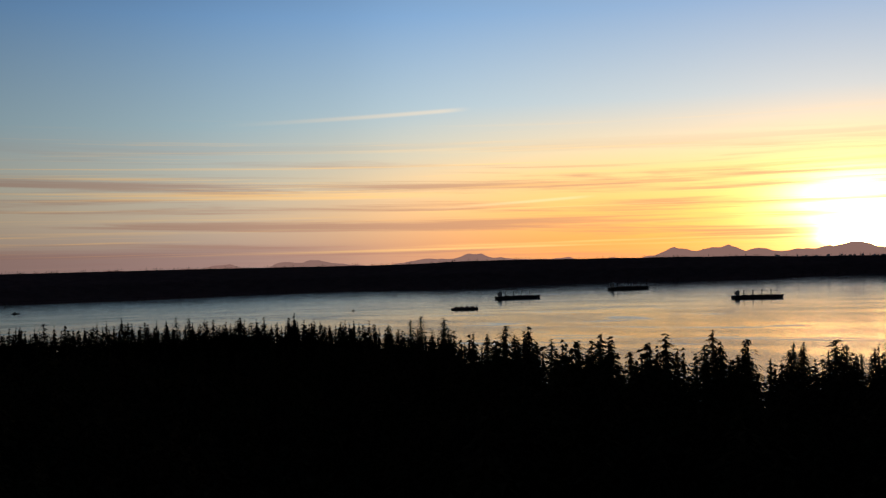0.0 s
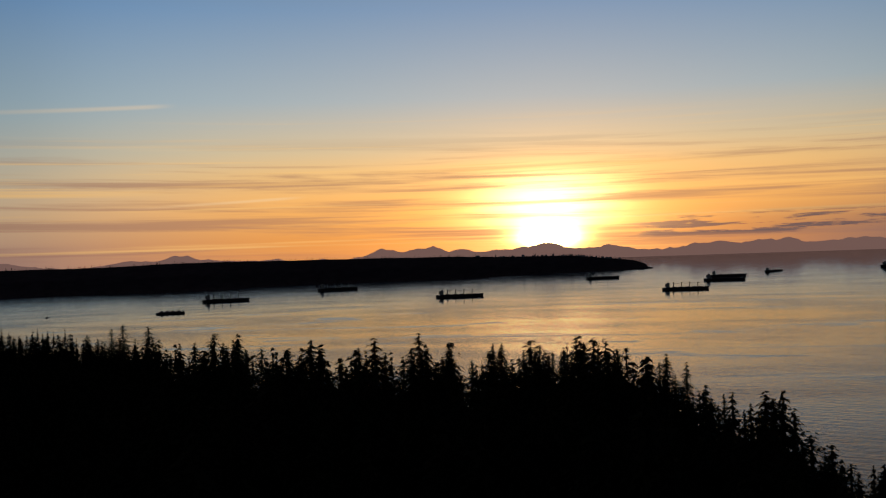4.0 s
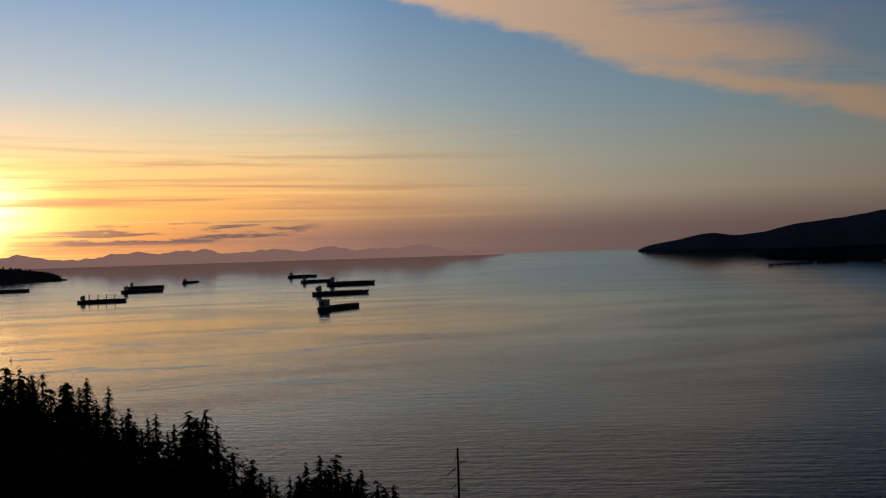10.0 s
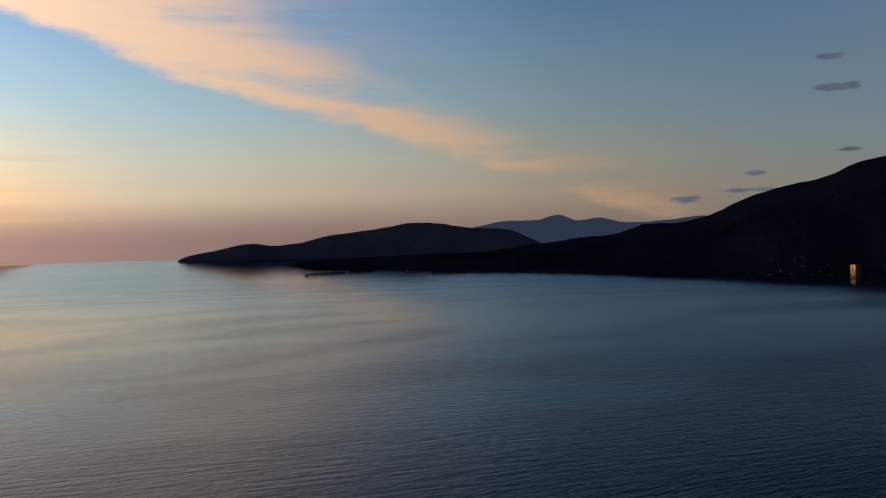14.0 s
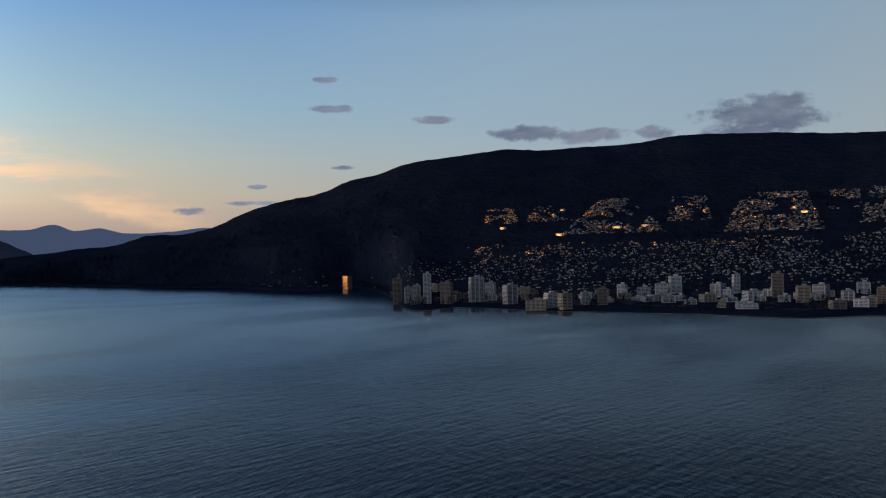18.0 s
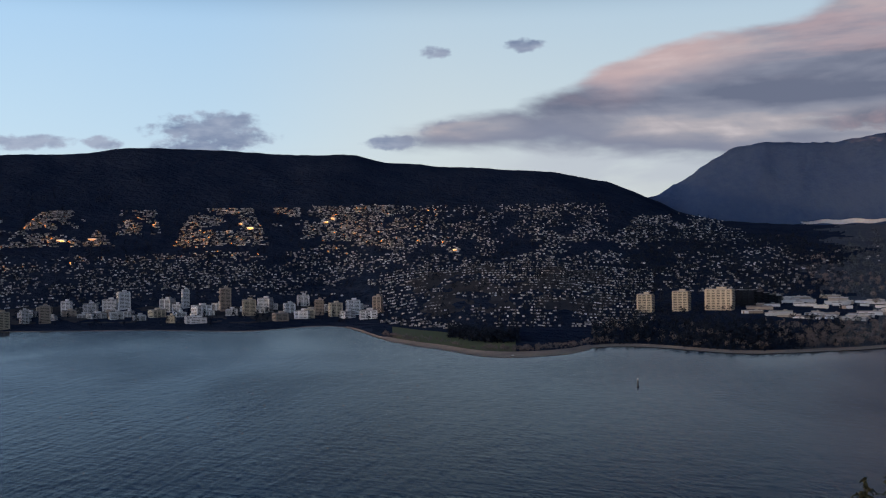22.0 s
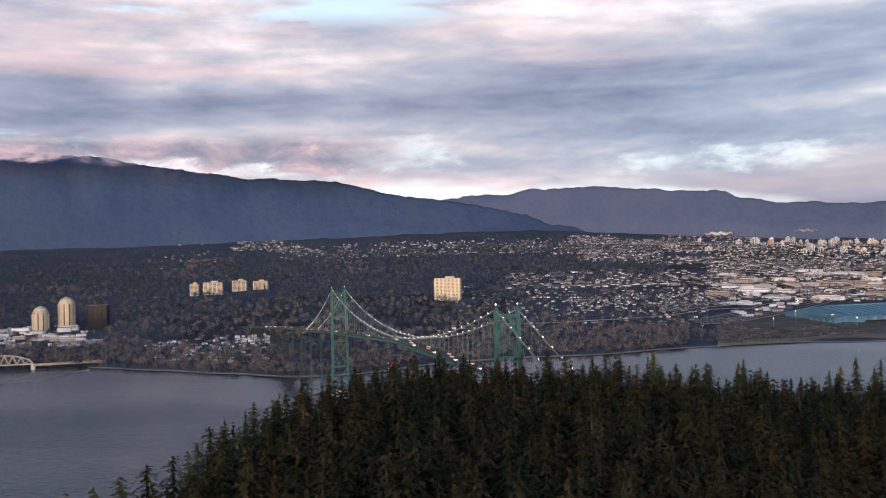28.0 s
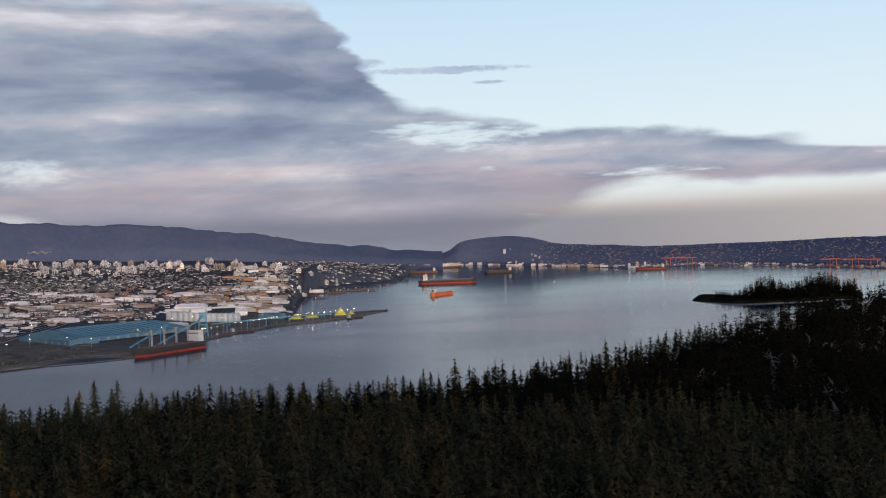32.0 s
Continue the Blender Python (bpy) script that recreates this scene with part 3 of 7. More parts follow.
spokes = np.linspace(103, 463, 361)
steps = np.concatenate([np.linspace(0, 0.98, 26), np.linspace(1.0, 1.3, 14)])
reach = curve(spokes, RIM)
radii = np.where(steps <= 1, steps * reach[:, None], reach[:, None] + (steps - 1) / 0.3 * (52 + 0.09 * reach[:, None]))
ground = tagged(sheet("ground", spokes, radii, hill, FLOOR), "wooded plateau of a seaside park, dark forest soil", "ground", kind="structure")


def ridge_land(name, bearings, shore, crest, mid, mat, label, category="hills", eye_z=137.0, crest_r=4450.0, mid_r=3600.0, flat=350.0, rough=14.0, seed=3, back=120.0, nr=44, n=360):
    """Land from a shore line up to a crest seen at the given angles; shore, crest and mid are (bearing, value) pairs."""
    b = np.linspace(*bearings, n)

    def lines(bb):
        rs = curve(bb, shore)
        rc = np.maximum(crest_r, rs + 90)
        zc = eye_z + rc * np.tan(np.radians(curve(bb, crest)))
        if mid:
            rm = np.clip(mid_r, rs + 0.3 * (rc - rs), rc - 60)
            zm = eye_z + rm * np.tan(np.radians(curve(bb, mid)))
        else:
            rm = rs + 0.5 * (rc - rs)
            zm = water_lift(rs) + 0.55 * (zc - water_lift(rs))
        return rs, rm, rc, zm, zc

    def height(bb, r):
        rs, rm, rc, zm, zc = lines(bb)
        z0 = water_lift(rs)
        rf = np.minimum(rs + flat, rs + 0.5 * (rm - rs))
        zf = np.minimum(z0 + 9, zm)
        f1 = np.clip((r - rs) / (rf - rs), 0, 1)
        f2 = np.clip((r - rf) / (rm - rf), 0, 1)
        f3 = np.clip((r - rm) / (rc - rm), 0, 1)
        f4 = np.clip((r - rc) / 300, 0, 1)
        z = z0 - 3 + (zf - z0 + 3) * f1 ** 0.35 + (zm - zf) * f2 ** 1.15 + (zc - zm) * (1.25 * f3 - 0.25 * f3 ** 2) * (0.85 + 0.15 * f3) - back * f4
        bump = fractal(bb * 0.55, r / 210, seed, 5) * rough * np.clip(f2 * 0.5 + f3, 0, 1) * np.clip((zc - z0) / 200, 0.03, 1)
        crag = fractal(bb * 2.6, r / 60 + 3, seed + 9, 3) * rough * 0.22 * f3 * np.clip((zc - z0) / 200, 0.05, 1)
        return z + bump * (1 - 0.6 * (f3 > 0.999)) + crag

    rs, rm, rc, zm, zc = lines(b)
    u = np.linspace(0, 1, nr)
    radii = rs[:, None] + (rc - rs)[:, None] * np.minimum(u / 0.93, 1) ** 1.1 + np.maximum(0, u - 0.93) / 0.07 * 260
    ob = sheet(name, b, np.minimum(radii, 4895), height, mat)
    tagged(ob, label, category, kind="structure")
    return height, lambda bb: curve(bb, shore)


NORTH_SHORE = [(277.9, 4330), (280, 4250), (282.3, 4140), (286.7, 3945), (293.1, 3790), (299.4, 3500), (301.1, 3465), (306.8, 3155), (311.2, 2900), (311.9, 2405), (315.3, 2245), (321.7, 2035), (328, 1935), (334, 1815), (339.4, 1845), (341.8, 1575), (344.3, 1445), (347.8, 1315), (352.2, 1345), (353.5, 1400), (362.4, 1335), (367, 1395), (370.4, 1475), (376.6, 1475), (380.3, 1385), (384, 1300), (388.1, 1225), (392, 1240), (396, 1320), (400.8, 1375), (405, 1400), (409, 1475), (415.7, 1575), (421, 1640), (424.7, 1935), (428.5, 2220), (429.2, 2300), (430.2, 3340), (432, 3800), (435.5, 4060), (436.4, 4450), (439.1, 4660)]
NORTH_CREST = [(277.9, -0.85), (279.2, -0.55), (282, -0.42), (287, -0.34), (290, -0.2), (292.5, 0.12), (296.3, 0.5), (298.2, 0.92), (301, 1.22), (304.7, 2.6), (307, 3.1), (310.7, 4.2), (312.7, 4.85), (316.2, 5.27), (318.1, 5.5), (320.5, 5.4), (323, 5.5), (325, 5.5), (328, 5.9), (332, 5.82), (337.7, 5.5), (340, 5.5), (342, 5.1), (348, 4.65), (351.2, 4.38), (354, 3.8), (357.2, 2.6), (358.5, 1.9), (361, 1.35), (364, 1.1), (368, 1.0), (374, 1.0), (380, 1.1), (390, 1.3), (400, 1.45), (405, 1.25), (411, 0.85), (418, 0.45), (424, 0.2), (430, 0.05), (435, -0.3), (439.1, -0.5)]
NORTH_MID = [(277.9, -0.95), (287, -0.75), (296, -0.4), (302, 0.1), (308, 0.7), (313, 1.5), (320, 2.0), (330, 2.1), (345, 2.1), (352, 1.9), (357, 1.3), (361, 0.7), (366, 0.35), (374, 0.2), (384, 0.35), (392, 0.6), (402, 0.75), (410, 0.35), (418, 0.0), (424, -0.2), (430, -0.6), (435, -0.8), (439.1, -0.75)]
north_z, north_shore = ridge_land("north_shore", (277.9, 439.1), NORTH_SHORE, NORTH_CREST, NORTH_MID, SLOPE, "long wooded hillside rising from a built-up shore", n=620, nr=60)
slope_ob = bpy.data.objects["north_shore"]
slope_ob.data.materials.append(HAZY_VALLEY)
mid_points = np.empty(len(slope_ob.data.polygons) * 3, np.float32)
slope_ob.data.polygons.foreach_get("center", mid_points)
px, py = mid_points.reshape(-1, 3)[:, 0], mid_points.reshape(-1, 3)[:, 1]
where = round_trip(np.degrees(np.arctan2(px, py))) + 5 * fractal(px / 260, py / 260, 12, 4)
# Past bearing 366 the land takes the haze-tinted valley colour.
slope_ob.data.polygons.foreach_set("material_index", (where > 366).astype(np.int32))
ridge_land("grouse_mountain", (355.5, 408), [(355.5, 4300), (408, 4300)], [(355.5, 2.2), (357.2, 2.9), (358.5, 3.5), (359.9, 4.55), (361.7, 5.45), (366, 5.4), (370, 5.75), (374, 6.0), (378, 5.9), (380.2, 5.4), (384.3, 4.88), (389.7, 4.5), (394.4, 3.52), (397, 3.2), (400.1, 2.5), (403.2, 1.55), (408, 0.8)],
           None, HAZY_MOUNTAIN, "blue-grey wooded mountain with its top in cloud", "mountain", crest_r=4640, rough=34, seed=23, nr=30)
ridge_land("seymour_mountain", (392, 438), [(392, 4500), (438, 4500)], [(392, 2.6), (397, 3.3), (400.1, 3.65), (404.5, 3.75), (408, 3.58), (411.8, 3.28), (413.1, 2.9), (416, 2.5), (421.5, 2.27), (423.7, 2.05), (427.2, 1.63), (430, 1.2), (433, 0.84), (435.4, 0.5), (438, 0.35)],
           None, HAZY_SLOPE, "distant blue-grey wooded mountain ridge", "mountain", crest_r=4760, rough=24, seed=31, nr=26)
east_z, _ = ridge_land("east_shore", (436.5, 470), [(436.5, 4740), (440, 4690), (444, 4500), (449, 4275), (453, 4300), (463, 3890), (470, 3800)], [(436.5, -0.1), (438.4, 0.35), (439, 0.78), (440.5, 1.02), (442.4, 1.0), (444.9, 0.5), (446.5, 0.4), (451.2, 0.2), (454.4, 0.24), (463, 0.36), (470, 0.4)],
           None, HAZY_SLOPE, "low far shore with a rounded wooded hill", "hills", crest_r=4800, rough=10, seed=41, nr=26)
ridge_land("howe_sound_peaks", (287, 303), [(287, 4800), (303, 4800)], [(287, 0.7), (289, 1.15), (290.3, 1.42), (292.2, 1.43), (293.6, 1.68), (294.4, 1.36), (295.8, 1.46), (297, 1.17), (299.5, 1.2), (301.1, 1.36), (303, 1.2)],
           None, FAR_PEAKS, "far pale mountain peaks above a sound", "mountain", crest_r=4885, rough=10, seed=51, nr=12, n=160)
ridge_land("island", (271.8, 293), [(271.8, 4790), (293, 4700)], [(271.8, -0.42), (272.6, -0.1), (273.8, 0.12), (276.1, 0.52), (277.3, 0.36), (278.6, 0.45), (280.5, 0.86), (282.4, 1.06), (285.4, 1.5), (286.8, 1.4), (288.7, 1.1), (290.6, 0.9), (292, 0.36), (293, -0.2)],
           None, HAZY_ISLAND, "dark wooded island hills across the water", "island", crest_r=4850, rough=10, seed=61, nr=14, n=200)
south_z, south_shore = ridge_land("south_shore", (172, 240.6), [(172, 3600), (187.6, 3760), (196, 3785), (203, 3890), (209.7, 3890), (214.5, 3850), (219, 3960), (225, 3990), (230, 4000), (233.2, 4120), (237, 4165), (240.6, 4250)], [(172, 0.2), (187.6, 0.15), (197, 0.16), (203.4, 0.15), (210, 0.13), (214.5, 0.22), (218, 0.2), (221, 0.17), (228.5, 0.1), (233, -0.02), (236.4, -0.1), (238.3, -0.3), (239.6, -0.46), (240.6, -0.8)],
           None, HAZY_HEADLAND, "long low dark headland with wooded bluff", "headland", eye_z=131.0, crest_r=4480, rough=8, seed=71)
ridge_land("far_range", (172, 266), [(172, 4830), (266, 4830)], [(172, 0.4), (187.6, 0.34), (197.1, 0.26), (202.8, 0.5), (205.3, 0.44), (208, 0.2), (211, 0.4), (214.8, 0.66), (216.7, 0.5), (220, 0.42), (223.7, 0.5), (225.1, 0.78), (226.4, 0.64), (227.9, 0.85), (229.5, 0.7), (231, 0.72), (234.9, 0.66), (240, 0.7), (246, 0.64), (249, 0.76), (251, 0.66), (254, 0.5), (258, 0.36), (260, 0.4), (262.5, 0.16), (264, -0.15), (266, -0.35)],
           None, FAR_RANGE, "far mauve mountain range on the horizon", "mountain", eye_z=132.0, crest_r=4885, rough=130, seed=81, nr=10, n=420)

# cloud that lies over the mountain's top: a far curtain, its dusk light put in as glow, thick where the noise is
def wisp_surface():
    m = bpy.data.materials.new("summit_cloud")
    m.use_nodes = True
    n = Nodes(m.node_tree)
    split = n.add("ShaderNodeSeparateXYZ")
    n.put(n.add("ShaderNodeTexCoord").outputs["Object"], split.inputs[0])
    x, y, z = split.outputs
    turn = n.math("MULTIPLY", n.math("ARCTAN2", x, y), 57.2958)
    up = n.mul(n.math("SUBTRACT", z, 140.0), 57.2958 / 4380)
    puff = n.noise(n.xyz(n.mul(turn, 0.33), n.mul(up, 0.75), 4.0), 1.0, 7, 0.6, 0.3)
    body = n.math("ADD", n.mul(n.math("SUBTRACT", puff, 0.5), 5.0), n.span(turn, 24, 38, 0.0, -0.7))
    lower = n.math("ADD", n.mul(n.math("SUBTRACT", up, n.span(turn, 12, 36, 5.6, 4.3)), 1.6), body)
    cover = n.mul(n.span(lower, 0.0, 1.0), n.span(up, 7.4, 6.4), n.span(turn, 3, 9), n.span(turn, 37, 30), 0.9)
    tone = n.ramp(puff, [(0.36, lin(78, 82, 98)), (0.54, lin(112, 102, 112)), (0.68, lin(150, 126, 130))])
    glow, clear, both, out = n.add("ShaderNodeEmission"), n.add("ShaderNodeBsdfTransparent"), n.add("ShaderNodeMixShader"), n.add("ShaderNodeOutputMaterial")
    n.put(tone, glow.inputs[0])
    glow.inputs[1].default_value = 0.62
    n.put(cover, both.inputs[0])
    n.put(clear.outputs[0], both.inputs[1])
    n.put(glow.outputs[0], both.inputs[2])
    n.put(both.outputs[0], out.inputs[0])
    return m


wisp_b = np.linspace(362, 398, 60)
wisp_v = [tuple(spot(b, 4380 + 40 * math.sin(b), z)) for b in wisp_b for z in (430, 560, 720)]
wisp_f = [(3 * k + j, 3 * k + 3 + j, 3 * k + 4 + j, 3 * k + 1 + j) for k in range(59) for j in (0, 1)]
tagged(new("backdrop_cloud", mesh_of("backdrop_cloud", wisp_v, wisp_f, wisp_surface(), True)), "pink-grey cloud hanging over the mountain top", "cloud", kind="structure")

# ---- forest ----


def conifer_arrays(rng, whorls, boughs, spread, droop, ragged, sprays=5, size=0.05):
    """A conifer of height 1: whorls of boughs, each hung with small sprays of needles; arrays of vertices and triangles."""
    verts, tris = [], []
    full = 1.1 + 1.2 * rng.random()
    for k in range(whorls):
        f = (k + rng.random()) / whorls
        reach = spread * (1 - f ** full) ** 0.85 * (0.8 + 0.35 * rng.random()) + 0.006
        if f < 0.18:
            reach *= 0.45 + 3 * f
        for j in range(boughs):
            if rng.random() < ragged:
                continue
            a = 6.283 * (j + rng.random()) / boughs + k * 0.9
            length = reach * (0.6 + 0.55 * rng.random())
            ca, sa = math.cos(a), math.sin(a)
            dip = droop * length * (0.1 + 1.0 * rng.random())
            z = 0.14 + 0.86 * f + (rng.random() - 0.5) * (3.2 - 1.2 * f) / whorls
            for m in range(sprays):
                u = (m + 0.35 + 0.6 * rng.random()) / sprays
                q = size * (1.15 - 0.4 * u) * (0.7 + 0.6 * rng.random()) * (1 - 0.78 * f)
                t = a + rng.uniform(-0.7, 0.7)
                ox, oy, px, py = math.cos(t), math.sin(t), -math.sin(t), math.cos(t)
                x, y, h = ca * length * u, sa * length * u, z - dip * u * u
                i = len(verts)
                verts += [(x + ox * q * 1.15, y + oy * q * 1.15, h - q * rng.uniform(0.3, 1.2)), (x - ox * q * 0.5 + px * q * 0.45, y - oy * q * 0.5 + py * q * 0.45, h + q * rng.uniform(-0.3, 0.6)),
                          (x - ox * q * 0.5 - px * q * 0.45, y - oy * q * 0.5 - py * q * 0.45, h + q * rng.uniform(-0.3, 0.6))]
                tris.append((i, i + 1, i + 2))
    i = len(verts)
    verts += [(0.008, 0, 0.86), (-0.006, 0.007, 0.86), (-0.006, -0.007, 0.86), (0, 0, 1.0)]
    tris += [(i, i + 1, i + 3), (i + 1, i + 2, i + 3), (i + 2, i, i + 3)]
    return np.array(verts), np.array(tris)


def bare_arrays(rng, limbs):
    """A leafless broad-leaved tree of height 1: limbs and upright sprays of twigs."""
    verts, tris = [], []

    def sliver(p, q, w):
        i = len(verts)
        d = q - p
        s = d.cross(Vector((0.3, 0.5, 0.2))).normalized() * w
        verts.extend([tuple(p - s), tuple(p + s), tuple(q)])
        tris.append((i, i + 1, i + 2))

    sliver(Vector((0, 0, 0)), Vector((0, 0, 0.7)), 0.016)
    sliver(Vector((0, 0.01, 0)), Vector((0.01, 0, 0.65)), 0.016)
    for k in range(limbs):
        a, h = rng.random() * 6.283, 0.25 + 0.45 * rng.random()
        out, rise = 0.12 + 0.24 * rng.random(), 0.12 + 0.24 * rng.random()
        p, q = Vector((0, 0, h)), Vector((math.cos(a) * out, math.sin(a) * out, h + rise))
        sliver(p, q, 0.010)
        for j in range(9):
            d = Vector((rng.uniform(-1, 1), rng.uniform(-1, 1), rng.uniform(0, 1.3))) * 0.13
            s = p.lerp(q, 0.35 + 0.65 * rng.random())
            sliver(s, s + d, 0.016)
    return np.array(verts), np.array(tris)


def puff_arrays(rng, n):
    """A far tree of height 1: an uneven rounded cloud of twig or leaf facets above a short stem."""
    verts, tris = [], []
    lobes = [(rng.uniform(-0.14, 0.14), rng.uniform(-0.14, 0.14), rng.uniform(0.45, 0.78), rng.uniform(0.14, 0.24)) for _ in range(4)]
    for k in range(n):
        cx, cy, cz, r = lobes[k % 4]
        d = Vector((rng.gauss(0, 1), rng.gauss(0, 1), rng.gauss(0, 1))).normalized()
        p = Vector((cx, cy, cz)) + d * r * (0.6 + 0.45 * rng.random())
        side = d.cross(Vector((rng.uniform(-1, 1), rng.uniform(-1, 1), rng.uniform(-1, 1)))).normalized()
        up = d.cross(side) * 0.07
        i = len(verts)
        verts.extend([tuple(p + side * 0.08), tuple(p - side * 0.08 + up * 0.3), tuple(p + up + d * 0.04)])
        tris.append((i, i + 1, i + 2))
    i = len(verts)
    verts.extend([(-0.02, 0, 0), (0.02, 0, 0), (0, 0, 0.6)])
    tris.append((i, i + 1, i + 2))
    return np.array(verts), np.array(tris)


def scatter_mesh(name, shapes, places, mat, rng):
    """Many trees in one mesh: places are (x, y, z, height)."""
    vs, ts, base = [], [], 0
    for x, y, z, h in places:
        v, t = shapes[rng.randrange(len(shapes))]
        a, w = rng.random() * 6.283, h * (0.9 + 0.6 * rng.random())
        c, s = math.cos(a) * w, math.sin(a) * w
        vs.append(np.stack([v[:, 0] * c - v[:, 1] * s + x, v[:, 0] * s + v[:, 1] * c + y, v[:, 2] * h + z], 1))
        ts.append(t + base)
        base += len(v)
    return quick_mesh(name, np.concatenate(vs), np.concatenate(ts), mat)


pick = random.Random(7)
near_shapes = [conifer_arrays(pick, 48, 10, 0.17 + 0.028 * k, 0.75 - 0.07 * k, 0.05 + 0.03 * k, 8, 0.030) for k in range(5)]
mid_shapes = [conifer_arrays(pick, 25, 8, 0.18 + 0.03 * k, 0.6, 0.06, 3, 0.062) for k in range(4)]
far_shapes = [conifer_arrays(pick, 9, 6, 0.17 + 0.03 * k, 0.45, 0.05, 2, 0.10) for k in range(3)]
bare_shapes = [bare_arrays(pick, 13) for k in range(3)]


def park_spots():
    """Where the park's trees stand: bearing, distance."""
    spots = []
    for b0, b1, near, gap in ((186, 262, 120, 7.6), (367, 463, 125, 7.6), (262, 290, 60, 16), (340, 367, 60, 14)):
        r = near
        while r < 2300:
            step = gap * (1 + max(0, r - 420) / 420)
            n = max(1, int(radians(b1 - b0) * r / step))
            for k in range(n):
                b = b0 + (b1 - b0) * (k + pick.random()) / n
                rr = r + step * (pick.random() - 0.5) * 1.5
                if rr < rim(b) + 4 and not (258.6 < b < 263.5 and rr > 90):
                    spots.append((b % 360 if b >= 463 else b, rr))
            r += step
    return spots


crowns = [quick_mesh("crown", v, t, NEEDLES) for v, t in near_shapes] + [quick_mesh("crown", *near_shapes[2], RUST)]
trunk_bm = tube((0, 0, 0), (0, 0, 0.95), 0.014, 0.002, 7)
trunk_mesh = bpy.data.meshes.new("trunk")
trunk_bm.to_mesh(trunk_mesh)
trunk_bm.free()
trunk_mesh.materials.append(BARK)

spots = park_spots()
near_set, woods, leafless = [], [], []
for b, r in spots:
    z = float(hill(b, r))
    top = float(curve(round_trip(b), TOPS))
    h = max(14, top - z + 4 + 7 * (pick.random() - 0.72)) * (1.0 if pick.random() > 0.12 else 1.10) * (0.985 if b < 262 else 1.0)
    x, y, _ = spot(b, r)
    if (b < 262 or b >= 367) and 150 < r < 560 and r > 0.45 * rim(b):
        near_set.append((r, b, x, y, z - 0.6, h))
    elif b >= 380 and pick.random() < 0.05:
        leafless.append((x, y, z - 0.4, h * 0.75))
    else:
        woods.append((x, y, z - 0.6, h))
near_set.sort(key=lambda s: s[0] / float(rim(s[1])) * -1)
# single trees that stand out along the western edge: bearing, angle of the tip, distance
for b, tip, r in ((241.6, 7.0, 262), (243.2, 7.5, 245), (244.6, 8.0, 232), (246.3, 8.0, 224), (247.2, 7.9, 220), (248.6, 10.2, 190), (249.6, 10.6, 186), (250.5, 11.6, 176), (251.6, 11.7, 170), (252.5, 11.0, 168), (253.3, 10.7, 166), (254.2, 10.6, 166), (254.9, 11.5, 165), (255.6, 11.6, 166), (256.5, 12.1, 166), (257.4, 12.4, 165), (258.9, 13.5, 163),
                  (232.0, 5.0, 300), (229.0, 5.0, 310), (227.3, 4.4, 315), (224.8, 4.6, 320), (221.2, 4.5, 326), (217.2, 3.9, 335), (215.9, 3.85, 335), (235.5, 5.3, 295), (238.5, 5.7, 288)):
    z = float(hill(b, r)) - 0.6
    near_set.insert(0, (r, b, *spot(b, r)[:2], z, 131.5 - r * math.tan(radians(tip)) - z))
    if b < 258:
        for side in (-0.75, -0.3, 0.45):
            bb, rr, lower = b + side + pick.uniform(-0.2, 0.2), r + pick.uniform(-6, 8), tip + pick.uniform(0.35, 1.3)
            near_set.insert(0, (rr, bb, *spot(bb, rr)[:2], z, 131.5 - rr * math.tan(radians(lower)) - z))
for b, tip, r in ((367.9, 13.3, 190), (369.4, 13.1, 190), (373.5, 12.9, 195), (375.6, 12.3, 200), (377.0, 12.0, 203), (378.4, 11.6, 206), (379.8, 11.1, 210), (381.2, 10.7, 215), (382.5, 10.1, 222), (383.7, 9.8, 236), (384.8, 9.3, 250), (386.7, 7.9, 290), (387.4, 7.4, 310), (388.3, 6.8, 330), (389.8, 6.4, 340), (391.3, 6.3, 350), (393.5, 5.9, 420)):
    z = float(hill(b, r)) - 0.6
    near_set.insert(0, (r, b, *spot(b, r)[:2], z, 141.3 - r * math.tan(radians(tip)) - z))
for r, b, x, y, z, h in near_set[:300]:
    tree = tagged(new("conifer"), "tall dark green conifer in the park forest", "tree", "park conifers")
    tree.matrix_basis = pose(x, y, z, 0, 0, pick.random() * 360) @ Matrix.Diagonal((h, h, h, 1))
    part("trunk", trunk_mesh, None, tree)
    kind = pick.randrange(6)
    if kind == 5:
        tree["label"] = "tall rust-tinged conifer in the park forest"
    wide = part("crown", crowns[kind], None, tree)
    wide.scale = (0.85 + 0.65 * pick.random(), 0.85 + 0.65 * pick.random(), 1)
woods += [(x, y, z, h) for r, b, x, y, z, h in near_set[300:]]
rusty = [w for w in woods if hash_2(w[0], w[1], 3) < 0.09 and w[1] > 0]
woods = [w for w in woods if not (hash_2(w[0], w[1], 3) < 0.09 and w[1] > 0)]
close = [w for w in woods if 160 ** 2 < w[0] ** 2 + w[1] ** 2 < 470 ** 2]
middle = [w for w in woods if 470 ** 2 <= w[0] ** 2 + w[1] ** 2 < 900 ** 2]
beyond = [w for w in woods if w[0] ** 2 + w[1] ** 2 >= 900 ** 2]
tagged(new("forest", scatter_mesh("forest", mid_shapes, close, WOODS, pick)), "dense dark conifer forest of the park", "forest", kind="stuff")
tagged(new("deep_forest", scatter_mesh("deep_forest", mid_shapes, middle, SHADED_WOODS, pick)), "conifer forest of the park, shade put into its colour", "forest", kind="stuff")
tagged(new("rusty_conifers", scatter_mesh("rusty_conifers", mid_shapes, rusty, RUST, pick)), "rust-brown conifers scattered through the forest", "forest", kind="stuff")
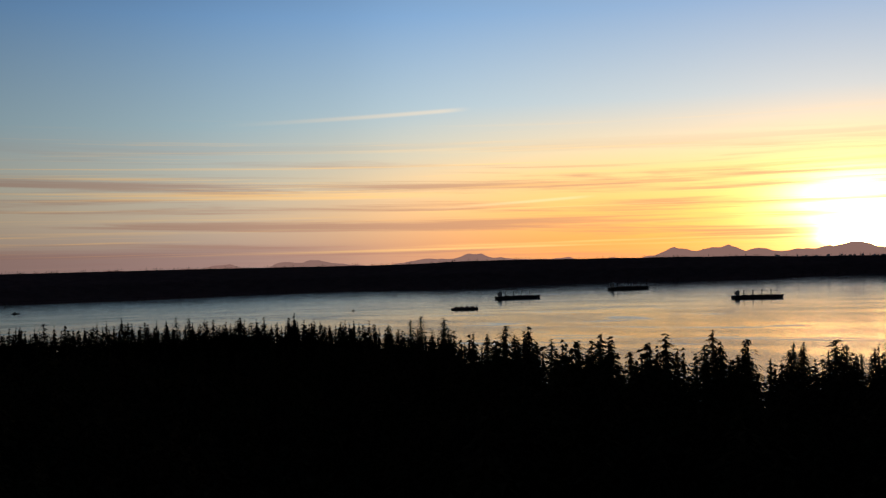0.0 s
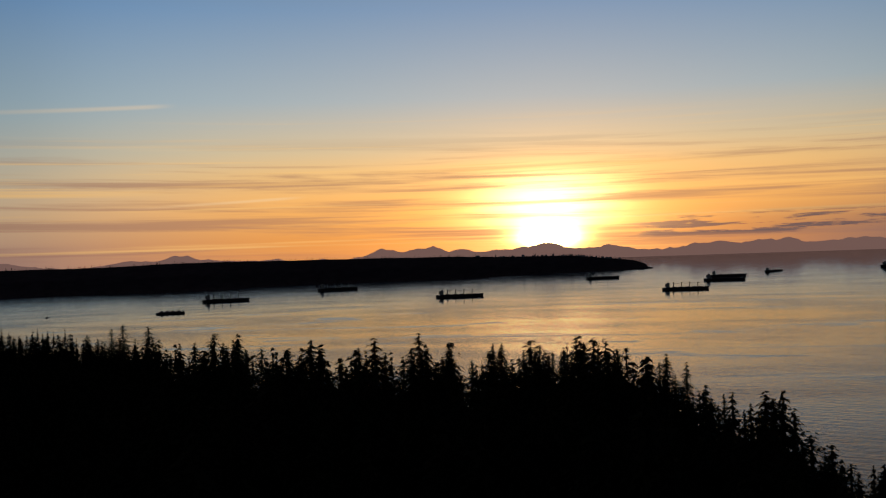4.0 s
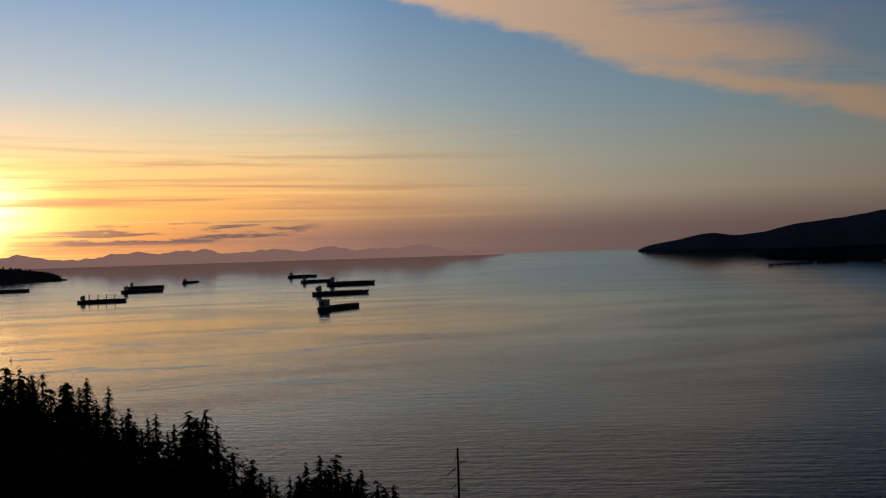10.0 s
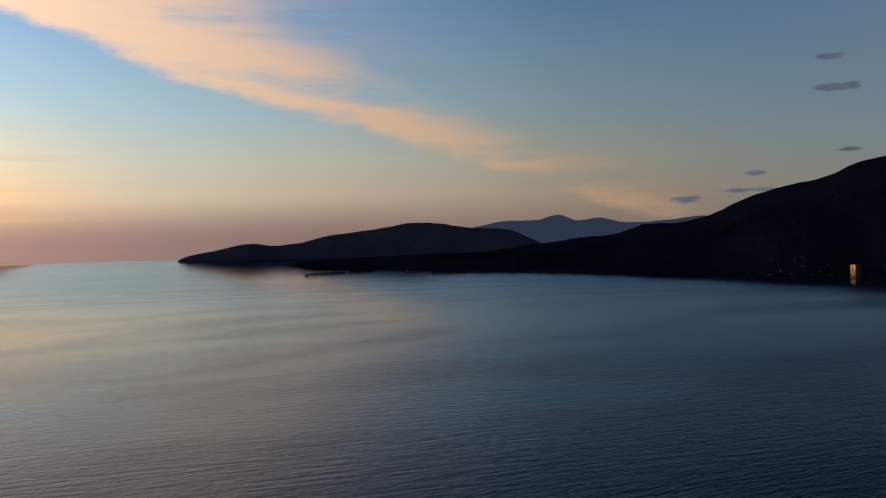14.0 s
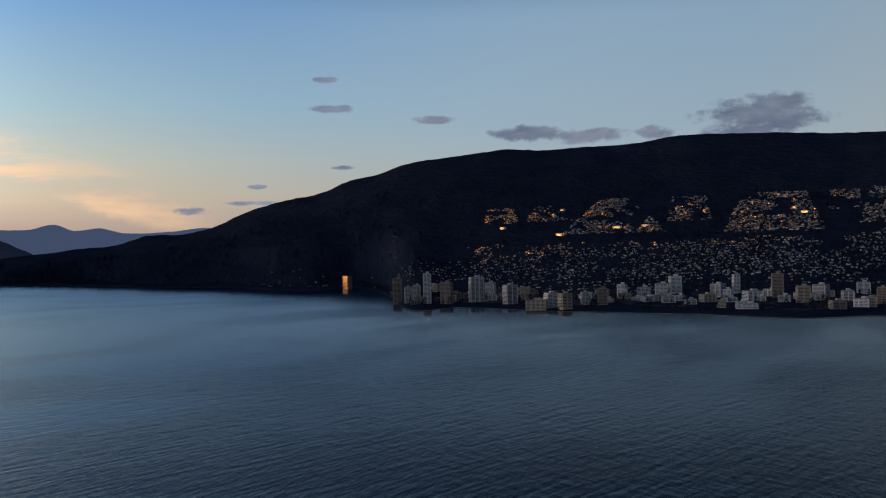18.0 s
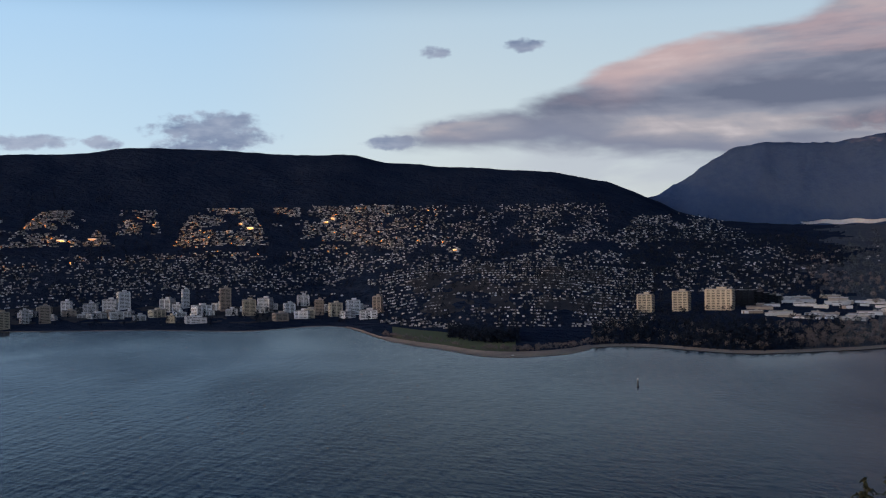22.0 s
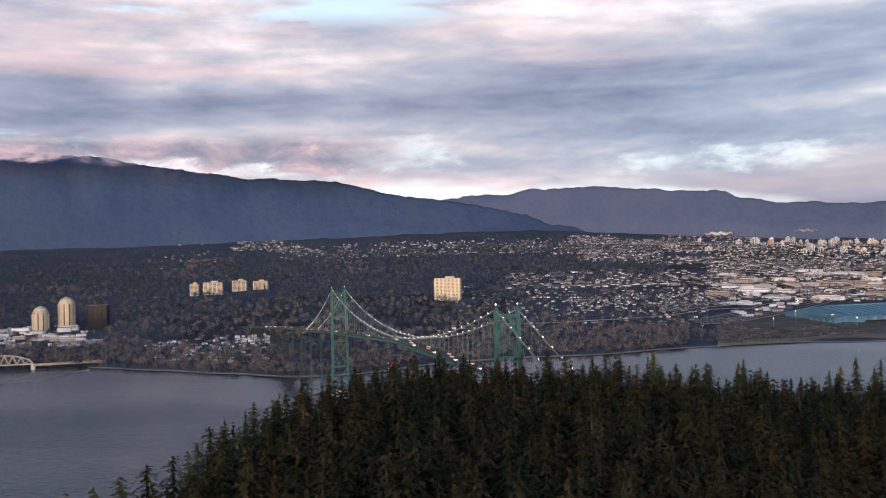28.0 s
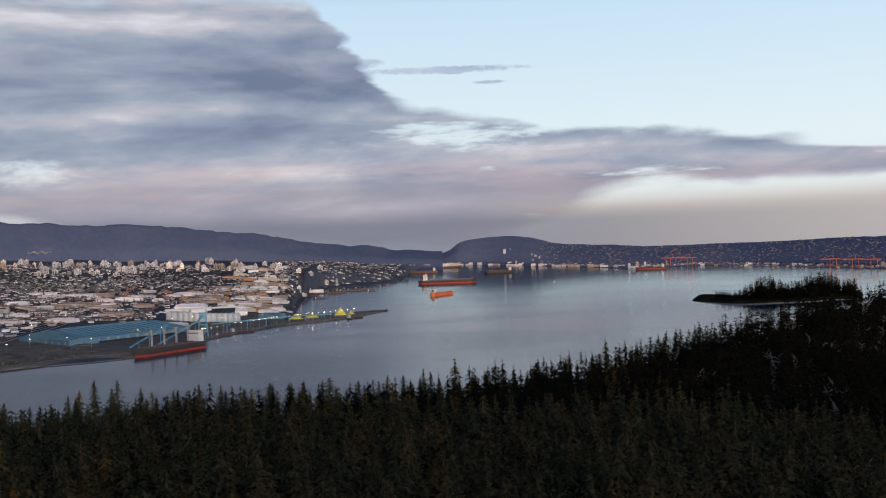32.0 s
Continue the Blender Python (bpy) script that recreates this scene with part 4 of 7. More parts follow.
tagged(new("far_forest", scatter_mesh("far_forest", far_shapes, beyond, SHADED_WOODS, pick)), "dark conifer forest towards the harbour point", "forest", kind="stuff")
tagged(new("bare_trees", scatter_mesh("bare_trees", bare_shapes, leafless, BARE, pick)), "brown leafless trees among the conifers", "trees", kind="stuff")


# a low wooded point with a pale shore, out in the harbour
YARD_STONE = surface("sea_wall_stone", (0.16, 0.15, 0.14), (0.09, 0.085, 0.08), 0.9, scale=0.1)
bb = np.linspace(451.8, 460.5, 60)
inner = curve(bb, [(451.8, 2690), (454.3, 2520), (457, 2560), (460.5, 2700)])


def point_z(b, r):
    near = curve(b, [(451.8, 2690), (454.3, 2520), (457, 2560), (460.5, 2700)])
    end = np.clip((b - 451.8) / 0.8, 0, 1)
    return -1.5 + 9.5 * np.clip((r - near) / 60, 0, 1) ** 0.5 * (0.25 + 0.75 * end)


tagged(sheet("harbour_point", bb, inner[:, None] + np.linspace(0, 330, 16)[None, :], point_z, FLOOR), "low wooded point with a pale shore", "ground", kind="structure")
tagged(sheet("point_shore", bb, inner[:, None] + np.linspace(-3, 7, 4)[None, :], lambda b, r: point_z(b, r) + 0.8, YARD_STONE), "pale stone sea wall round the point", "shore", kind="structure")
point_trees = []
for k in range(360):
    b = pick.uniform(453.1, 460.4)
    r = float(curve(b, [(451.8, 2690), (454.3, 2520), (457, 2560), (460.5, 2700)])) + pick.uniform(40, 260)
    x, y, _ = spot(b, r)
    point_trees.append((x, y, 5.0, pick.uniform(34, 54) * min(1, 0.35 + (b - 453.1) * 0.22) * (1 + 0.25 * math.sin(b * 2.1))))
tagged(new("point_woods", scatter_mesh("point_woods", far_shapes, point_trees, SHADED_WOODS, pick)), "dark trees on the harbour point", "woods", kind="stuff")

# ---- ships and boats ----
HULL_DARK = surface("hull_paint_dark", (0.035, 0.035, 0.040), (0.055, 0.045, 0.042), 0.5, scale=0.05, bump=0.05)
HULL_RED = surface("hull_paint_red", (0.34, 0.045, 0.030), (0.24, 0.040, 0.030), 0.5, scale=0.06)
HULL_ORANGE = surface("hull_paint_orange", (0.55, 0.13, 0.045), (0.42, 0.10, 0.04), 0.5, scale=0.06)
DECK_PAINT = surface("deck_paint", (0.14, 0.075, 0.055), (0.10, 0.060, 0.050), 0.7, scale=0.1)
HOUSE_WHITE = surface("ship_white", (0.60, 0.58, 0.54), (0.48, 0.46, 0.43), 0.5, scale=0.1)
GEAR = surface("ship_gear", (0.30, 0.30, 0.28), (0.20, 0.20, 0.19), 0.6, scale=0.2)
DARK_GLASS = surface("dark_glass", (0.015, 0.018, 0.022), (0.03, 0.035, 0.04), 0.1, scale=0.3, spec=0.6)


def hull_mesh(name, length, beam, low, high, mat, bow=0.12, stern=0.06, sheer=0.0):
    """A ship's side from z = low to z = high, pointed at the bow (+y) and rounded at the stern."""
    n, verts, faces = 14, [], []
    for k in range(n + 1):
        f = k / n
        y = (f - 0.5) * length
        w = beam / 2 * min(1, (f / stern + 0.55) / 1.55) * (1 if f < 1 - bow else max(0.02, 1 - ((f - 1 + bow) / bow) ** 2.2))
        lift = sheer * max(0, (f - 0.82) / 0.18) ** 1.5
        for x, z in ((-w * 0.93, low), (-w, (low + high) / 2), (-w, high + lift), (w, high + lift), (w, (low + high) / 2), (w * 0.93, low)):
            rake = (z - low) / max(high - low, 0.1) * 0.02 * length * max(0, (f - 0.85) / 0.15)
            verts.append((x, y + rake, z))
    for k in range(n):
        for j in range(6):
            a, b = k * 6 + j, k * 6 + (j + 1) % 6
            faces.append((a, b, b + 6, a + 6))
    faces += [tuple(range(5, -1, -1)), tuple(range(n * 6, n * 6 + 6))]
    return mesh_of(name, verts, faces, mat)


def cargo_ship(bearing, r, length, heading, cranes=4, hatches=5, hull=None, boot=HULL_RED, free=0.055, label="", house_at=0.08, tall=0.10, group="anchored cargo ships"):
    """A bulk carrier: hull, boot topping, deck house with bridge wings, funnel, hatches, deck cranes, masts."""
    ship = empty("cargo_ship", spot(bearing, r, float(water_lift(r))), label, "ship", group, heading)
    beam_w, side = length * 0.16, length * free
    part("hull", hull_mesh("hull", length, beam_w, 0.3 * side, side, hull or HULL_DARK, sheer=0.25 * side), None, ship)
    part("boot_topping", hull_mesh("boot_topping", length * 0.985, beam_w * 0.98, -2.0, 0.3 * side + 0.02, boot), None, ship)
    part("deck", box((beam_w * 0.86, length * 0.74, 0.5), (0, 0, side - 0.2)), DECK_PAINT, ship)
    y0 = (house_at - 0.5) * length + length * 0.045
    house = part("deck_house", box((beam_w * 0.8, length * 0.075, length * 0.095), (0, y0, side), bevel=0.4), HOUSE_WHITE, ship, "white painted deck house")
    part("bridge_wing", box((beam_w * 1.02, length * 0.035, length * 0.018), (0, y0 + length * 0.012, side + length * 0.088), bevel=0.2), HOUSE_WHITE, house)
    part("window_band", box((beam_w * 0.7, 0.4, length * 0.009), (0, y0 + length * 0.0385, side + length * 0.076)), DARK_GLASS, house)
    part("funnel", box((beam_w * 0.22, length * 0.03, length * 0.062), (0, y0 - length * 0.045, side + length * 0.02), bevel=0.5), HULL_DARK, ship, "dark ship's funnel")
    part("radar_mast", tube((0, y0, side + length * 0.1), (0, y0, side + length * 0.145), 0.7, 0.3), GEAR, ship)
    part("fore_mast", tube((0, length * 0.44, side), (0, length * 0.44, side + length * 0.05), 0.6, 0.3), GEAR, ship)
    first, last = y0 + length * 0.075, length * 0.40
    lid = box((beam_w * 0.62, (last - first) / hatches * 0.72, length * 0.012), (0, 0, side + 0.3), bevel=0.2)
    lid_mesh = bpy.data.meshes.new("hatch_cover")
    lid.to_mesh(lid_mesh)
    lid.free()
    lid_mesh.materials.append(DECK_PAINT)
    for k in range(hatches):
        part("hatch_cover", lid_mesh, None, ship).location.y = first + (last - first) * (k + 0.5) / hatches
    if cranes:
        bm = tube((0, 0, 0), (0, 0, length * tall), length * 0.0105, length * 0.009)
        box((length * 0.024, length * 0.026, length * 0.02), (0, 0, length * tall * 0.93), bm)
        post = bpy.data.meshes.new("crane_post")
        bm.to_mesh(post)
        bm.free()
        post.materials.append(GEAR)
        bm = beam((0, 0, length * tall * 0.95), (0, (last - first) / (cranes + 0.5) * 0.85, length * tall * 0.8), length * 0.006, length * 0.006)
        jib = bpy.data.meshes.new("crane_jib")
        bm.to_mesh(jib)
        bm.free()
        jib.materials.append(GEAR)
        for k in range(cranes):
            crane = part("deck_crane", post, None, ship)
            crane.location = (0, first + (last - first) * (k + 0.28) / cranes, side)
            part("jib", jib, None, crane)
    return ship


dark = "dark bulk carrier with deck cranes anchored on calm water"
plain_ship = "dark gearless bulk carrier anchored on calm water"
for b, r, length, heading, cranes in ((216.6, 3360, 150, 300, 4), (222.8, 3690, 145, 306, 4), (229.7, 3160, 148, 316, 4), (242.3, 3205, 140, 327, 4), (237.8, 3845, 122, 322, 2), (247.0, 3960, 84, 295, 3)):
    cargo_ship(b, r, length, heading, cranes, boot=HULL_DARK, label=dark)
for b, r, length, heading in ((244.4, 3605, 138, 330), (244.6, 3780, 126, 334), (253.1, 4050, 116, 332), (253.9, 3785, 122, 330), (255.8, 3620, 172, 338), (255.2, 3155, 176, 336), (255.1, 2445, 175, 287)):
    cargo_ship(b, r, length, heading, 0, 7, boot=HULL_DARK, label=plain_ship, free=0.054)
cargo_ship(437.9, 3300, 118, 115, 0, 5, HULL_ORANGE, HULL_ORANGE, 0.085, "bright orange tanker at anchor in the harbour")
cargo_ship(438.2, 3850, 218, 167, 0, 8, HULL_DARK, HULL_RED, 0.062, "long black and red bulk carrier in the harbour")
cargo_ship(441.2, 4280, 124, 350, 0, 5, HULL_DARK, HULL_DARK, 0.07, "dark cargo ship far off in the harbour")
cargo_ship(449.7, 4225, 124, 355, 2, 5, HULL_DARK, HULL_RED, 0.06, "dark cargo ship near the far container docks")
cargo_ship(436.9, 4385, 124, 352, 0, 5, DECK_PAINT, DECK_PAINT, 0.06, "rust brown cargo ship near the far pier")
cargo_ship(285.1, 3960, 62, 12, 0, 3, HULL_ORANGE, HULL_RED, 0.085, "small orange-red freighter under the wooded shore")
cargo_ship(282.6, 4120, 46, 15, 0, 3, HULL_DARK, HULL_DARK, 0.07, "small grey coaster under the wooded shore")


def barge(bearing, r, length, heading, label, heaps):
    ob = empty("barge", spot(bearing, r, float(water_lift(r))), label, "barge", "", heading)
    part("hull", box((length * 0.26, length, length * 0.075), (0, 0, -0.8), bevel=0.6), HULL_DARK, ob)
    bm = bmesh.new()
    for k in range(heaps):
        bmesh.ops.create_cone(bm, segments=11, radius1=length * 0.13, radius2=length * 0.02, depth=length * 0.07, matrix=pose(0, (k - (heaps - 1) / 2) * length * 0.2, length * 0.095))
    part("cargo", bm, DECK_PAINT, ob, "dark heaped bulk cargo")
    part("coaming", box((length * 0.27, length * 0.03, length * 0.05), (0, length * 0.46, length * 0.06)), GEAR, ob)
    return ob


barge(213.6, 2880, 76, 296, "dark loaded barge with heaped cargo on water", 4)
for b, r, length in ((431.9, 3555, 62), (433.1, 3650, 70), (430.6, 3480, 44)):
    barge(b, r, length, b - 95, "flat dark barge moored off the docks", 2)


def small_boat(bearing, r, length, heading, label, mast=0.0):
    ob = empty("boat", spot(bearing, r, float(water_lift(r))), label, "boat", "", heading)
    part("hull", hull_mesh("hull", length, length * 0.3, -0.5, length * 0.1, HULL_DARK, bow=0.4), None, ob)
    part("cabin", box((length * 0.2, length * 0.32, length * 0.14), (0, -length * 0.1, length * 0.1), bevel=0.15), HOUSE_WHITE, ob)
    if mast:
        part("mast", tube((0, 0, length * 0.1), (0, 0, mast), 0.35, 0.15), GEAR, ob)
    return ob


small_boat(207.3, 2965, 13, 296, "small sailing boat with bare mast on calm water", 17)
small_boat(189.4, 3380, 26, 290, "small dark tug on calm evening water", 9)
small_boat(254.15, 2420, 24, 300, "small dark tug beside an anchored ship", 8)
small_boat(349.0, 1290, 9, 300, "small boat near the sandy point")
small_boat(444.3, 3765, 12, 40, "small white motor boat crossing the harbour")


def beacon(bearing, r, height, label):
    ob = empty("beacon", spot(bearing, r, float(water_lift(r))), label, "navigation mark")
    part("float", tube((0, 0, -0.6), (0, 0, height * 0.22), height * 0.16, height * 0.15, 12), HULL_DARK, ob)
    part("tower", tube((0, 0, height * 0.2), (0, 0, height * 0.8), height * 0.10, height * 0.05, 8), HULL_DARK, ob)
    part("lantern", box((height * 0.13, height * 0.13, height * 0.2), (0, 0, height * 0.8), bevel=0.05), HOUSE_WHITE, ob, "pale lantern head")
    return ob


beacon(356.0, 1010, 8.0, "dark channel buoy with pale lantern on water")
beacon(237.7, 1515, 6.5, "thin dark stake beacon standing in the water")

# ---- suspension bridge across the narrows ----
GREEN = surface("bridge_green", (0.034, 0.110, 0.098), (0.026, 0.082, 0.074), 0.55, scale=0.1, bump=0.05)
DULL = surface("dark_grey_green", (0.030, 0.062, 0.060), (0.026, 0.046, 0.045), 0.7, scale=0.1)
CABLE = surface("cable_grey", (0.16, 0.22, 0.20), (0.12, 0.16, 0.15), 0.6, scale=0.3)
ASPHALT = surface("asphalt", (0.055, 0.055, 0.058), (0.040, 0.040, 0.042), 0.9, scale=0.1)
PALE_CONCRETE = surface("pale_concrete", (0.52, 0.51, 0.49), (0.40, 0.39, 0.37), 0.85, scale=0.08)
BULB = glow_surface("bridge_lamp", (1.0, 0.93, 0.80), 3.0)
HEAD, TAIL = glow_surface("head_lamp", (1.0, 0.95, 0.85), 2.5), glow_surface("tail_lamp", (1.0, 0.10, 0.03), 1.1)

SOUTH, NORTH = spot(39.97, 574), spot(30.4, 1027)
AXIS = (NORTH - SOUTH).normalized()
ACROSS = Vector((AXIS.y, -AXIS.x, 0))
SPAN = (NORTH - SOUTH).length
TOP, HALF = 110.0, 6.6


def deck_z(s):
    """Height of the roadway at s metres north of the south tower."""
    return float(np.interp(s, (-260, 0, 235, SPAN, SPAN + 380, SPAN + 900), (62, 71, 76, 67, 50, 20)))


def cable_z(s):
    if s < 0:
        return TOP + s * 0.315 + (s * (s + 190)) * 0.0006
    if s > SPAN:
        d = s - SPAN
        return TOP - d * 0.30 + (d * (d - 190)) * 0.0006
    f = s / SPAN * 2 - 1
    return 79 + (TOP - 79) * f * f


def along(s, side, z):
    return SOUTH + AXIS * s + ACROSS * side + Vector((0, 0, z))


bridge = tagged(new("suspension_bridge"), "green steel suspension bridge with lamps strung along its cables", "bridge")
for s in (0.0, SPAN):
    root = part("tower", beam(along(s, -HALF - 3, 4), along(s, HALF + 3, 4), 7, 9), PALE_CONCRETE, bridge, "pale concrete pier under green tower")
    for side in (-1, 1):
        bm = beam(along(s, side * (HALF + 1.8), 6), along(s, side * HALF, TOP), 1.5, 2.3)
        part("tower_leg", bm, GREEN, root)
        part("saddle", tube(along(s, side * HALF, TOP), along(s, side * HALF, TOP + 2.4), 1.1, 0.5), GREEN, root)
        part("tower_lamp", tube(along(s, side * HALF, TOP + 2.4), along(s, side * HALF, TOP + 3.2), 0.3, 0.25), BULB, root, "lit white lamp")
    for z in (32, 58, 82, 106):
        part("tower_strut", beam(along(s, -HALF - 1.2, z), along(s, HALF + 1.2, z), 1.5, 1.9), GREEN, root)
    for z0, z1 in ((8, 31), (33, 57), (83, 105)):
        for side in (-1, 1):
            part("tower_brace", beam(along(s, side * (HALF + 0.8), z0), along(s, -side * (HALF + 0.8), z1), 0.8, 0.8), GREEN, root)
    for side in (-1, 1):
        part("portal_arch", beam(along(s, side * HALF, 94), along(s, side * HALF * 0.2, 104), 1.4, 1.4), GREEN, root)

for side in (-1, 1):
    bm, last = bmesh.new(), None
    for s in np.linspace(-187, SPAN + 187, 86):
        p = along(s, side * HALF, cable_z(s))
        if last is not None:
            tube(last, p, 0.30, 0.30, 6, bm)
        last = p
    part("main_cable", bm, CABLE, bridge, "grey main cable")
for side in (-1, 1):
    for s in np.arange(-150, SPAN + 151, 10.0):
        z0, z1 = deck_z(s), cable_z(s)
        if z1 - z0 > 1.5:
            part("hanger", tube(along(s, side * HALF, z0), along(s, side * HALF, z1), 0.09, 0.09, 4), CABLE, bridge)
bulb = bpy.data.meshes.new("cable_lamp")
bm = bmesh.new()
bmesh.ops.create_icosphere(bm, subdivisions=1, radius=0.22)
bm.to_mesh(bulb)
bm.free()
bulb.materials.append(BULB)
for side in (-1, 1):
    for s in np.arange(-182, SPAN + 183, 12.2):
        part("cable_lamp", bulb, None, bridge).location = along(s, side * HALF, cable_z(s) + 0.8)
stops = np.concatenate([np.linspace(-260, SPAN, 26), np.linspace(SPAN + 40, SPAN + 900, 22)])
for s0, s1 in zip(stops[:-1], stops[1:]):
    z0, z1 = deck_z(s0), deck_z(s1)
    part("deck_segment", beam(along(s0, 0, z0 - 0.5), along(s1, 0, z1 - 0.5), 12.6, 0.9), ASPHALT, bridge)
    for side in (-1, 1):
        part("deck_girder", beam(along(s0, side * HALF, z0 - 1.2), along(s1, side * HALF, z1 - 1.2), 0.4, 1.7), GREEN if s0 < SPAN else DULL, bridge)
        part("railing", beam(along(s0, side * HALF, z0 + 1.1), along(s1, side * HALF, z1 + 1.1), 0.3, 0.25), GREEN, bridge)
for s in np.arange(SPAN + 70, SPAN + 860, 66):
    z = deck_z(s)
    p = along(s, 0, 0)
    g = float(max(2.0, north_z(math.degrees(math.atan2(p.x, p.y)) + 360, p.to_2d().length))) if p.length > 1240 else 0.0
    if z - g < 6:
        continue
    bm = bmesh.new()
    for a in (-5.5, 5.5):
        for d in (-3.5, 3.5):
            beam(along(s + d, a * 1.25, g - 2), along(s + d, a, z - 2), 0.36, 0.36, bm)
    for lift in (0.4, 0.75):
        zz = g + (z - g) * lift
        for d in (-3.5, 3.5):
            beam(along(s + d, -6.3, zz), along(s + d, 6.3, zz), 0.22, 0.22, bm)
            beam(along(s + d, -6.0, zz - (z - g) * 0.2), along(s + d, 6.0, zz), 0.16, 0.16, bm)
        for a in (-6, 6):
            beam(along(s - 3.5, a, zz), along(s + 3.5, a, zz), 0.24, 0.24, bm)
    part("viaduct_trestle", bm, DULL, bridge)
post = random.Random(4)
for k in range(74):
    s = -150 + k * 16 + post.uniform(-5, 5)
    side = (-3.2, 0.2, 3.4)[k % 3]
    p = along(s, side, deck_z(s))
    car = tagged(new("car"), post.choice(("pale car with lit lamps on the bridge", "dark car with lit lamps on the bridge")), "car", "cars on the bridge")
    car.matrix_basis = Matrix.Translation(p) @ pose(0, 0, 0, 0, 0, -18.7)
    bm = box((1.8, 4.4, 0.8), (0, 0, 0.3), bevel=0.15)
    part("body", bm, post.choice((HOUSE_WHITE, HULL_DARK, GEAR)), car)
    part("cabin", box((1.6, 2.2, 0.6), (0, -0.2, 1.1), bevel=0.2), DARK_GLASS, car)
    for a in (-0.6, 0.6):
        part("tail_lamp" if side > 0.1 else "head_lamp", box((0.42, 0.12, 0.3), (a, -2.25, 0.6)), TAIL if side > 0.1 else HEAD, car)
# lit booth and flag mast by the park's end
mast = empty("flag_mast", spot(33.2, 432, 60), "white flag mast with red flag above the trees", "flagpole")
part("pole", tube((0, 0, 0), (0, 0, 36), 0.35, 0.18), HOUSE_WHITE, mast)
flag = bmesh.new()
bmesh.ops.create_grid(flag, x_segments=8, y_segments=4, size=1.0)
bmesh.ops.scale(flag, vec=(1.5, 0.9, 1), verts=flag.verts)
for v in flag.verts:
    v.co.z = 0.25 * math.sin(v.co.x * 2.2)
bmesh.ops.transform(flag, matrix=pose(1.6, 0, 34.8, 90), verts=flag.verts)
part("flag", flag, HULL_RED, mast, "small red flag")

# ---- the town on the north shore ----
CREAM = surface("cream_wall", (0.46, 0.40, 0.31), (0.38, 0.335, 0.26), 0.8, scale=0.08, jitter=0.12)
GREY_WALL = surface("grey_wall", (0.50, 0.51, 0.53), (0.37, 0.38, 0.395), 0.8, scale=0.08, jitter=0.3)
WHITE_WALL = surface("white_wall", (0.66, 0.675, 0.70), (0.50, 0.51, 0.53), 0.8, scale=0.08, jitter=0.2)
BROWN_WALL = surface("brown_wall", (0.30, 0.25, 0.21), (0.22, 0.19, 0.17), 0.8, scale=0.08, jitter=0.2)
BLACK_WALL = surface("black_glass_wall", (0.012, 0.013, 0.018), (0.020, 0.022, 0.028), 0.75, scale=0.1, spec=0.05)
ROOF = surface("roof_gravel", (0.22, 0.22, 0.23), (0.15, 0.15, 0.16), 0.9, scale=0.2)
COPPER = surface("pale_green_roof", (0.42, 0.46, 0.38), (0.34, 0.38, 0.32), 0.7, scale=0.1)
HOUSE_WALL = surface("house_walls", (0.40, 0.42, 0.45), (0.18, 0.19, 0.21), 0.85, scale=0.03, isle=0.8)
HOUSE_ROOF = surface("house_roofs", (0.13, 0.135, 0.15), (0.05, 0.052, 0.058), 0.85, scale=0.03, isle=0.8)
# The sunset's orange glint is put into the glass's own colour.
SUN_GLASS = surface("sunset_tinted_glass", (0.42, 0.22, 0.085), (0.34, 0.18, 0.07), 0.27, 1.0, scale=0.2)


def land_z(bearing, r):
    return float(np.maximum(north_z(np.float64(bearing), np.float64(r)), water_lift(r) + 1.0))


def block_mesh(name, bm, mat):
    me = bpy.data.meshes.new(name)
    bm.to_mesh(me)
    bm.free()
    me.materials.append(mat)
    return me


def comb_mesh(name, w, out, z0, pitch, n, mat):
    """A stack of n parapets in one folded piece, standing out from a wall."""
    line = []
    for k in range(n):
        z = z0 + k * pitch
        line += [(0.0, z), (out, z), (out, z + pitch * 0.55), (0.0, z + pitch * 0.55)]
    verts = [(x, -y, z) for y, z in line for x in (-w / 2, w / 2)]
    faces = [(2 * k, 2 * k + 1, 2 * k + 3, 2 * k + 2) for k in range(len(line) - 1)]
    for k in range(n):
        i = 8 * k
        faces += [(i, i + 2, i + 4, i + 6), (i + 7, i + 5, i + 3, i + 1)]
    return mesh_of(name, verts, faces, mat)


town = random.Random(11)


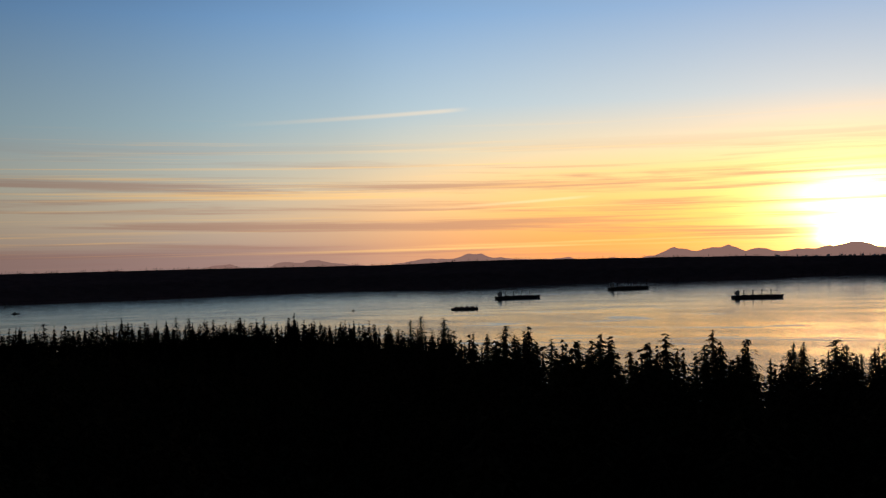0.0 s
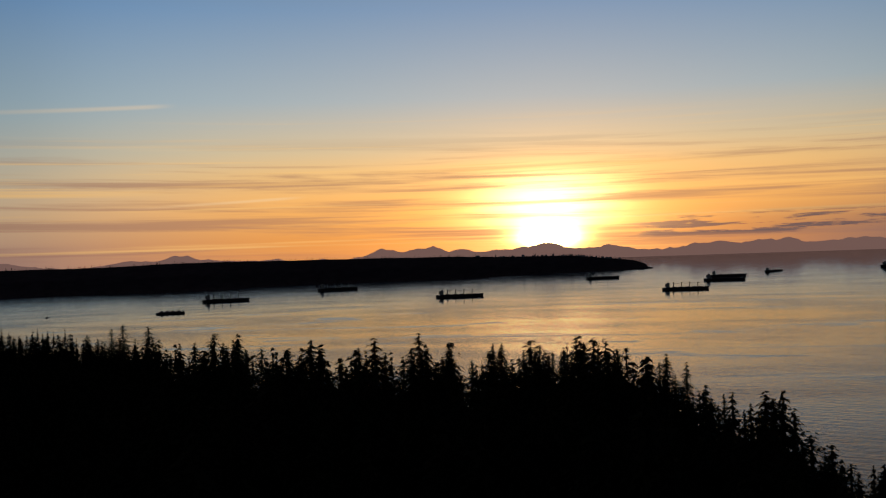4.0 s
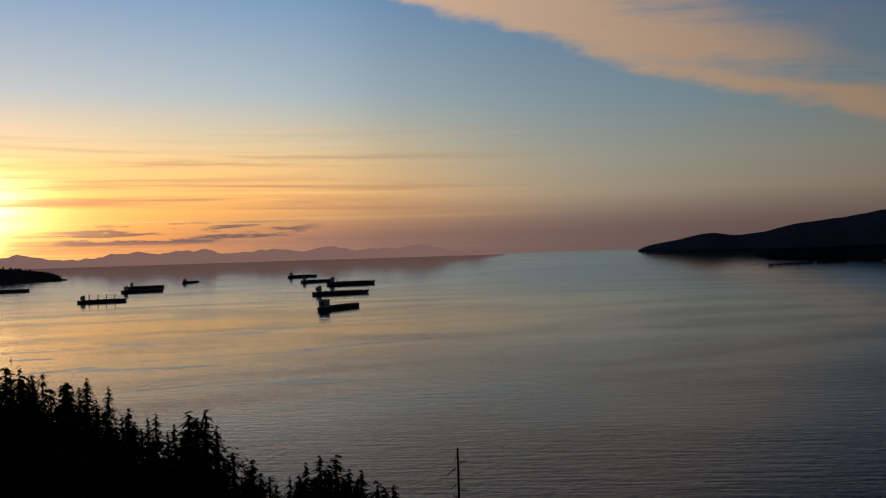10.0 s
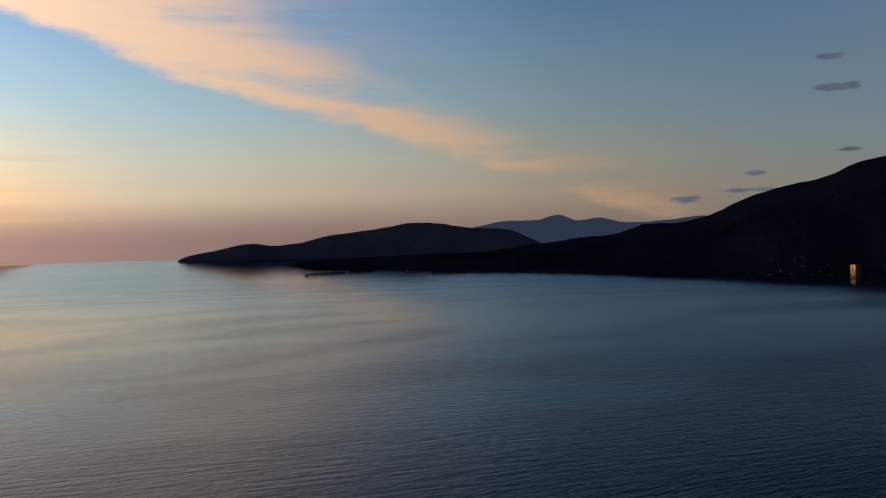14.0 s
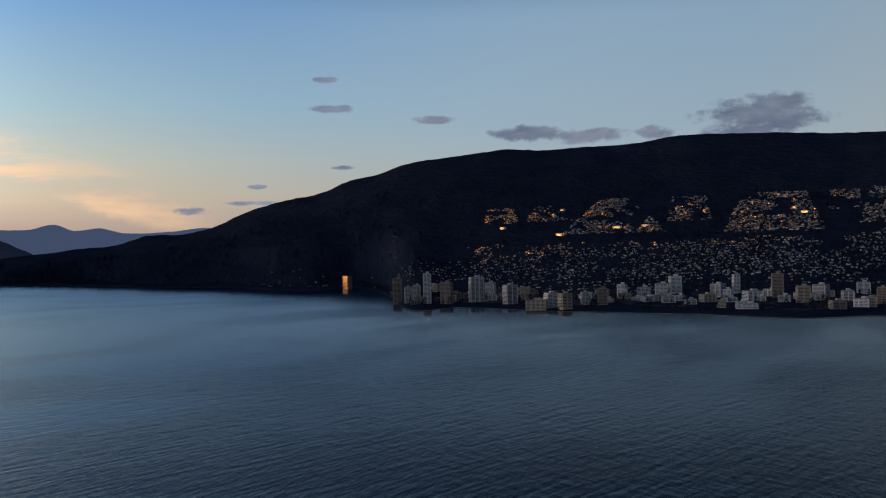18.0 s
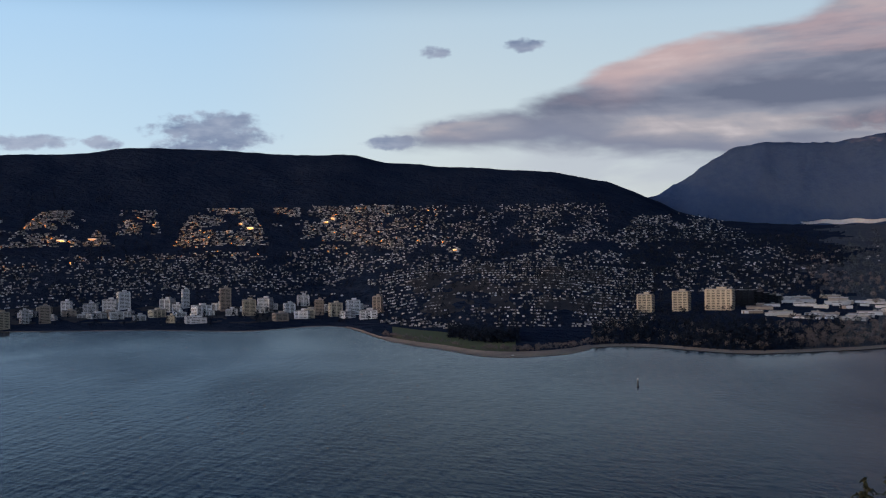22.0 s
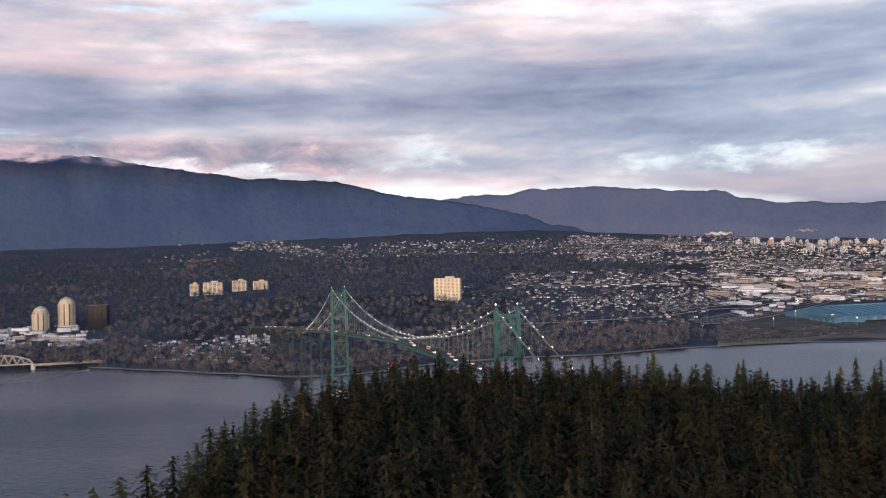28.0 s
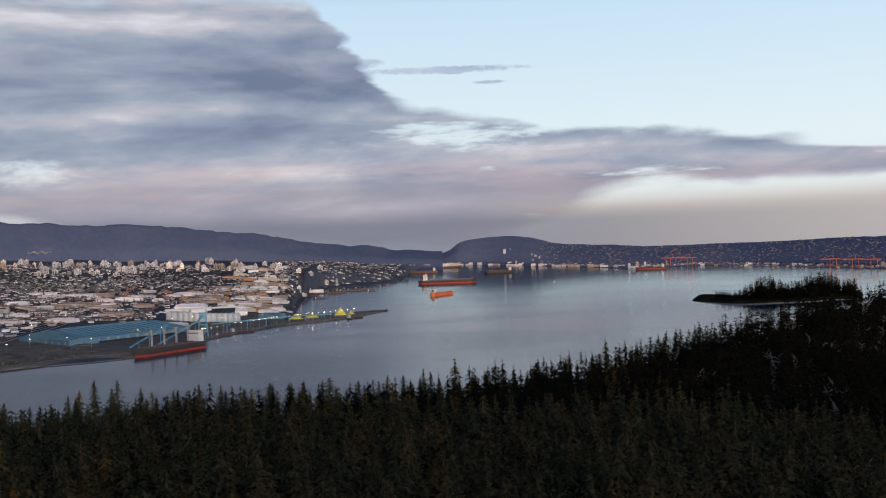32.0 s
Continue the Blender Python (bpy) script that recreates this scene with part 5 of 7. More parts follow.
def apartment(bearing, r, w, h, wall, label, depth=None, turn=None, group="shore apartment towers", z=None):
    """A tower block: walls, strips of windows on its faces, balcony stacks, roof slab and lift house."""
    depth = depth or w * town.uniform(0.7, 1.0)
    at = spot(bearing, r, (land_z(bearing, r) if z is None else z) - 2.0)
    ob = empty("apartment_tower", at, label, "building", group, bearing + (town.uniform(-28, 28) if turn is None else turn))
    h += 2.0
    part("wall", box((w, depth, h), bevel=0.3), wall, ob)
    n = max(2, int(w / (9 if r < 3200 else 14)))
    floors = max(3, int(h / 3.1))
    for face, wide, off in ((0, w, depth), (-1, depth, w), (1, depth, w)) if r < 3200 else ((0, w, depth),):
        turned = Matrix.Rotation(radians(90 * face), 4, "Z") @ Matrix.Translation((0, -off / 2, 0))
        part("window_wall", box((wide * 0.93, 0.3, h - 3.6), (0, -0.02, 2.2)), DARK_GLASS, ob, "dark window bands").matrix_basis = turned
        part("balcony_front", comb_mesh("balcony_front", wide * 0.93, 1.1, 2.4, (h - 3.5) / floors, floors, wall), None, ob).matrix_basis = turned
    pier = block_mesh("pier", box((w * 0.07, 1.7, h - 1.0), (0, 0, 0.5)), wall)
    for k in range(n + 1):
        part("pier", pier, None, ob).location = (k / n * w * 0.93 - w * 0.465, -depth / 2 - 0.55, 0)
    part("roof", box((w * 1.02, depth * 1.02, 0.7), (0, 0, h)), ROOF, ob)
    part("lift_house", box((w * 0.35, depth * 0.4, 3.4), (w * 0.08, 0, h + 0.7), bevel=0.2), wall, ob)
    return ob


grey, pale, brown, cream = "grey concrete apartment tower near the shore", "white apartment tower near the shore", "brown apartment tower near the shore", "cream apartment block near the shore"
looks = {"g": (GREY_WALL, grey), "w": (WHITE_WALL, pale), "b": (BROWN_WALL, brown), "c": (CREAM, cream)}
WEST_BLOCKS = [(311.9, 2440, 20, 60, "b"), (312.5, 2380, 15, 38, "g"), (313.0, 2350, 17, 42, "g"), (313.6, 2335, 17, 70, "w"), (314.7, 2335, 24, 50, "b"), (316.4, 2360, 32, 58, "g"), (317.2, 2400, 22, 42, "w"), (318.3, 2270, 26, 42, "g"), (319.3, 2360, 24, 27, "b"), (319.8, 2110, 42, 19, "c"),
               (320.6, 2130, 24, 31, "w"), (321.4, 2085, 22, 32, "c"), (322.5, 2170, 15, 27, "g"), (323.5, 2160, 20, 35, "b"), (324.6, 2330, 19, 33, "w"), (325.8, 2360, 28, 19, "g")]
EAST_BLOCKS = [(326.8, 2295, 28, 35, "g"), (327.5, 2370, 25, 38, "w"), (329.8, 2295, 25, 27, "g"), (330.3, 2245, 17, 22, "w"), (330.75, 2310, 14, 41, "w"), (331.6, 2180, 34, 22, "w"), (332.9, 2230, 22, 49, "b"), (334.2, 2140, 25, 33, "c"), (335.1, 2200, 26, 30, "g"), (336.4, 2170, 20, 22, "w"),
               (337.2, 2300, 26, 23, "g"), (337.5, 2040, 20, 18, "c"), (338.1, 2110, 17, 32, "b"), (339.0, 2065, 24, 27, "c"), (340.0, 2080, 26, 30, "w"), (341.4, 2020, 17, 33, "b")]
for b, r, w, h, look_of in WEST_BLOCKS + EAST_BLOCKS:
    apartment(b, r, w, h, *looks[look_of])
for b in np.arange(313, 341, 0.62):
    r = float(north_shore(b)) + town.uniform(120, 420)
    apartment(b + town.uniform(-0.3, 0.3), r, town.uniform(14, 34), town.uniform(8, 17), *looks[town.choice("ggwbcw")], group="low shore apartment blocks")
for b, r, w, h in ((356.5, 1880, 27, 32), (358.45, 1884, 28, 35), (360.5, 1888, 48, 37)):
    apartment(b, r, w, h, CREAM, "cream slab apartment tower behind bare trees", 22, 12, "park side towers")
for b, r, w, h in ((382.45, 2490, 19, 28), (383.45, 2480, 44, 28), (384.9, 2528, 33, 25), (386.05, 2536, 34, 19)):
    apartment(b, r, w, h, CREAM, "cream apartment tower among dark woods", 18, 8, "valley towers")
apartment(396.6, 2192, 56, 47, CREAM, "tall pale yellow slab apartment block above low houses", 20, 10, "slab block")
apartment(377.4, 2030, 36, 44, BLACK_WALL, "black glass office tower beside cream towers", 30, 8, "office tower")

# two round-shouldered towers with pale green caps
for b, r, w, h in ((374.5, 2056, 30, 44), (375.8, 2076, 31, 57)):
    ob = empty("domed_tower", spot(b, r, land_z(b, r) - 2), "cream residential tower with pale stepped green cap", "building", "domed towers", b)
    bm = bmesh.new()
    bmesh.ops.create_cone(bm, cap_ends=True, segments=10, radius1=w / 2, radius2=w / 2, depth=h - 8, matrix=pose(0, 0, (h - 8) / 2))
    part("wall", bm, CREAM, ob)
    for k, (f, z, d) in enumerate(((0.96, h - 8, 4), (0.8, h - 4, 3))):
        bm = bmesh.new()
        bmesh.ops.create_cone(bm, cap_ends=True, segments=10, radius1=w / 2 * f, radius2=w / 2 * f * 0.92, depth=d, matrix=pose(0, 0, z + d / 2))
        part("stepped_storey", bm, CREAM, ob)
    bm = bmesh.new()
    bmesh.ops.create_cone(bm, cap_ends=True, segments=10, radius1=w * 0.38, radius2=w * 0.06, depth=5, matrix=pose(0, 0, h + 1.5))
    part("cap", bm, COPPER, ob, "pale green pyramid cap")
    strip = block_mesh("window_strip", box((w * 0.06, 0.4, h - 12), (0, 0, 3)), DARK_GLASS)
    stack = comb_mesh("balcony_front", w * 0.24, 1.2, 2.5, 3.1, int((h - 10) / 3.1), CREAM)
    for k in range(10):
        a = radians(36 * k)
        p = part("balcony_front", stack, None, ob)
        p.location = (math.sin(a) * w * 0.49, -math.cos(a) * w * 0.49, 0)
        p.rotation_euler.z = a
    for k in range(10):
        a = radians(36 * k + 18)
        p = part("window_strip", strip, None, ob)
        p.location = (math.sin(a) * w * 0.476, -math.cos(a) * w * 0.476, 0)
        p.rotation_euler.z = a

# the tower that throws the sunset back, square to the line between the eye and the sun
gold = empty("sunlit_tower", spot(309.1, 3190, land_z(309.1, 3190) - 1), "apartment tower by the water with sunset in its windows", "building", "", (309.1 + SUN_BEARING - 180) / 2 - 180)
part("wall", box((24, 20, 42), bevel=0.3), BROWN_WALL, gold)
for k in range(12):
    for j in range(5):
        if town.random() < 0.86:
            part("window_pane", box((4.0, 0.3, 2.6), ((j - 2) * 4.7, -10.1, 2.5 + k * 3.3)), SUN_GLASS, gold)
part("roof", box((24.6, 20.6, 0.8), (0, 0, 42)), ROOF, gold)


# houses by the hundred: walls and pitched roofs in one mesh, the nearest as things of their own
def house_parts(w, d, h):
    wall = [(-w, -d, -4), (w, -d, -4), (w, d, -4), (-w, d, -4), (-w, -d, h), (w, -d, h), (w, d, h), (-w, d, h)]
    wf = [(0, 1, 5), (0, 5, 4), (1, 2, 6), (1, 6, 5), (2, 3, 7), (2, 7, 6), (3, 0, 4), (3, 4, 7)]
    e, p = 1.08, h + d * 0.55
    roof = [(-w * e, -d * e, h - 0.2), (w * e, -d * e, h - 0.2), (w * e, d * e, h - 0.2), (-w * e, d * e, h - 0.2), (-w * 0.8, 0, p), (w * 0.8, 0, p)]
    rf = [(0, 1, 5), (0, 5, 4), (2, 3, 4), (2, 4, 5), (1, 2, 5), (3, 0, 4), (0, 2, 1), (0, 3, 2)]
    return wall, wf, roof, rf


SLOPE_B, SLOPE_R = np.arange(279, 437, 0.25), np.arange(1300, 4420, 24.0)
grid_b = np.repeat(SLOPE_B[:, None], len(SLOPE_R), 1)
SLOPE_E = np.degrees(np.arctan((north_z(grid_b, np.repeat(SLOPE_R[None, :], len(SLOPE_B), 0)) - 139) / SLOPE_R[None, :]))
SLOPE_E = np.maximum.accumulate(np.where(SLOPE_R[None, :] < curve(SLOPE_B, NORTH_SHORE)[:, None] + 90, -90, SLOPE_E), 1)


def slope_r(b, e):
    """Distance at which the hillside at a bearing is first seen at an angle."""
    row = SLOPE_E[min(len(SLOPE_B) - 1, int(round((b - 279) / 0.25)))]
    k = int(np.searchsorted(row, e))
    if k < 1 or k >= len(row):
        return 0
    return float(SLOPE_R[k] - 24 * (row[k] - e) / max(1e-6, row[k] - max(row[k - 1], -20)))


def house_spots():
    spots = []

    def fill(b0, b1, r0, r1, n, seed, cut, size=(6, 10)):
        for _ in range(int(n * 1.7)):
            b = town.uniform(b0, b1)
            r = math.sqrt(town.uniform(r0 ** 2, r1 ** 2))
            if r < float(north_shore(b)) + 90:
                continue
            r = round(r / 34) * 34 + town.uniform(-4, 4)
            if town.random() < 0.8 and float(fractal(b * 0.42, r / 190, seed, 3)) > cut + town.uniform(-0.25, 0.25):
                spots.append((b, r, town.uniform(*size)))

    # terraces up the hillside: bearings and angles of each patch as seen from over the park, how much it narrows upwards
    for b0, b1, e0, e1, narrow, n, size in ((316.9, 318.9, 1.2, 2.05, 0.3, 130, (3, 6)), (319.3, 322.0, 1.25, 2.15, 0.5, 90, (3, 6)), (321.3, 327.2, 0.5, 2.4, 0.75, 720, (3.5, 8)), (327.2, 329.5, 1.1, 2.45, 0.2, 150, (3.5, 8)),
                                            (330.2, 335.4, 0.4, 2.5, 0.35, 560, (3.5, 7.5)), (335.6, 337.2, 1.5, 2.5, 0.1, 100, (3.5, 7)), (337.0, 343.0, 0.1, 2.6, 0.2, 760, (3.5, 7.5)), (342.5, 354.5, 0.3, 2.5, 0.0, 900, (2.8, 5.6)),
                                            (354, 362.6, 0.1, 1.7, 0.5, 420, (3.2, 6.5)), (316, 342, -2.0, 0.0, 0.0, 1000, (2.6, 5)), (342, 357, -1.0, 0.3, 0.0, 420, (3, 6)), (356.8, 365, -2.6, 0.2, 0.2, 260, (3.2, 6)),
                                            (384.3, 387.7, 0.6, 1.6, 0.4, 150, (3.5, 7)), (387, 390, 0.3, 0.95, 0.0, 80, (3.5, 7)), (381.3, 383.2, 1.05, 1.3, 0.0, 26, (3.5, 7)), (376, 378.7, 1.05, 1.25, 0.0, 20, (3.5, 7)),
                                            (402.3, 414.5, -0.05, 1.0, 0.2, 520, (3.5, 7.5)), (390, 402.5, 0.1, 0.9, 0.0, 260, (3.5, 7)), (403.3, 412.5, -3.4, -2.3, 0.0, 260, (3, 6)), (400, 416, -1.9, -1.0, 0.0, 330, (5, 13))):
        for _ in range(int(n * 1.8)):
            f = town.random()
            e = e0 + (e1 - e0) * f
            b = (b0 + b1) / 2 + (b1 - b0) * (town.random() - 0.5) * (1 - narrow * f)
            e = round(e / 0.075) * 0.075 + town.uniform(-0.012, 0.012)
            r = slope_r(b, e)
            if r and float(fractal(b * 0.9, e * 2.2, 61, 3)) > (0.06 if -2.2 < e < 0.3 and b < 360 else -0.12) - 0.25 * town.random():
                spots.append((b, r, town.uniform(*size)))
    fill(310, 343, 2380, 3000, 1500, 63, -0.15, (2.6, 5))
    fill(341.5, 357, 1650, 2500, 2300, 64, -0.25, (2.2, 3.8))
    fill(297, 312, 2900, 3500, 200, 66, 0.0, (4, 7))
    fill(357, 372, 2200, 3300, 300, 67, 0.05, (4, 7))
    fill(379.8, 386.6, 1330, 1760, 150, 68, -0.5, (4, 7.5))
    fill(380, 409, 3250, 3900, 300, 69, 0.0, (4, 7.5))
    fill(396, 412, 1720, 2450, 350, 70, -0.1, (3.5, 6))
    fill(404, 430, 3000, 3900, 3000, 71, -0.35, (3.5, 9))
    fill(411, 429, 2250, 3100, 1900, 72, -0.35, (3.5, 12))
    fill(428.5, 437, 3400, 4560, 900, 73, -0.6, (4, 12))
    return spots


def is_town_free(b, r):
    """Kept clear: the sports field, the harbour yard."""
    return not (341 < b < 353.5 and r < north_shore(b) + 240) and not (411 < b < 431 and r < north_shore(b) + 620)


houses = sorted((h for h in house_spots() if is_town_free(h[0], h[1])), key=lambda h: h[1])
wall_v, wall_t, roof_v, roof_t, pane_v, pane_t = [], [], [], [], [], []
for k, (b, r, w) in enumerate(houses):
    w *= 0.62
    d, h = w * town.uniform(0.5, 0.75), town.uniform(1.7, 3.1)
    at = spot(b, r, land_z(b, r))
    a = radians(-b + town.choice((0, 0, 0, 0, 90)) + town.uniform(-10, 10))
    wall, wf, roof, rf = house_parts(w, d, h)
    # Added panes before the walls, turned to mirror the sun to the camera.
    if 315 < b < 346 and r > 2900 and town.random() < 0.30 * max(0.25, 1 - (b - 317) / 30):
        g = radians(-((b + SUN_BEARING - 180) / 2 - 180) + town.uniform(-3, 3))
        i, c, s = len(pane_v), math.cos(g), math.sin(g)
        half, low, high = w * town.uniform(0.25, 0.8), h - 1.9, h - 0.3
        pane_v.extend((x * c + y * -s + at.x, x * s + y * c + at.y, z + at.z) for x, y, z in ((-half, -d - 2.5, low), (half, -d - 2.5, low), (half, -d - 2.5, high), (-half, -d - 2.5, high), (-half, -d - 2.2, low), (half, -d - 2.2, low), (half, -d - 2.2, high), (-half, -d - 2.2, high)))
        pane_t.extend((i + p, i + q, i + o) for p, q, o in ((0, 1, 2), (0, 2, 3), (5, 4, 7), (5, 7, 6), (3, 2, 6), (3, 6, 7), (1, 0, 4), (1, 4, 5)))
    if k < 300:
        ob = tagged(new("house"), "pale pitched-roof house on the wooded shore", "house", "shore houses")
        ob.matrix_basis = Matrix.Translation(at) @ Matrix.Rotation(a, 4, "Z")
        part("wall", mesh_of("wall", wall, wf, (HOUSE_WALL, WHITE_WALL, CREAM, WHITE_WALL)[k % 4] if b > 370 else HOUSE_WALL), None, ob)
        part("roof", mesh_of("roof", roof, rf, (HOUSE_ROOF, PALE_CONCRETE)[k % 2] if b > 370 else HOUSE_ROOF), None, ob)
        continue
    c, s = math.cos(a), math.sin(a)
    for vs, ts, v, t in ((wall_v, wall_t, wall, wf), (roof_v, roof_t, roof, rf)):
        i = len(vs)
        vs.extend((x * c - y * s + at.x, x * s + y * c + at.y, z + at.z) for x, y, z in v)
        ts.extend((p + i, q + i, o + i) for p, q, o in t)
tagged(new("hillside_houses", quick_mesh("hillside_houses", wall_v, wall_t, HOUSE_WALL)), "hundreds of pale houses stepped up the wooded hillside", "houses", kind="stuff")
tagged(new("hillside_roofs", quick_mesh("hillside_roofs", roof_v, roof_t, HOUSE_ROOF)), "grey pitched roofs of the hillside houses", "roofs", kind="stuff")

tagged(new("hillside_windows", quick_mesh("hillside_windows", pane_v, pane_t, SUN_GLASS)), "rows of house windows with the sunset in them", "windows", kind="stuff")
# big windows high on the slope, turned to throw the sunset back to the camera
for b, r, w, h in ((321.4, 3560, 14, 5), (321.2, 3170, 24, 6), (333.9, 3420, 18, 5), (334.4, 3330, 24, 5), (333.2, 3300, 18, 4), (339.0, 3500, 14, 6), (338.6, 3440, 20, 5), (345.9, 2730, 12, 4), (318.0, 3330, 16, 4), (324.4, 3240, 30, 5), (326.0, 3235, 30, 5)):
    ob = empty("hillside_villa", spot(b, r, land_z(b, r) - 1), "hillside villa with sunset glowing in its windows", "house", "sunlit villas", (b + SUN_BEARING - 180) / 2 - 180)
    part("wall", box((w + 3, 9, h + 3), bevel=0.2), WHITE_WALL, ob)
    for k in range(int(w / 4)):
        part("window_pane", box((3.2, 0.2, h * 0.7), ((k + 0.5) * 4 - int(w / 4) * 2, -4.6, 1.8)), SUN_GLASS, ob)
    part("roof", box((w + 4, 10, 0.6), (0, 0, h + 3)), ROOF, ob)

# long white shopping centre and low halls behind the trees
for k in range(120):
    b = 361.6 + k * 0.128 + town.uniform(-0.2, 0.2)
    r = town.uniform(1780, 2100)
    w = town.uniform(10, 46)
    ob = empty("shop_hall", spot(b, r, land_z(b, r) - 1.5), "long low white shopping hall with flat roof", "building", "shopping halls", b + town.uniform(-14, 14))
    hh = town.uniform(4, 7.5)
    part("wall", box((w, w * 0.5, hh), bevel=0.2), town.choice((WHITE_WALL, GREY_WALL, GREY_WALL, BROWN_WALL)), ob)
    part("roof", box((w * 1.01, w * 0.51, 0.6), (0, 0, hh)), town.choice((PALE_CONCRETE, PALE_CONCRETE, ROOF)), ob)
    part("roof_unit", box((w * 0.15, w * 0.1, 2.0), (w * 0.2, 0, hh + 0.6), bevel=0.1), GEAR, ob)
# terraced dark apartments by the slab towers
for k in range(5):
    apartment(361.9 + k * 0.32, 1930 + k * 14, 34, 30 - k * 4, BLACK_WALL, "dark stepped apartment terrace with pale balconies", 18, 20, "stepped terraces")
# the harbour town's skyline
for k in range(120):
    b = town.triangular(409.5, 436, 421)
    r = town.uniform(3350, 4080)
    if r < north_shore(b) + 60:
        continue
    apartment(b, r, town.uniform(9, 19), town.uniform(8, 23), *looks[town.choice("gggwb")][:1], "pale apartment tower in the harbour town", group="harbour town towers")
for k in range(46):
    b = town.uniform(436.4, 449)
    r = float(np.interp(b, (436.5, 440, 444, 449), (4740, 4690, 4500, 4275))) + town.uniform(2, 9)
    w = town.uniform(8, 30)
    ob = empty("dock_hall", spot(b, r, float(east_z(np.float64(b), np.float64(r))) - 3), "small pale dock hall on the far shore", "building", "far dock halls", b)
    part("wall", box((w, 12, 10), bevel=0.2), town.choice((GREY_WALL, GREY_WALL, BROWN_WALL)), ob)
    part("roof", box((w + 1, 13, 0.7), (0, 0, 10)), ROOF, ob)

# woods between the houses, bare trees along the shore
slope_shapes = [conifer_arrays(town, 6, 4, 0.18 + 0.04 * k, 0.5, 0.05, 1, 0.17) for k in range(3)]
conifers, bare = [], []
for k, (b, r, w) in enumerate(houses):
    if town.random() < 0.42:
        bb, rr = b + town.uniform(-0.35, 0.35), r - town.uniform(8, 26)
        x, y, _ = spot(bb, rr)
        conifers.append((x, y, land_z(bb, rr) - 1, town.uniform(7, 15)))
for _ in range(9800):
    b = town.uniform(279, 436)
    r0 = float(north_shore(b)) + 60
    r = math.sqrt(town.uniform(r0 ** 2, 4000 ** 2)) if r0 < 3900 else 4100
    if not is_town_free(b, r):
        continue
    clump = float(fractal(b * 0.5, r / 170, 91, 3))
    x, y, _ = spot(b, r)
    if 363 < b < 428 and r < r0 + 950 and clump > -0.05:
        bare.append((x, y, land_z(b, r) - 1, town.uniform(11, 20)))
    elif clump > -0.3 and (b < 357 or town.random() < 0.35):
        conifers.append((x, y, land_z(b, r) - 1, town.uniform(13, 26)))
for _ in range(2600):
    b = town.uniform(353.5, 410)
    if 388.5 < b < 397 and town.random() < 0.6:
        continue
    r = float(north_shore(b)) + 14 + 260 * town.random() ** 1.4
    x, y, _ = spot(b, r)
    if town.random() < (0.88 if b < 365 else 0.15):
        conifers.append((x, y, land_z(b, r) - 1, town.uniform(12, 24)))
    else:
        bare.append((x, y, land_z(b, r) - 1, town.uniform(9, 17)))
puffs = [puff_arrays(town, 44) for _ in range(4)]
valley_bare, valley_green = [], []
for _ in range(11500):
    b = town.uniform(355.5, 413)
    r0 = float(north_shore(b)) + 18
    r = math.sqrt(town.uniform(r0 ** 2, 3500 ** 2))
    clump = float(fractal(b * 0.35, r / 260, 29, 3))
    built = 361.5 < b < 378 and 1760 < r < 2110 or 380 < b < 386.5 and r < 1760 and town.random() < 0.93 or 402 < b < 413 and 2050 < r < 2500 and town.random() < 0.8
    if built or clump < -0.42 or b > 404 and 1780 < r < 2050 and town.random() < 0.55 or b > 409 and r > 1900:
        continue
    x, y, _ = spot(b, r)
    (valley_bare if b + town.uniform(-2, 2) > 364 and clump + town.uniform(-0.3, 0.3) > (-0.05 if r < r0 + 650 else 0.45) else valley_green).append((x, y, land_z(b, r) - 1, town.uniform(9, 19)))
tagged(new("valley_thickets", scatter_mesh("valley_thickets", puffs, valley_bare, BARE, town)), "grey-brown leafless thickets across the valley", "trees", kind="stuff")
tagged(new("valley_trees", scatter_mesh("valley_trees", puffs, [v for v in valley_green if v[0] >= 0.12 * v[1]], HAZY_VALLEY_WOODS, town)), "dark rounded evergreens across the valley", "trees", kind="stuff")
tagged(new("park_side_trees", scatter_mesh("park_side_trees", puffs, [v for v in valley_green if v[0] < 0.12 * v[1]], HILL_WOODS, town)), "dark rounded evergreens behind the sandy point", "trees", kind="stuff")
for _ in range(420):
    b = town.uniform(341.6, 354.5)
    r = float(north_shore(b)) + 22 + 34 * town.random()
    if 343.5 < b < 347.5 and town.random() < 0.75:
        continue
    x, y, _ = spot(b, r)
    bare.append((x, y, land_z(b, r) - 0.6, town.uniform(4, 9)))
for _ in range(340):
    b = town.uniform(345.4, 349.4)
    r = float(north_shore(b)) + town.uniform(110, 200)
    x, y, _ = spot(b, r)
    conifers.append((x, y, land_z(b, r) - 1, town.uniform(14, 22)))
west = [c for c in conifers if c[0] < 0.12 * c[1]]
east = [c for c in conifers if c[0] >= 0.12 * c[1]]
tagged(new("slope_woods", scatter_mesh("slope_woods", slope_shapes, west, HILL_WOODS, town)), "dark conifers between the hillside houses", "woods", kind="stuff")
tagged(new("valley_woods", scatter_mesh("valley_woods", slope_shapes, east, HAZY_VALLEY_WOODS, town)), "grey-green conifers across the valley floor", "woods", kind="stuff")
tagged(new("shore_trees", scatter_mesh("shore_trees", puffs + bare_shapes[:1], bare, BARE, town)), "brown leafless trees along the river mouth", "trees", kind="stuff")


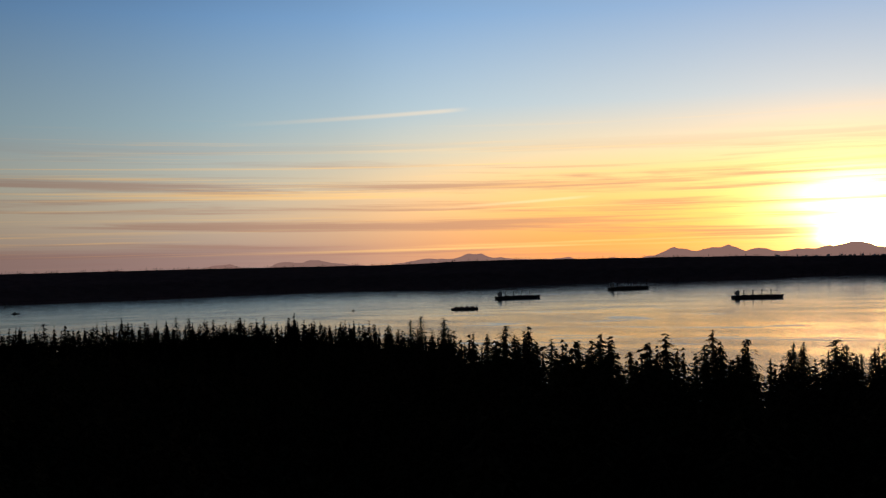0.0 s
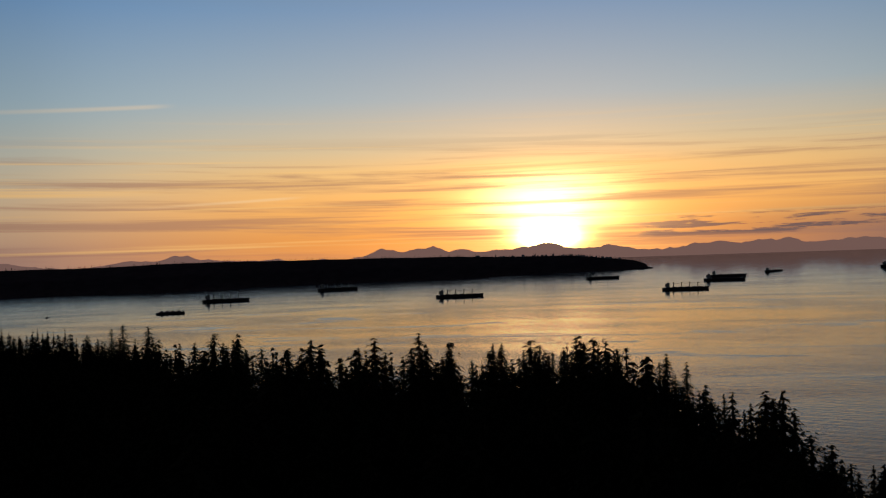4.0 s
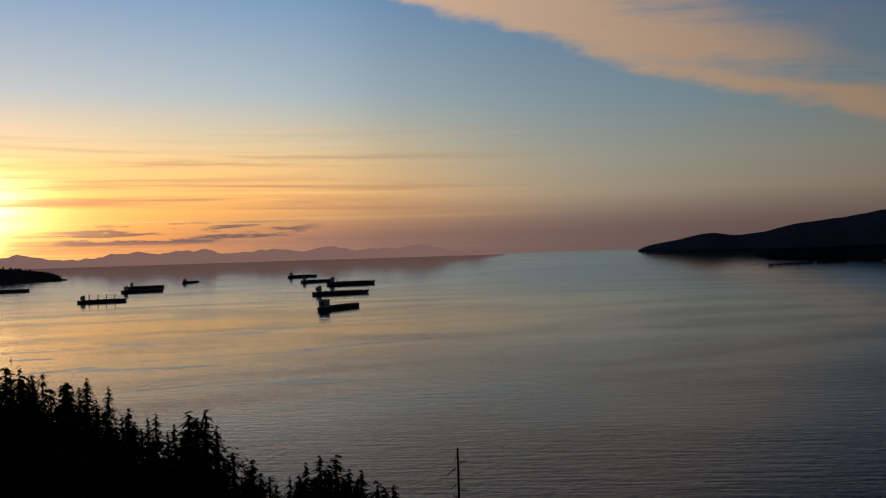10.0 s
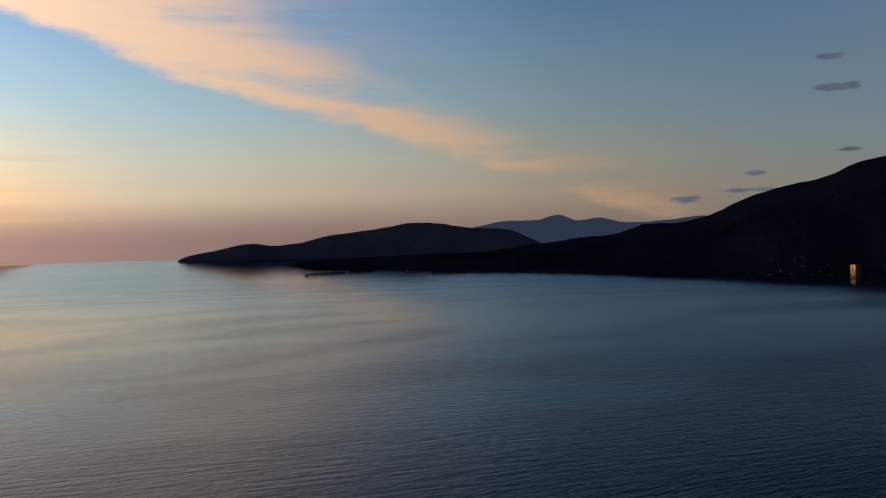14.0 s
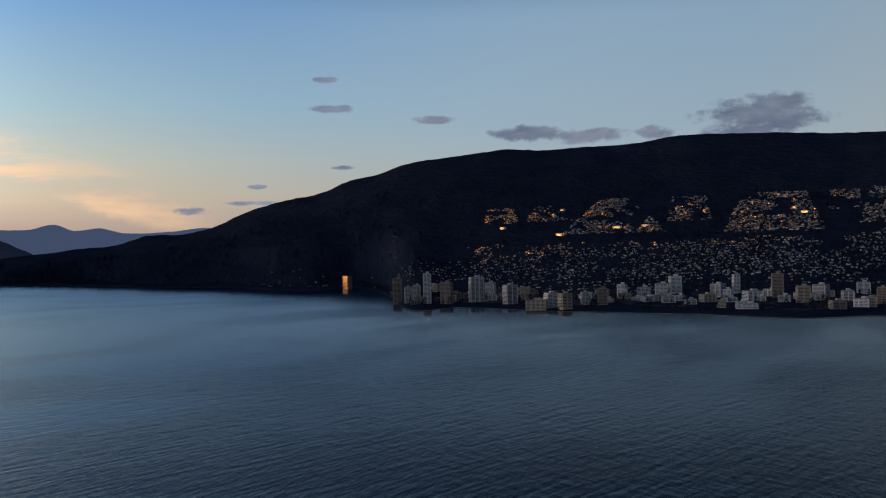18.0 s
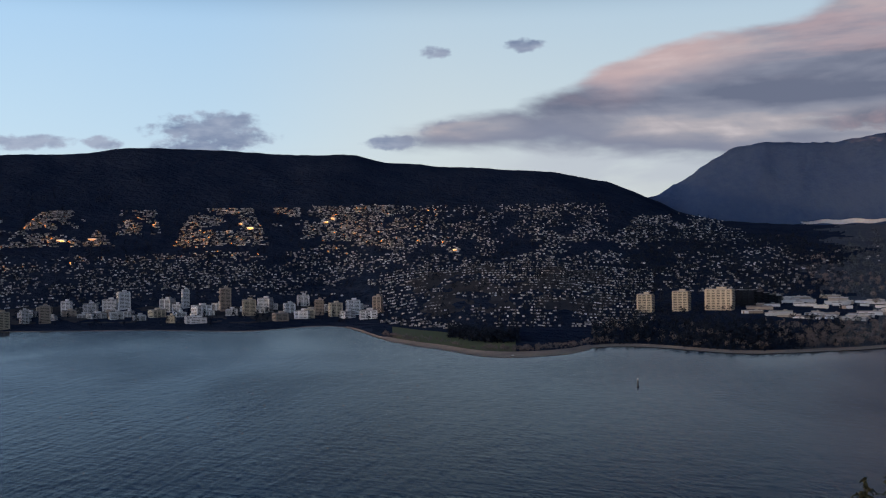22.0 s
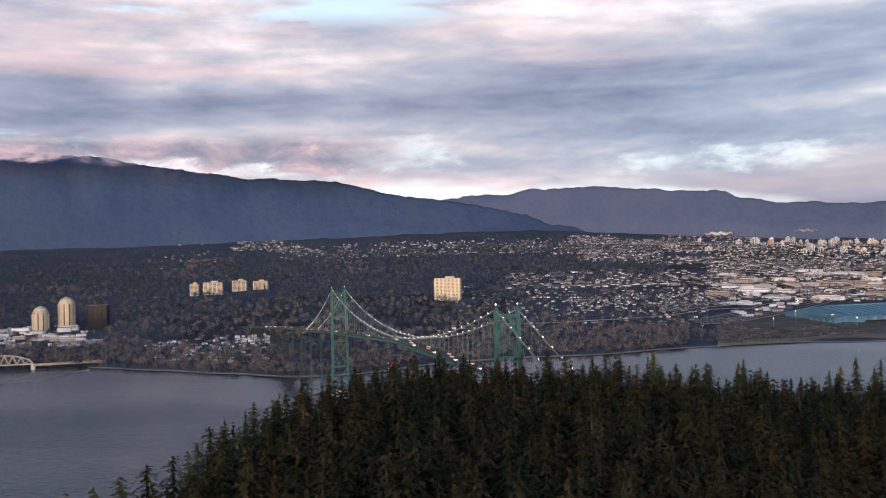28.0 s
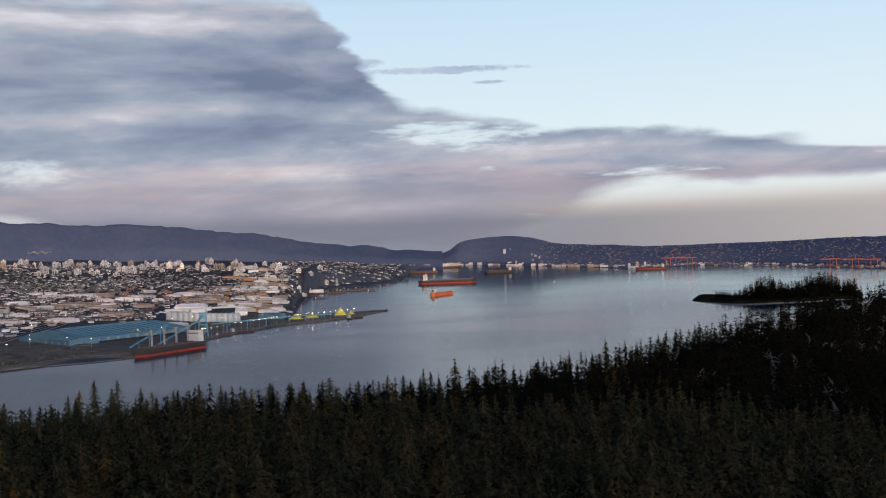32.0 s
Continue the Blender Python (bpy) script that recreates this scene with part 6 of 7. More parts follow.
# beaches, field, river bar
def strip_land(name, b0, b1, inner, outer, lift, mat, label, n=140):
    bb = np.linspace(b0, b1, n)
    rs = np.array([float(north_shore(b)) for b in bb])
    radii = np.stack([rs + inner + (outer - inner) * u for u in np.linspace(0, 1, 5)], 1)
    ob = sheet(name, bb, radii, lambda b, r: np.maximum(north_z(b, r), -0.2) + lift, mat)
    return tagged(ob, label, "ground", kind="structure")


strip_land("beach", 339.6, 370.3, -12, 16, 0.9, SAND, "pale sandy beach along the point")
strip_land("river_beach", 376.8, 421.5, -6, 8, 0.8, SAND, "thin pale gravel shore line")
strip_land("town_shore", 311.9, 339.6, -2, 6, 1.0, SAND, "pale stone sea wall by the towers")
strip_land("point_beach", 341.8, 353.4, -30, 24, 0.7, SAND, "wide sandy beach round the point")
strip_land("sports_field", 342.2, 349.2, 26, 190, 0.6, GRASS, "green park lawn behind the beach")
def ragged(bb, low, high):
    """Ground that sinks away unevenly towards its borders."""
    def height(b, r):
        lo, hi = np.interp(b, bb, low), np.interp(b, bb, high)
        u, v = (r - lo) / (hi - lo), (b - bb[0]) / (bb[-1] - bb[0])
        inside = np.clip(np.minimum(np.minimum(u, 1 - u) * 5, np.minimum(v, 1 - v) * 6), 0, 1)
        return north_z(b, r) - 4.2 + 4.6 * inside + 3 * fractal(b * 0.8, r / 120, 77, 4)
    return height


for name, b0, b1, r0, r1 in (("town_ground", 404, 433, 2100, 3950), ("suburb_ground", 341.5, 357, 1700, 2550), ("shore_town_ground", 312.2, 341.3, 90, 520), ("valley_town_ground", 378, 404, 1500, 2450)):
    bb = np.linspace(b0, b1, 220)
    low = np.array([max(r0 if r0 > 1000 else 0, float(north_shore(b)) + 60) for b in bb])
    high = np.array([r1 if r1 > 1000 else float(north_shore(b)) + r1 for b in bb])
    tagged(sheet(name, bb, low[:, None] + (high - low)[:, None] * np.linspace(0, 1, 70)[None, :], ragged(bb, low, high), URBAN), "grey-brown streets and yards between the houses", "ground", kind="structure")
bb = np.linspace(369.0, 376.9, 60)
line = curve(bb, [(369, 1272), (371, 1290), (374.1, 1350), (376.9, 1440)])
bar = sheet("river_bar", bb, np.stack([line - 6, line - 3, line, line + 3, line + 6], 1), lambda b, r: 1.4 - 0.12 * (r - curve(b, [(369, 1272), (371, 1290), (374.1, 1350), (376.9, 1440)])) ** 2 + 0.5 * fractal(b * 9, r / 6, 3, 2), SAND)
tagged(bar, "low pale gravel bar at the river mouth", "gravel bar", kind="structure")

# white steel rail bridge over the river mouth
rail = empty("rail_bridge", spot(372.5, 1506, 3), "white steel truss rail bridge over the river mouth", "bridge", "", 372.5 + 8)
STEEL = surface("white_steel", (0.36, 0.34, 0.30), (0.28, 0.26, 0.24), 0.6, scale=0.1)
panels, width = 8, 84.0
for side in (-3.5, 3.5):
    pts = [(-width / 2 + width * k / panels, side, 5) for k in range(panels + 1)]
    tops = [(-width / 2 + width * (k + 0.5) / panels, side, 5 + 13 * (1 - (abs(k - 3.5) / 4.6) ** 2.2)) for k in range(panels)]
    part("bottom_chord", beam(pts[0], pts[-1], 1.0, 1.2), STEEL, rail)
    for k in range(panels):
        part("diagonal", beam(pts[k], tops[k], 0.8, 0.8), STEEL, rail)
        part("diagonal", beam(tops[k], pts[k + 1], 0.8, 0.8), STEEL, rail)
        if k:
            part("top_chord", beam(tops[k - 1], tops[k], 1.0, 1.0), STEEL, rail)
part("track_deck", box((width, 7, 0.8), (0, 0, 4.2)), PALE_CONCRETE, rail)
for x in (-width / 2, width / 2):
    part("abutment", box((5, 9, 8), (x, 0, -3.5), bevel=0.2), PALE_CONCRETE, rail)
for b0, b1 in ((374.1, 377.5), (369.0, 370.9)):
    p, q = spot(b0, 1500, 6.6), spot(b1, 1500, 6.6)
    tagged(new("rail_bank", block_mesh("rail_bank", beam(p, q, 8, 3), SAND)), "pale gravel rail embankment", "embankment", kind="structure")


# pale clearings high on the far slopes
def clearing(bearing, r, w, d, z, mat, label):
    bm = bmesh.new()
    bmesh.ops.create_grid(bm, x_segments=14, y_segments=4, size=0.5)
    for v in bm.verts:
        f = 1 - min(1, (v.co.x * 2) ** 2)
        v.co.x, v.co.z, v.co.y = v.co.x * w, v.co.y * d * (0.35 + 0.65 * f) + 3 * math.sin(v.co.x * 19), -v.co.y * 14
    ob = new("clearing", block_mesh("clearing", bm, mat))
    ob.matrix_basis = pose(*spot(bearing, r, z), 0, 0, -bearing)
    return tagged(ob, label, "clearing", kind="structure")


clearing(367.1, 4285, 350, 18, 137 + 4285 * math.tan(radians(1.14)), SNOW, "white fog patch lying in the valley")
clearing(411.7, 4420, 110, 12, 137 + 4420 * math.tan(radians(0.93)), SNOW, "white snowy quarry on the far slope")
clearing(416.2, 4420, 90, 7, 137 + 4420 * math.tan(radians(0.95)), SNOW, "white snowy clearing on the far slope")

# ---- the harbour terminal ----
BLUE_ROOF = surface("blue_sheet_roof", (0.095, 0.195, 0.260), (0.070, 0.145, 0.200), 0.6, scale=0.03, bump=0.1, bump_scale=0.5)
BLUE_STEEL = surface("blue_steel", (0.110, 0.300, 0.400), (0.085, 0.230, 0.320), 0.55, scale=0.1)
SILO = surface("silo_concrete", (0.40, 0.44, 0.45), (0.31, 0.34, 0.35), 0.8, scale=0.08, jitter=0.15)
SULPHUR = surface("sulphur_yellow", (0.62, 0.58, 0.10), (0.52, 0.47, 0.09), 0.9, scale=0.1, bump=0.2)
YARD = surface("yard_gravel", (0.115, 0.102, 0.088), (0.055, 0.052, 0.046), 0.95, scale=0.03)
LOGS = surface("sawn_timber", (0.36, 0.20, 0.10), (0.28, 0.15, 0.08), 0.9, scale=0.05)
YARD_LAMP = glow_surface("yard_lamp", (1.0, 0.80, 0.50), 6.0)

QUAY = [(418, 1640), (421, 1652), (424.7, 1930), (427, 2110), (429.5, 2270), (432, 2375), (434.8, 2665)]
bb = np.linspace(411.5, 434.8, 120)
front = curve(bb, [(411.5, 1522), (415, 1572)] + QUAY)
depth = np.interp(bb, (411.5, 414, 424, 430, 433, 434.8), (330, 470, 560, 330, 170, 16))
radii = np.stack([front + 2] + [front + 2.5 + depth * u for u in np.linspace(0, 1, 7)], 1)
yard = sheet("quay_yard", bb, radii, lambda b, r: np.where(r < curve(b, [(411.5, 1522), (415, 1572)] + QUAY) + 2.2, -2.0, np.maximum(4.4, north_z(np.minimum(b, 429), r) * (b < 429) + 0.6)), YARD)
tagged(yard, "flat grey gravel yard behind a harbour quay", "quay", kind="structure")


def yard_z(b, r):
    return max(4.4, land_z(b, r) + 0.6) if b < 429 else 4.4


def shed(bearing, r, w, d, h, rise, turn, mat, label, name="warehouse"):
    """A hall with a ridged roof, doors and a ridge vent."""
    ob = empty(name, spot(bearing, r, yard_z(bearing, r) - 0.5), label, "building", "", bearing + turn)
    part("wall", box((w, d, h), bevel=0.1), mat, ob)
    v = [(-w * 0.51, -d * 0.51, h), (w * 0.51, -d * 0.51, h), (w * 0.51, d * 0.51, h), (-w * 0.51, d * 0.51, h), (-w * 0.51, 0, h + rise), (w * 0.51, 0, h + rise)]
    part("roof", mesh_of("roof", v, [(0, 1, 5, 4), (2, 3, 4, 5), (1, 2, 5), (3, 0, 4), (0, 3, 2, 1)], mat), None, ob)
    part("ridge_vent", box((w * 0.8, d * 0.05, 1.6), (0, 0, h + rise - 0.4)), mat, ob)
    for k in range(1, int(w / 16)) if w > 100 else ():
        x = w * (k / int(w / 16) - 0.5)
        part("roof_rib", beam((x, -d * 0.5, h + 0.5), (x, 0, h + rise + 0.3), 1.0, 0.9), BLUE_STEEL, ob)
    n = max(2, int(w / 22)) if w > 90 else (1 if w > 40 else 0)
    for k in range(n):
        part("door", box((7, 0.4, h * 0.55), ((k + 0.5) / n * w - w / 2, -d / 2 - 0.1, 0.5)), GEAR, ob)
    return ob


def hall_front(b0, r0, b1, r1, d, h, rise, mat, label):
    """A hall whose front wall runs between two places."""
    p, q = spot(b0, r0), spot(b1, r1)
    run = q - p
    back = Vector((-run.y, run.x, 0)).normalized()
    mid = (p + q) / 2 + back * d / 2
    b = math.degrees(math.atan2(mid.x, mid.y)) + 360
    return shed(b, mid.length, run.length, d, h, rise, 90 - math.degrees(math.atan2(run.y, run.x)) - 90 - b, mat, label)


hall_front(415.6, 1985, 417.5, 1850, 56, 9, 4, BLUE_ROOF, "long blue steel warehouse on the quay yard")
hall_front(418.2, 1860, 423.6, 2030, 170, 9, 13, BLUE_ROOF, "huge blue-roofed storage hall beside the quay")
shed(423.9, 2480, 70, 40, 16, 6, 10, WHITE_WALL, "tall white storage hall behind grain silos")
shed(426.6, 2500, 26, 26, 10, 9, 10, WHITE_WALL, "pale cone-roofed hall behind grain silos")
shed(428.3, 2420, 60, 26, 9, 4, 30, BLUE_ROOF, "low blue-green shed on the pier")
shed(422.6, 2150, 80, 30, 8, 4, 26, GREY_WALL, "grey flat shed in the terminal")
for k in range(64):
    b, r = town.uniform(411.5, 428.5), 0
    r = float(np.interp(b, (411.5, 421, 425, 428), (2060, 2330, 2440, 2500))) + town.uniform(0, 640)
    shed(b, r, town.uniform(22, 80), town.uniform(14, 26), town.uniform(5, 8), 2.0, 26 + town.uniform(-14, 14), town.choice((GREY_WALL, GREY_WALL, WHITE_WALL, BROWN_WALL)), "pale low industrial shed in the yard", "industrial_shed")
# grain silos
for k in range(13):
    b, r = 422.7 + k * 0.30, 2310 + k * 3
    for row in (0, 1):
        ob = empty("silo", spot(b + 0.1 * row, r + 16 * row, yard_z(b, r) - 0.5), "pale round concrete grain silo in a row", "silo", "grain silos", b)
        part("shell", tube((0, 0, 0), (0, 0, 18), 6.2, 6.2, 16), SILO, ob)
        part("roof", tube((0, 0, 18), (0, 0, 19.6), 6.4, 2.0, 16), SILO, ob)
gallery = empty("conveyor_gallery", spot(422.5, 2310, yard_z(422.5, 2310) + 19), "pale conveyor gallery above the silos", "conveyor", "", 424.5)
part("gallery", beam((0, 0, 2), tuple(gallery.matrix_basis.inverted() @ spot(426.6, 2350, yard_z(422.5, 2310) + 20)), 4, 4), SILO, gallery)
# blue ship loader
loader = empty("ship_loader", spot(424.5, 1968, 4.4), "tall blue steel ship loader tower on the quay", "crane", "", 424.5)
for x in (-9, 9):
    for y in (-7, 7):
        part("leg", beam((x, y, 0), (x * 0.6, y * 0.6, 46), 1.6, 1.6), BLUE_STEEL, loader)
for z in (10, 22, 34, 45):
    f = 1 - 0.4 * z / 46
    for y in (-7, 7):
        part("cross_beam", beam((-9 * f, y * f, z), (9 * f, y * f, z), 1.0, 1.0), BLUE_STEEL, loader)
        part("brace", beam((-9 * f, y * f, z - 10), (9 * f, y * f, z), 0.7, 0.7), BLUE_STEEL, loader)
part("machine_house", box((14, 12, 8), (0, 0, 36), bevel=0.3), BLUE_STEEL, loader)
part("boom", beam((0, 0, 40), (-10, -48, 30), 2.2, 2.6), BLUE_STEEL, loader)
for b0, r0, z0, b1, r1, z1 in ((420.6, 1700, 12, 422.6, 1830, 36), (421.8, 1690, 10, 424.2, 1960, 34), (425.0, 1990, 26, 428.6, 2260, 18), (428.6, 2270, 18, 431.6, 2420, 12)):
    p = spot(b0, r0, z0)
    ob = empty("conveyor", p, "long blue inclined conveyor on trestles", "conveyor", "quay conveyors")
    q = spot(b1, r1, z1) - p
    part("gallery", beam((0, 0, 0), q, 2.2, 2.2), BLUE_STEEL, ob)
    for u in (0.2, 0.5, 0.8):
        s = q * u
        part("trestle", beam((s.x, s.y, -p.z + 4), (s.x, s.y, s.z), 1.2, 1.2), BLUE_STEEL, ob)
# red bulk carrier loading at the berth
p, q = spot(420.9, 1636), spot(424.5, 1768)
mid = (p + q) / 2
cargo_ship(math.degrees(math.atan2(mid.x, mid.y)), mid.length, 172, math.degrees(math.atan2(p.x - q.x, p.y - q.y)), 4, 5, HULL_DARK, HULL_RED, 0.072, "red and black bulk carrier loading at the quay", tall=0.15, group="berthed ships")
for b, r, length in ((426.6, 2075, 60), (425.6, 1998, 40)):
    cargo_ship(b, r, length, b + 55, 0, 3, HULL_DARK, HULL_DARK, 0.07, "dark working vessel moored along the quay", group="berthed ships")
cargo_ship(432.9, 2400, 62, 470, 0, 3, HULL_DARK, HULL_DARK, 0.06, "small white ship moored at the pier head", group="berthed ships")
# sulphur heaps
for b, r, w, h in ((429.6, 2410, 34, 13), (430.5, 2440, 36, 10), (432.1, 2500, 32, 19), (432.7, 2520, 22, 8)):
    bm = bmesh.new()
    bmesh.ops.create_cone(bm, segments=22, radius1=w / 2, radius2=0.8, depth=h, matrix=pose(0, 0, h / 2))
    bmesh.ops.subdivide_edges(bm, edges=bm.edges[:], cuts=2)
    for v in bm.verts:
        v.co += Vector((noise.noise(v.co * 0.3), noise.noise(v.co * 0.3 + Vector((9, 0, 0))), 0)) * 1.6
    ob = new("sulphur_heap", block_mesh("sulphur_heap", bm, SULPHUR))
    ob.matrix_basis = pose(*spot(b, r, 4.2), 0, 0, 40)
    tagged(ob, "bright yellow sulphur heap on the pier", "heap", "sulphur heaps")
# timber, containers and lamps in the yard
for k in range(46):
    b = town.uniform(419.5, 428.5)
    r = float(np.interp(b, (418, 421, 425, 429), (2500, 2700, 2720, 2700))) + town.uniform(0, 260)
    ob = new("timber_bundle", block_mesh("timber_bundle", box((town.uniform(8, 22), 6, town.uniform(3, 6)), bevel=0.3), LOGS))
    ob.matrix_basis = pose(*spot(b, r, yard_z(b, r) - 0.3), 0, 0, -b - 26)
    tagged(ob, "orange-brown sawn timber bundle in the yard", "timber", "timber bundles")
for k in range(50):
    b = town.uniform(411.8, 421)
    r = float(np.interp(b, (411.5, 421), (2060, 2300))) + town.uniform(0, 420)
    ob = new("rail_car", block_mesh("rail_car", box((15, 3, 4.0), bevel=0.25), town.choice((WHITE_WALL, PALE_CONCRETE, GREY_WALL, BROWN_WALL))))
    ob.matrix_basis = pose(*spot(b, r, yard_z(b, r) - 0.1), 0, 0, -b - 12)
    tagged(ob, "pale freight car standing on yard tracks", "rail car", "freight cars")
for k in range(52):
    b = town.uniform(413, 433) if k < 26 else 424.6 + (k - 26) * 0.33
    r = float(curve(b, [(411.5, 1522), (415, 1572)] + QUAY)) + (town.uniform(20, 520 if b < 428 else 60) if k < 26 else town.uniform(10, 40))
    ob = empty("yard_lamp", spot(b, r, yard_z(b, r) - 0.4), "lit yard lamp on a tall mast", "lamp", "yard lamps")
    part("mast", tube((0, 0, 0), (0, 0, 16), 0.3, 0.2, 6), GEAR, ob)
    part("lamp_head", box((1.1, 1.1, 0.6), (0, 0, 16), bevel=0.1), YARD_LAMP, ob, "lit warm white lamp")
for k in range(44):
    b, r = town.uniform(425.5, 430.0), town.uniform(2520, 3380)
    if r > north_shore(b) + 40 or b < 429:
        shed(b, r, town.uniform(16, 60), town.uniform(12, 24), town.uniform(4, 8), 1.6, town.uniform(-14, 30), town.choice((WHITE_WALL, GREY_WALL, BROWN_WALL, GREY_WALL, LOGS)), "low pale shed among harbour yards", "industrial_shed")
# rail tracks fanning into the yard, and the pale road along the flats
RAIL = surface("track_ballast", (0.46, 0.44, 0.42), (0.28, 0.27, 0.26), 0.9, scale=0.1)


def ribbon(name, points, wide, lift, mat, label, category):
    """A band laid over the land along (bearing, distance) points."""
    px, py = np.array(points, float).T
    verts, faces = [], []
    for k, b in enumerate(np.linspace(px[0], px[-1], 60)):
        r = float(curve(b, points))
        for d in (-wide / 2, wide / 2):
            verts.append(tuple(spot(b, r + d, yard_z(b, r) + lift)))
        if k:
            faces.append((2 * k - 2, 2 * k - 1, 2 * k + 1, 2 * k))
    ob = new(name, mesh_of(name, verts, faces, mat))
    return tagged(ob, label, category, kind="structure")


ribbon("road", [(399, 1800), (402.4, 1815), (405.5, 1855), (408.5, 1930), (411.6, 2050), (415.4, 2090)], 16, 3.2, PALE_CONCRETE, "pale road embankment across the wooded flats", "road")
for k in range(9):
    d = k * 46
    ribbon("rail_track", [(408.8, 2010 + d * 0.35), (411.6, 2090 + d * 0.6), (414.6, 2250 + d), (417.7, 2500 + d * 1.1), (421.0, 2760 + d)], 9 if k % 3 else 20, 3.4 + 0.02 * k, RAIL, "pale gravel rail tracks in the harbour yard", "rail track")
# tracks behind the blue hall, the stony quay edge and the rough flats before it
for k in range(7):
    d = k * 34
    ribbon("rail_track", [(410.6, 1815 + d * 0.5), (412.4, 1868 + d * 0.7), (414.2, 1962 + d), (415.8, 2085 + d), (418.4, 2290 + d * 1.2)], 12 if k % 3 else 20, 1.6 + 0.02 * k, RAIL, "pale gravel rail tracks in the harbour yard", "rail track")
ribbon("quay_edge", [(411.6, 1530), (415, 1579), (418, 1647), (420.6, 1655)], 9, 1.0, SAND, "pale stony edge of the harbour flats", "shore")
EARTH = surface("dark_earth", (0.070, 0.058, 0.047), (0.040, 0.036, 0.030), 0.95, scale=0.12, bump=0.3, bump_scale=0.4, jitter=0.4)
heap_meshes = []
for k in range(4):
    bm = bmesh.new()
    bmesh.ops.create_icosphere(bm, subdivisions=2, radius=1.0)
    for v in bm.verts:
        v.co *= 1 + 0.35 * noise.noise(v.co * 1.7 + Vector((k * 7, 0, 0)))
    heap_meshes.append(block_mesh("earth_heap", bm, EARTH if k % 2 else YARD))
for k in range(70):
    b = town.uniform(411.9, 418.8)
    r = float(curve(b, [(411.5, 1522), (415, 1572)] + QUAY)) + town.uniform(22, 215)
    w = town.uniform(4, 15)
    ob = new("earth_heap", heap_meshes[k % 4])
    ob.matrix_basis = pose(*spot(b, r, yard_z(b, r) + 0.1), 0, 0, town.uniform(0, 180)) @ Matrix.Diagonal((w, w * town.uniform(0.4, 0.8), town.uniform(1.2, 3.0), 1))
    tagged(ob, "low dark earth heap on the harbour flats", "heap", "earth heaps")
for k in range(26):
    b = town.uniform(412.2, 418.0)
    r = float(np.interp(b, (411.5, 414.2, 418.4), (1850, 2000, 2320))) + town.uniform(-20, 190)
    ob = new("rail_car", block_mesh("rail_car", box((15, 3, 4.0), bevel=0.25), town.choice((WHITE_WALL, PALE_CONCRETE, GREY_WALL, BROWN_WALL))))
    ob.matrix_basis = pose(*spot(b, r, yard_z(b, r) + 1.5), 0, 0, -b - 58 + 90)
    tagged(ob, "pale freight car standing on yard tracks", "rail car", "freight cars")
scrub = [(*spot(b, r, yard_z(b, r) - 0.2), pick.uniform(3, 8)) for b, r in ((b, float(curve(b, [(411.5, 1522), (415, 1572)] + QUAY)) + pick.uniform(14, 200) * pick.random()) for b in (411.7 + 6.6 * pick.random() ** 1.5 for k in range(150)))]
tagged(new("yard_scrub", scatter_mesh("yard_scrub", bare_shapes, scrub, BARE, pick)), "bare brown scrub on the harbour flats", "scrub", kind="stuff")
# halls stepping down to the inner harbour
for k in range(60):
    b = town.uniform(426.4, 429.0)
    r = town.uniform(2560, 3900)
    shed(b, r, town.uniform(14, 42), town.uniform(10, 20), town.uniform(4, 9), 1.6, town.uniform(-14, 30), town.choice((WHITE_WALL, GREY_WALL, BROWN_WALL, CREAM)), "low pale shed among harbour yards", "industrial_shed")
# docks with halls at the mouth of the inner harbour
for b0, r0, b1, r1, d in ((426.2, 3560, 430.2, 3420, 60), (428.6, 3800, 431.2, 3560, 40), (432.2, 4120, 435.3, 4170, 70), (436.6, 4600, 439.0, 4640, 60)):
    p, q = spot(b0, r0, float(water_lift(r0)) - 2), spot(b1, r1, float(water_lift(r1)) - 2)
    tagged(new("dock", block_mesh("dock", beam(p, q, d, 10), YARD)), "low grey dock in the inner harbour", "dock", kind="structure")
    n = int((q - p).length / 26)
    for k in range(n):
        s = p.lerp(q, (k + 0.5) / n) + Vector((town.uniform(-16, 16), town.uniform(-16, 16), 4.5))
        w = town.uniform(14, 40)
        b = math.degrees(math.atan2(s.x, s.y)) + 360
        ob = empty("dock_hall", s, "pale flat hall on a harbour dock", "building", "dock halls", b + town.uniform(-10, 10))
        h = town.uniform(6, 13)
        part("wall", box((w, 16, h), bevel=0.2), town.choice((WHITE_WALL, GREY_WALL, WHITE_WALL, CREAM)), ob)
        part("roof", box((w + 1, 17, 0.7), (0, 0, h)), PALE_CONCRETE, ob)
for b, r, length in ((431.3, 3610, 56), (432.4, 3640, 44), (433.3, 3700, 50), (431.0, 3330, 40), (433.9, 3600, 30)):
    cargo_ship(b, r, length, b + 80, 0, 3, HULL_DARK, HULL_DARK, 0.06, "low dark barge moored in the inner harbour", group="moored barges")
# orange container cranes far across the harbour
for b, r in ((450.9, 4330), (451.8, 4310), (459.2, 4030), (460.3, 4000), (461.2, 3970)):
    ob = empty("container_crane", spot(b, r, float(water_lift(r)) - 2), "red-orange container crane on the far quay", "crane", "container cranes", b)
    for x in (-11, 11):
        for y in (-8, 8):
            part("leg", beam((x, y, 0), (x, y, 34), 2.0, 2.0), HULL_ORANGE, ob)
    part("boom", beam((-46, 0, 36), (26, 0, 36), 2.6, 3.0), HULL_ORANGE, ob)
    part("apex", beam((0, 0, 36), (0, 0, 52), 2.2, 2.2), HULL_ORANGE, ob)
    part("stay", beam((0, 0, 52), (-40, 0, 37), 1.0, 1.0), HULL_ORANGE, ob)
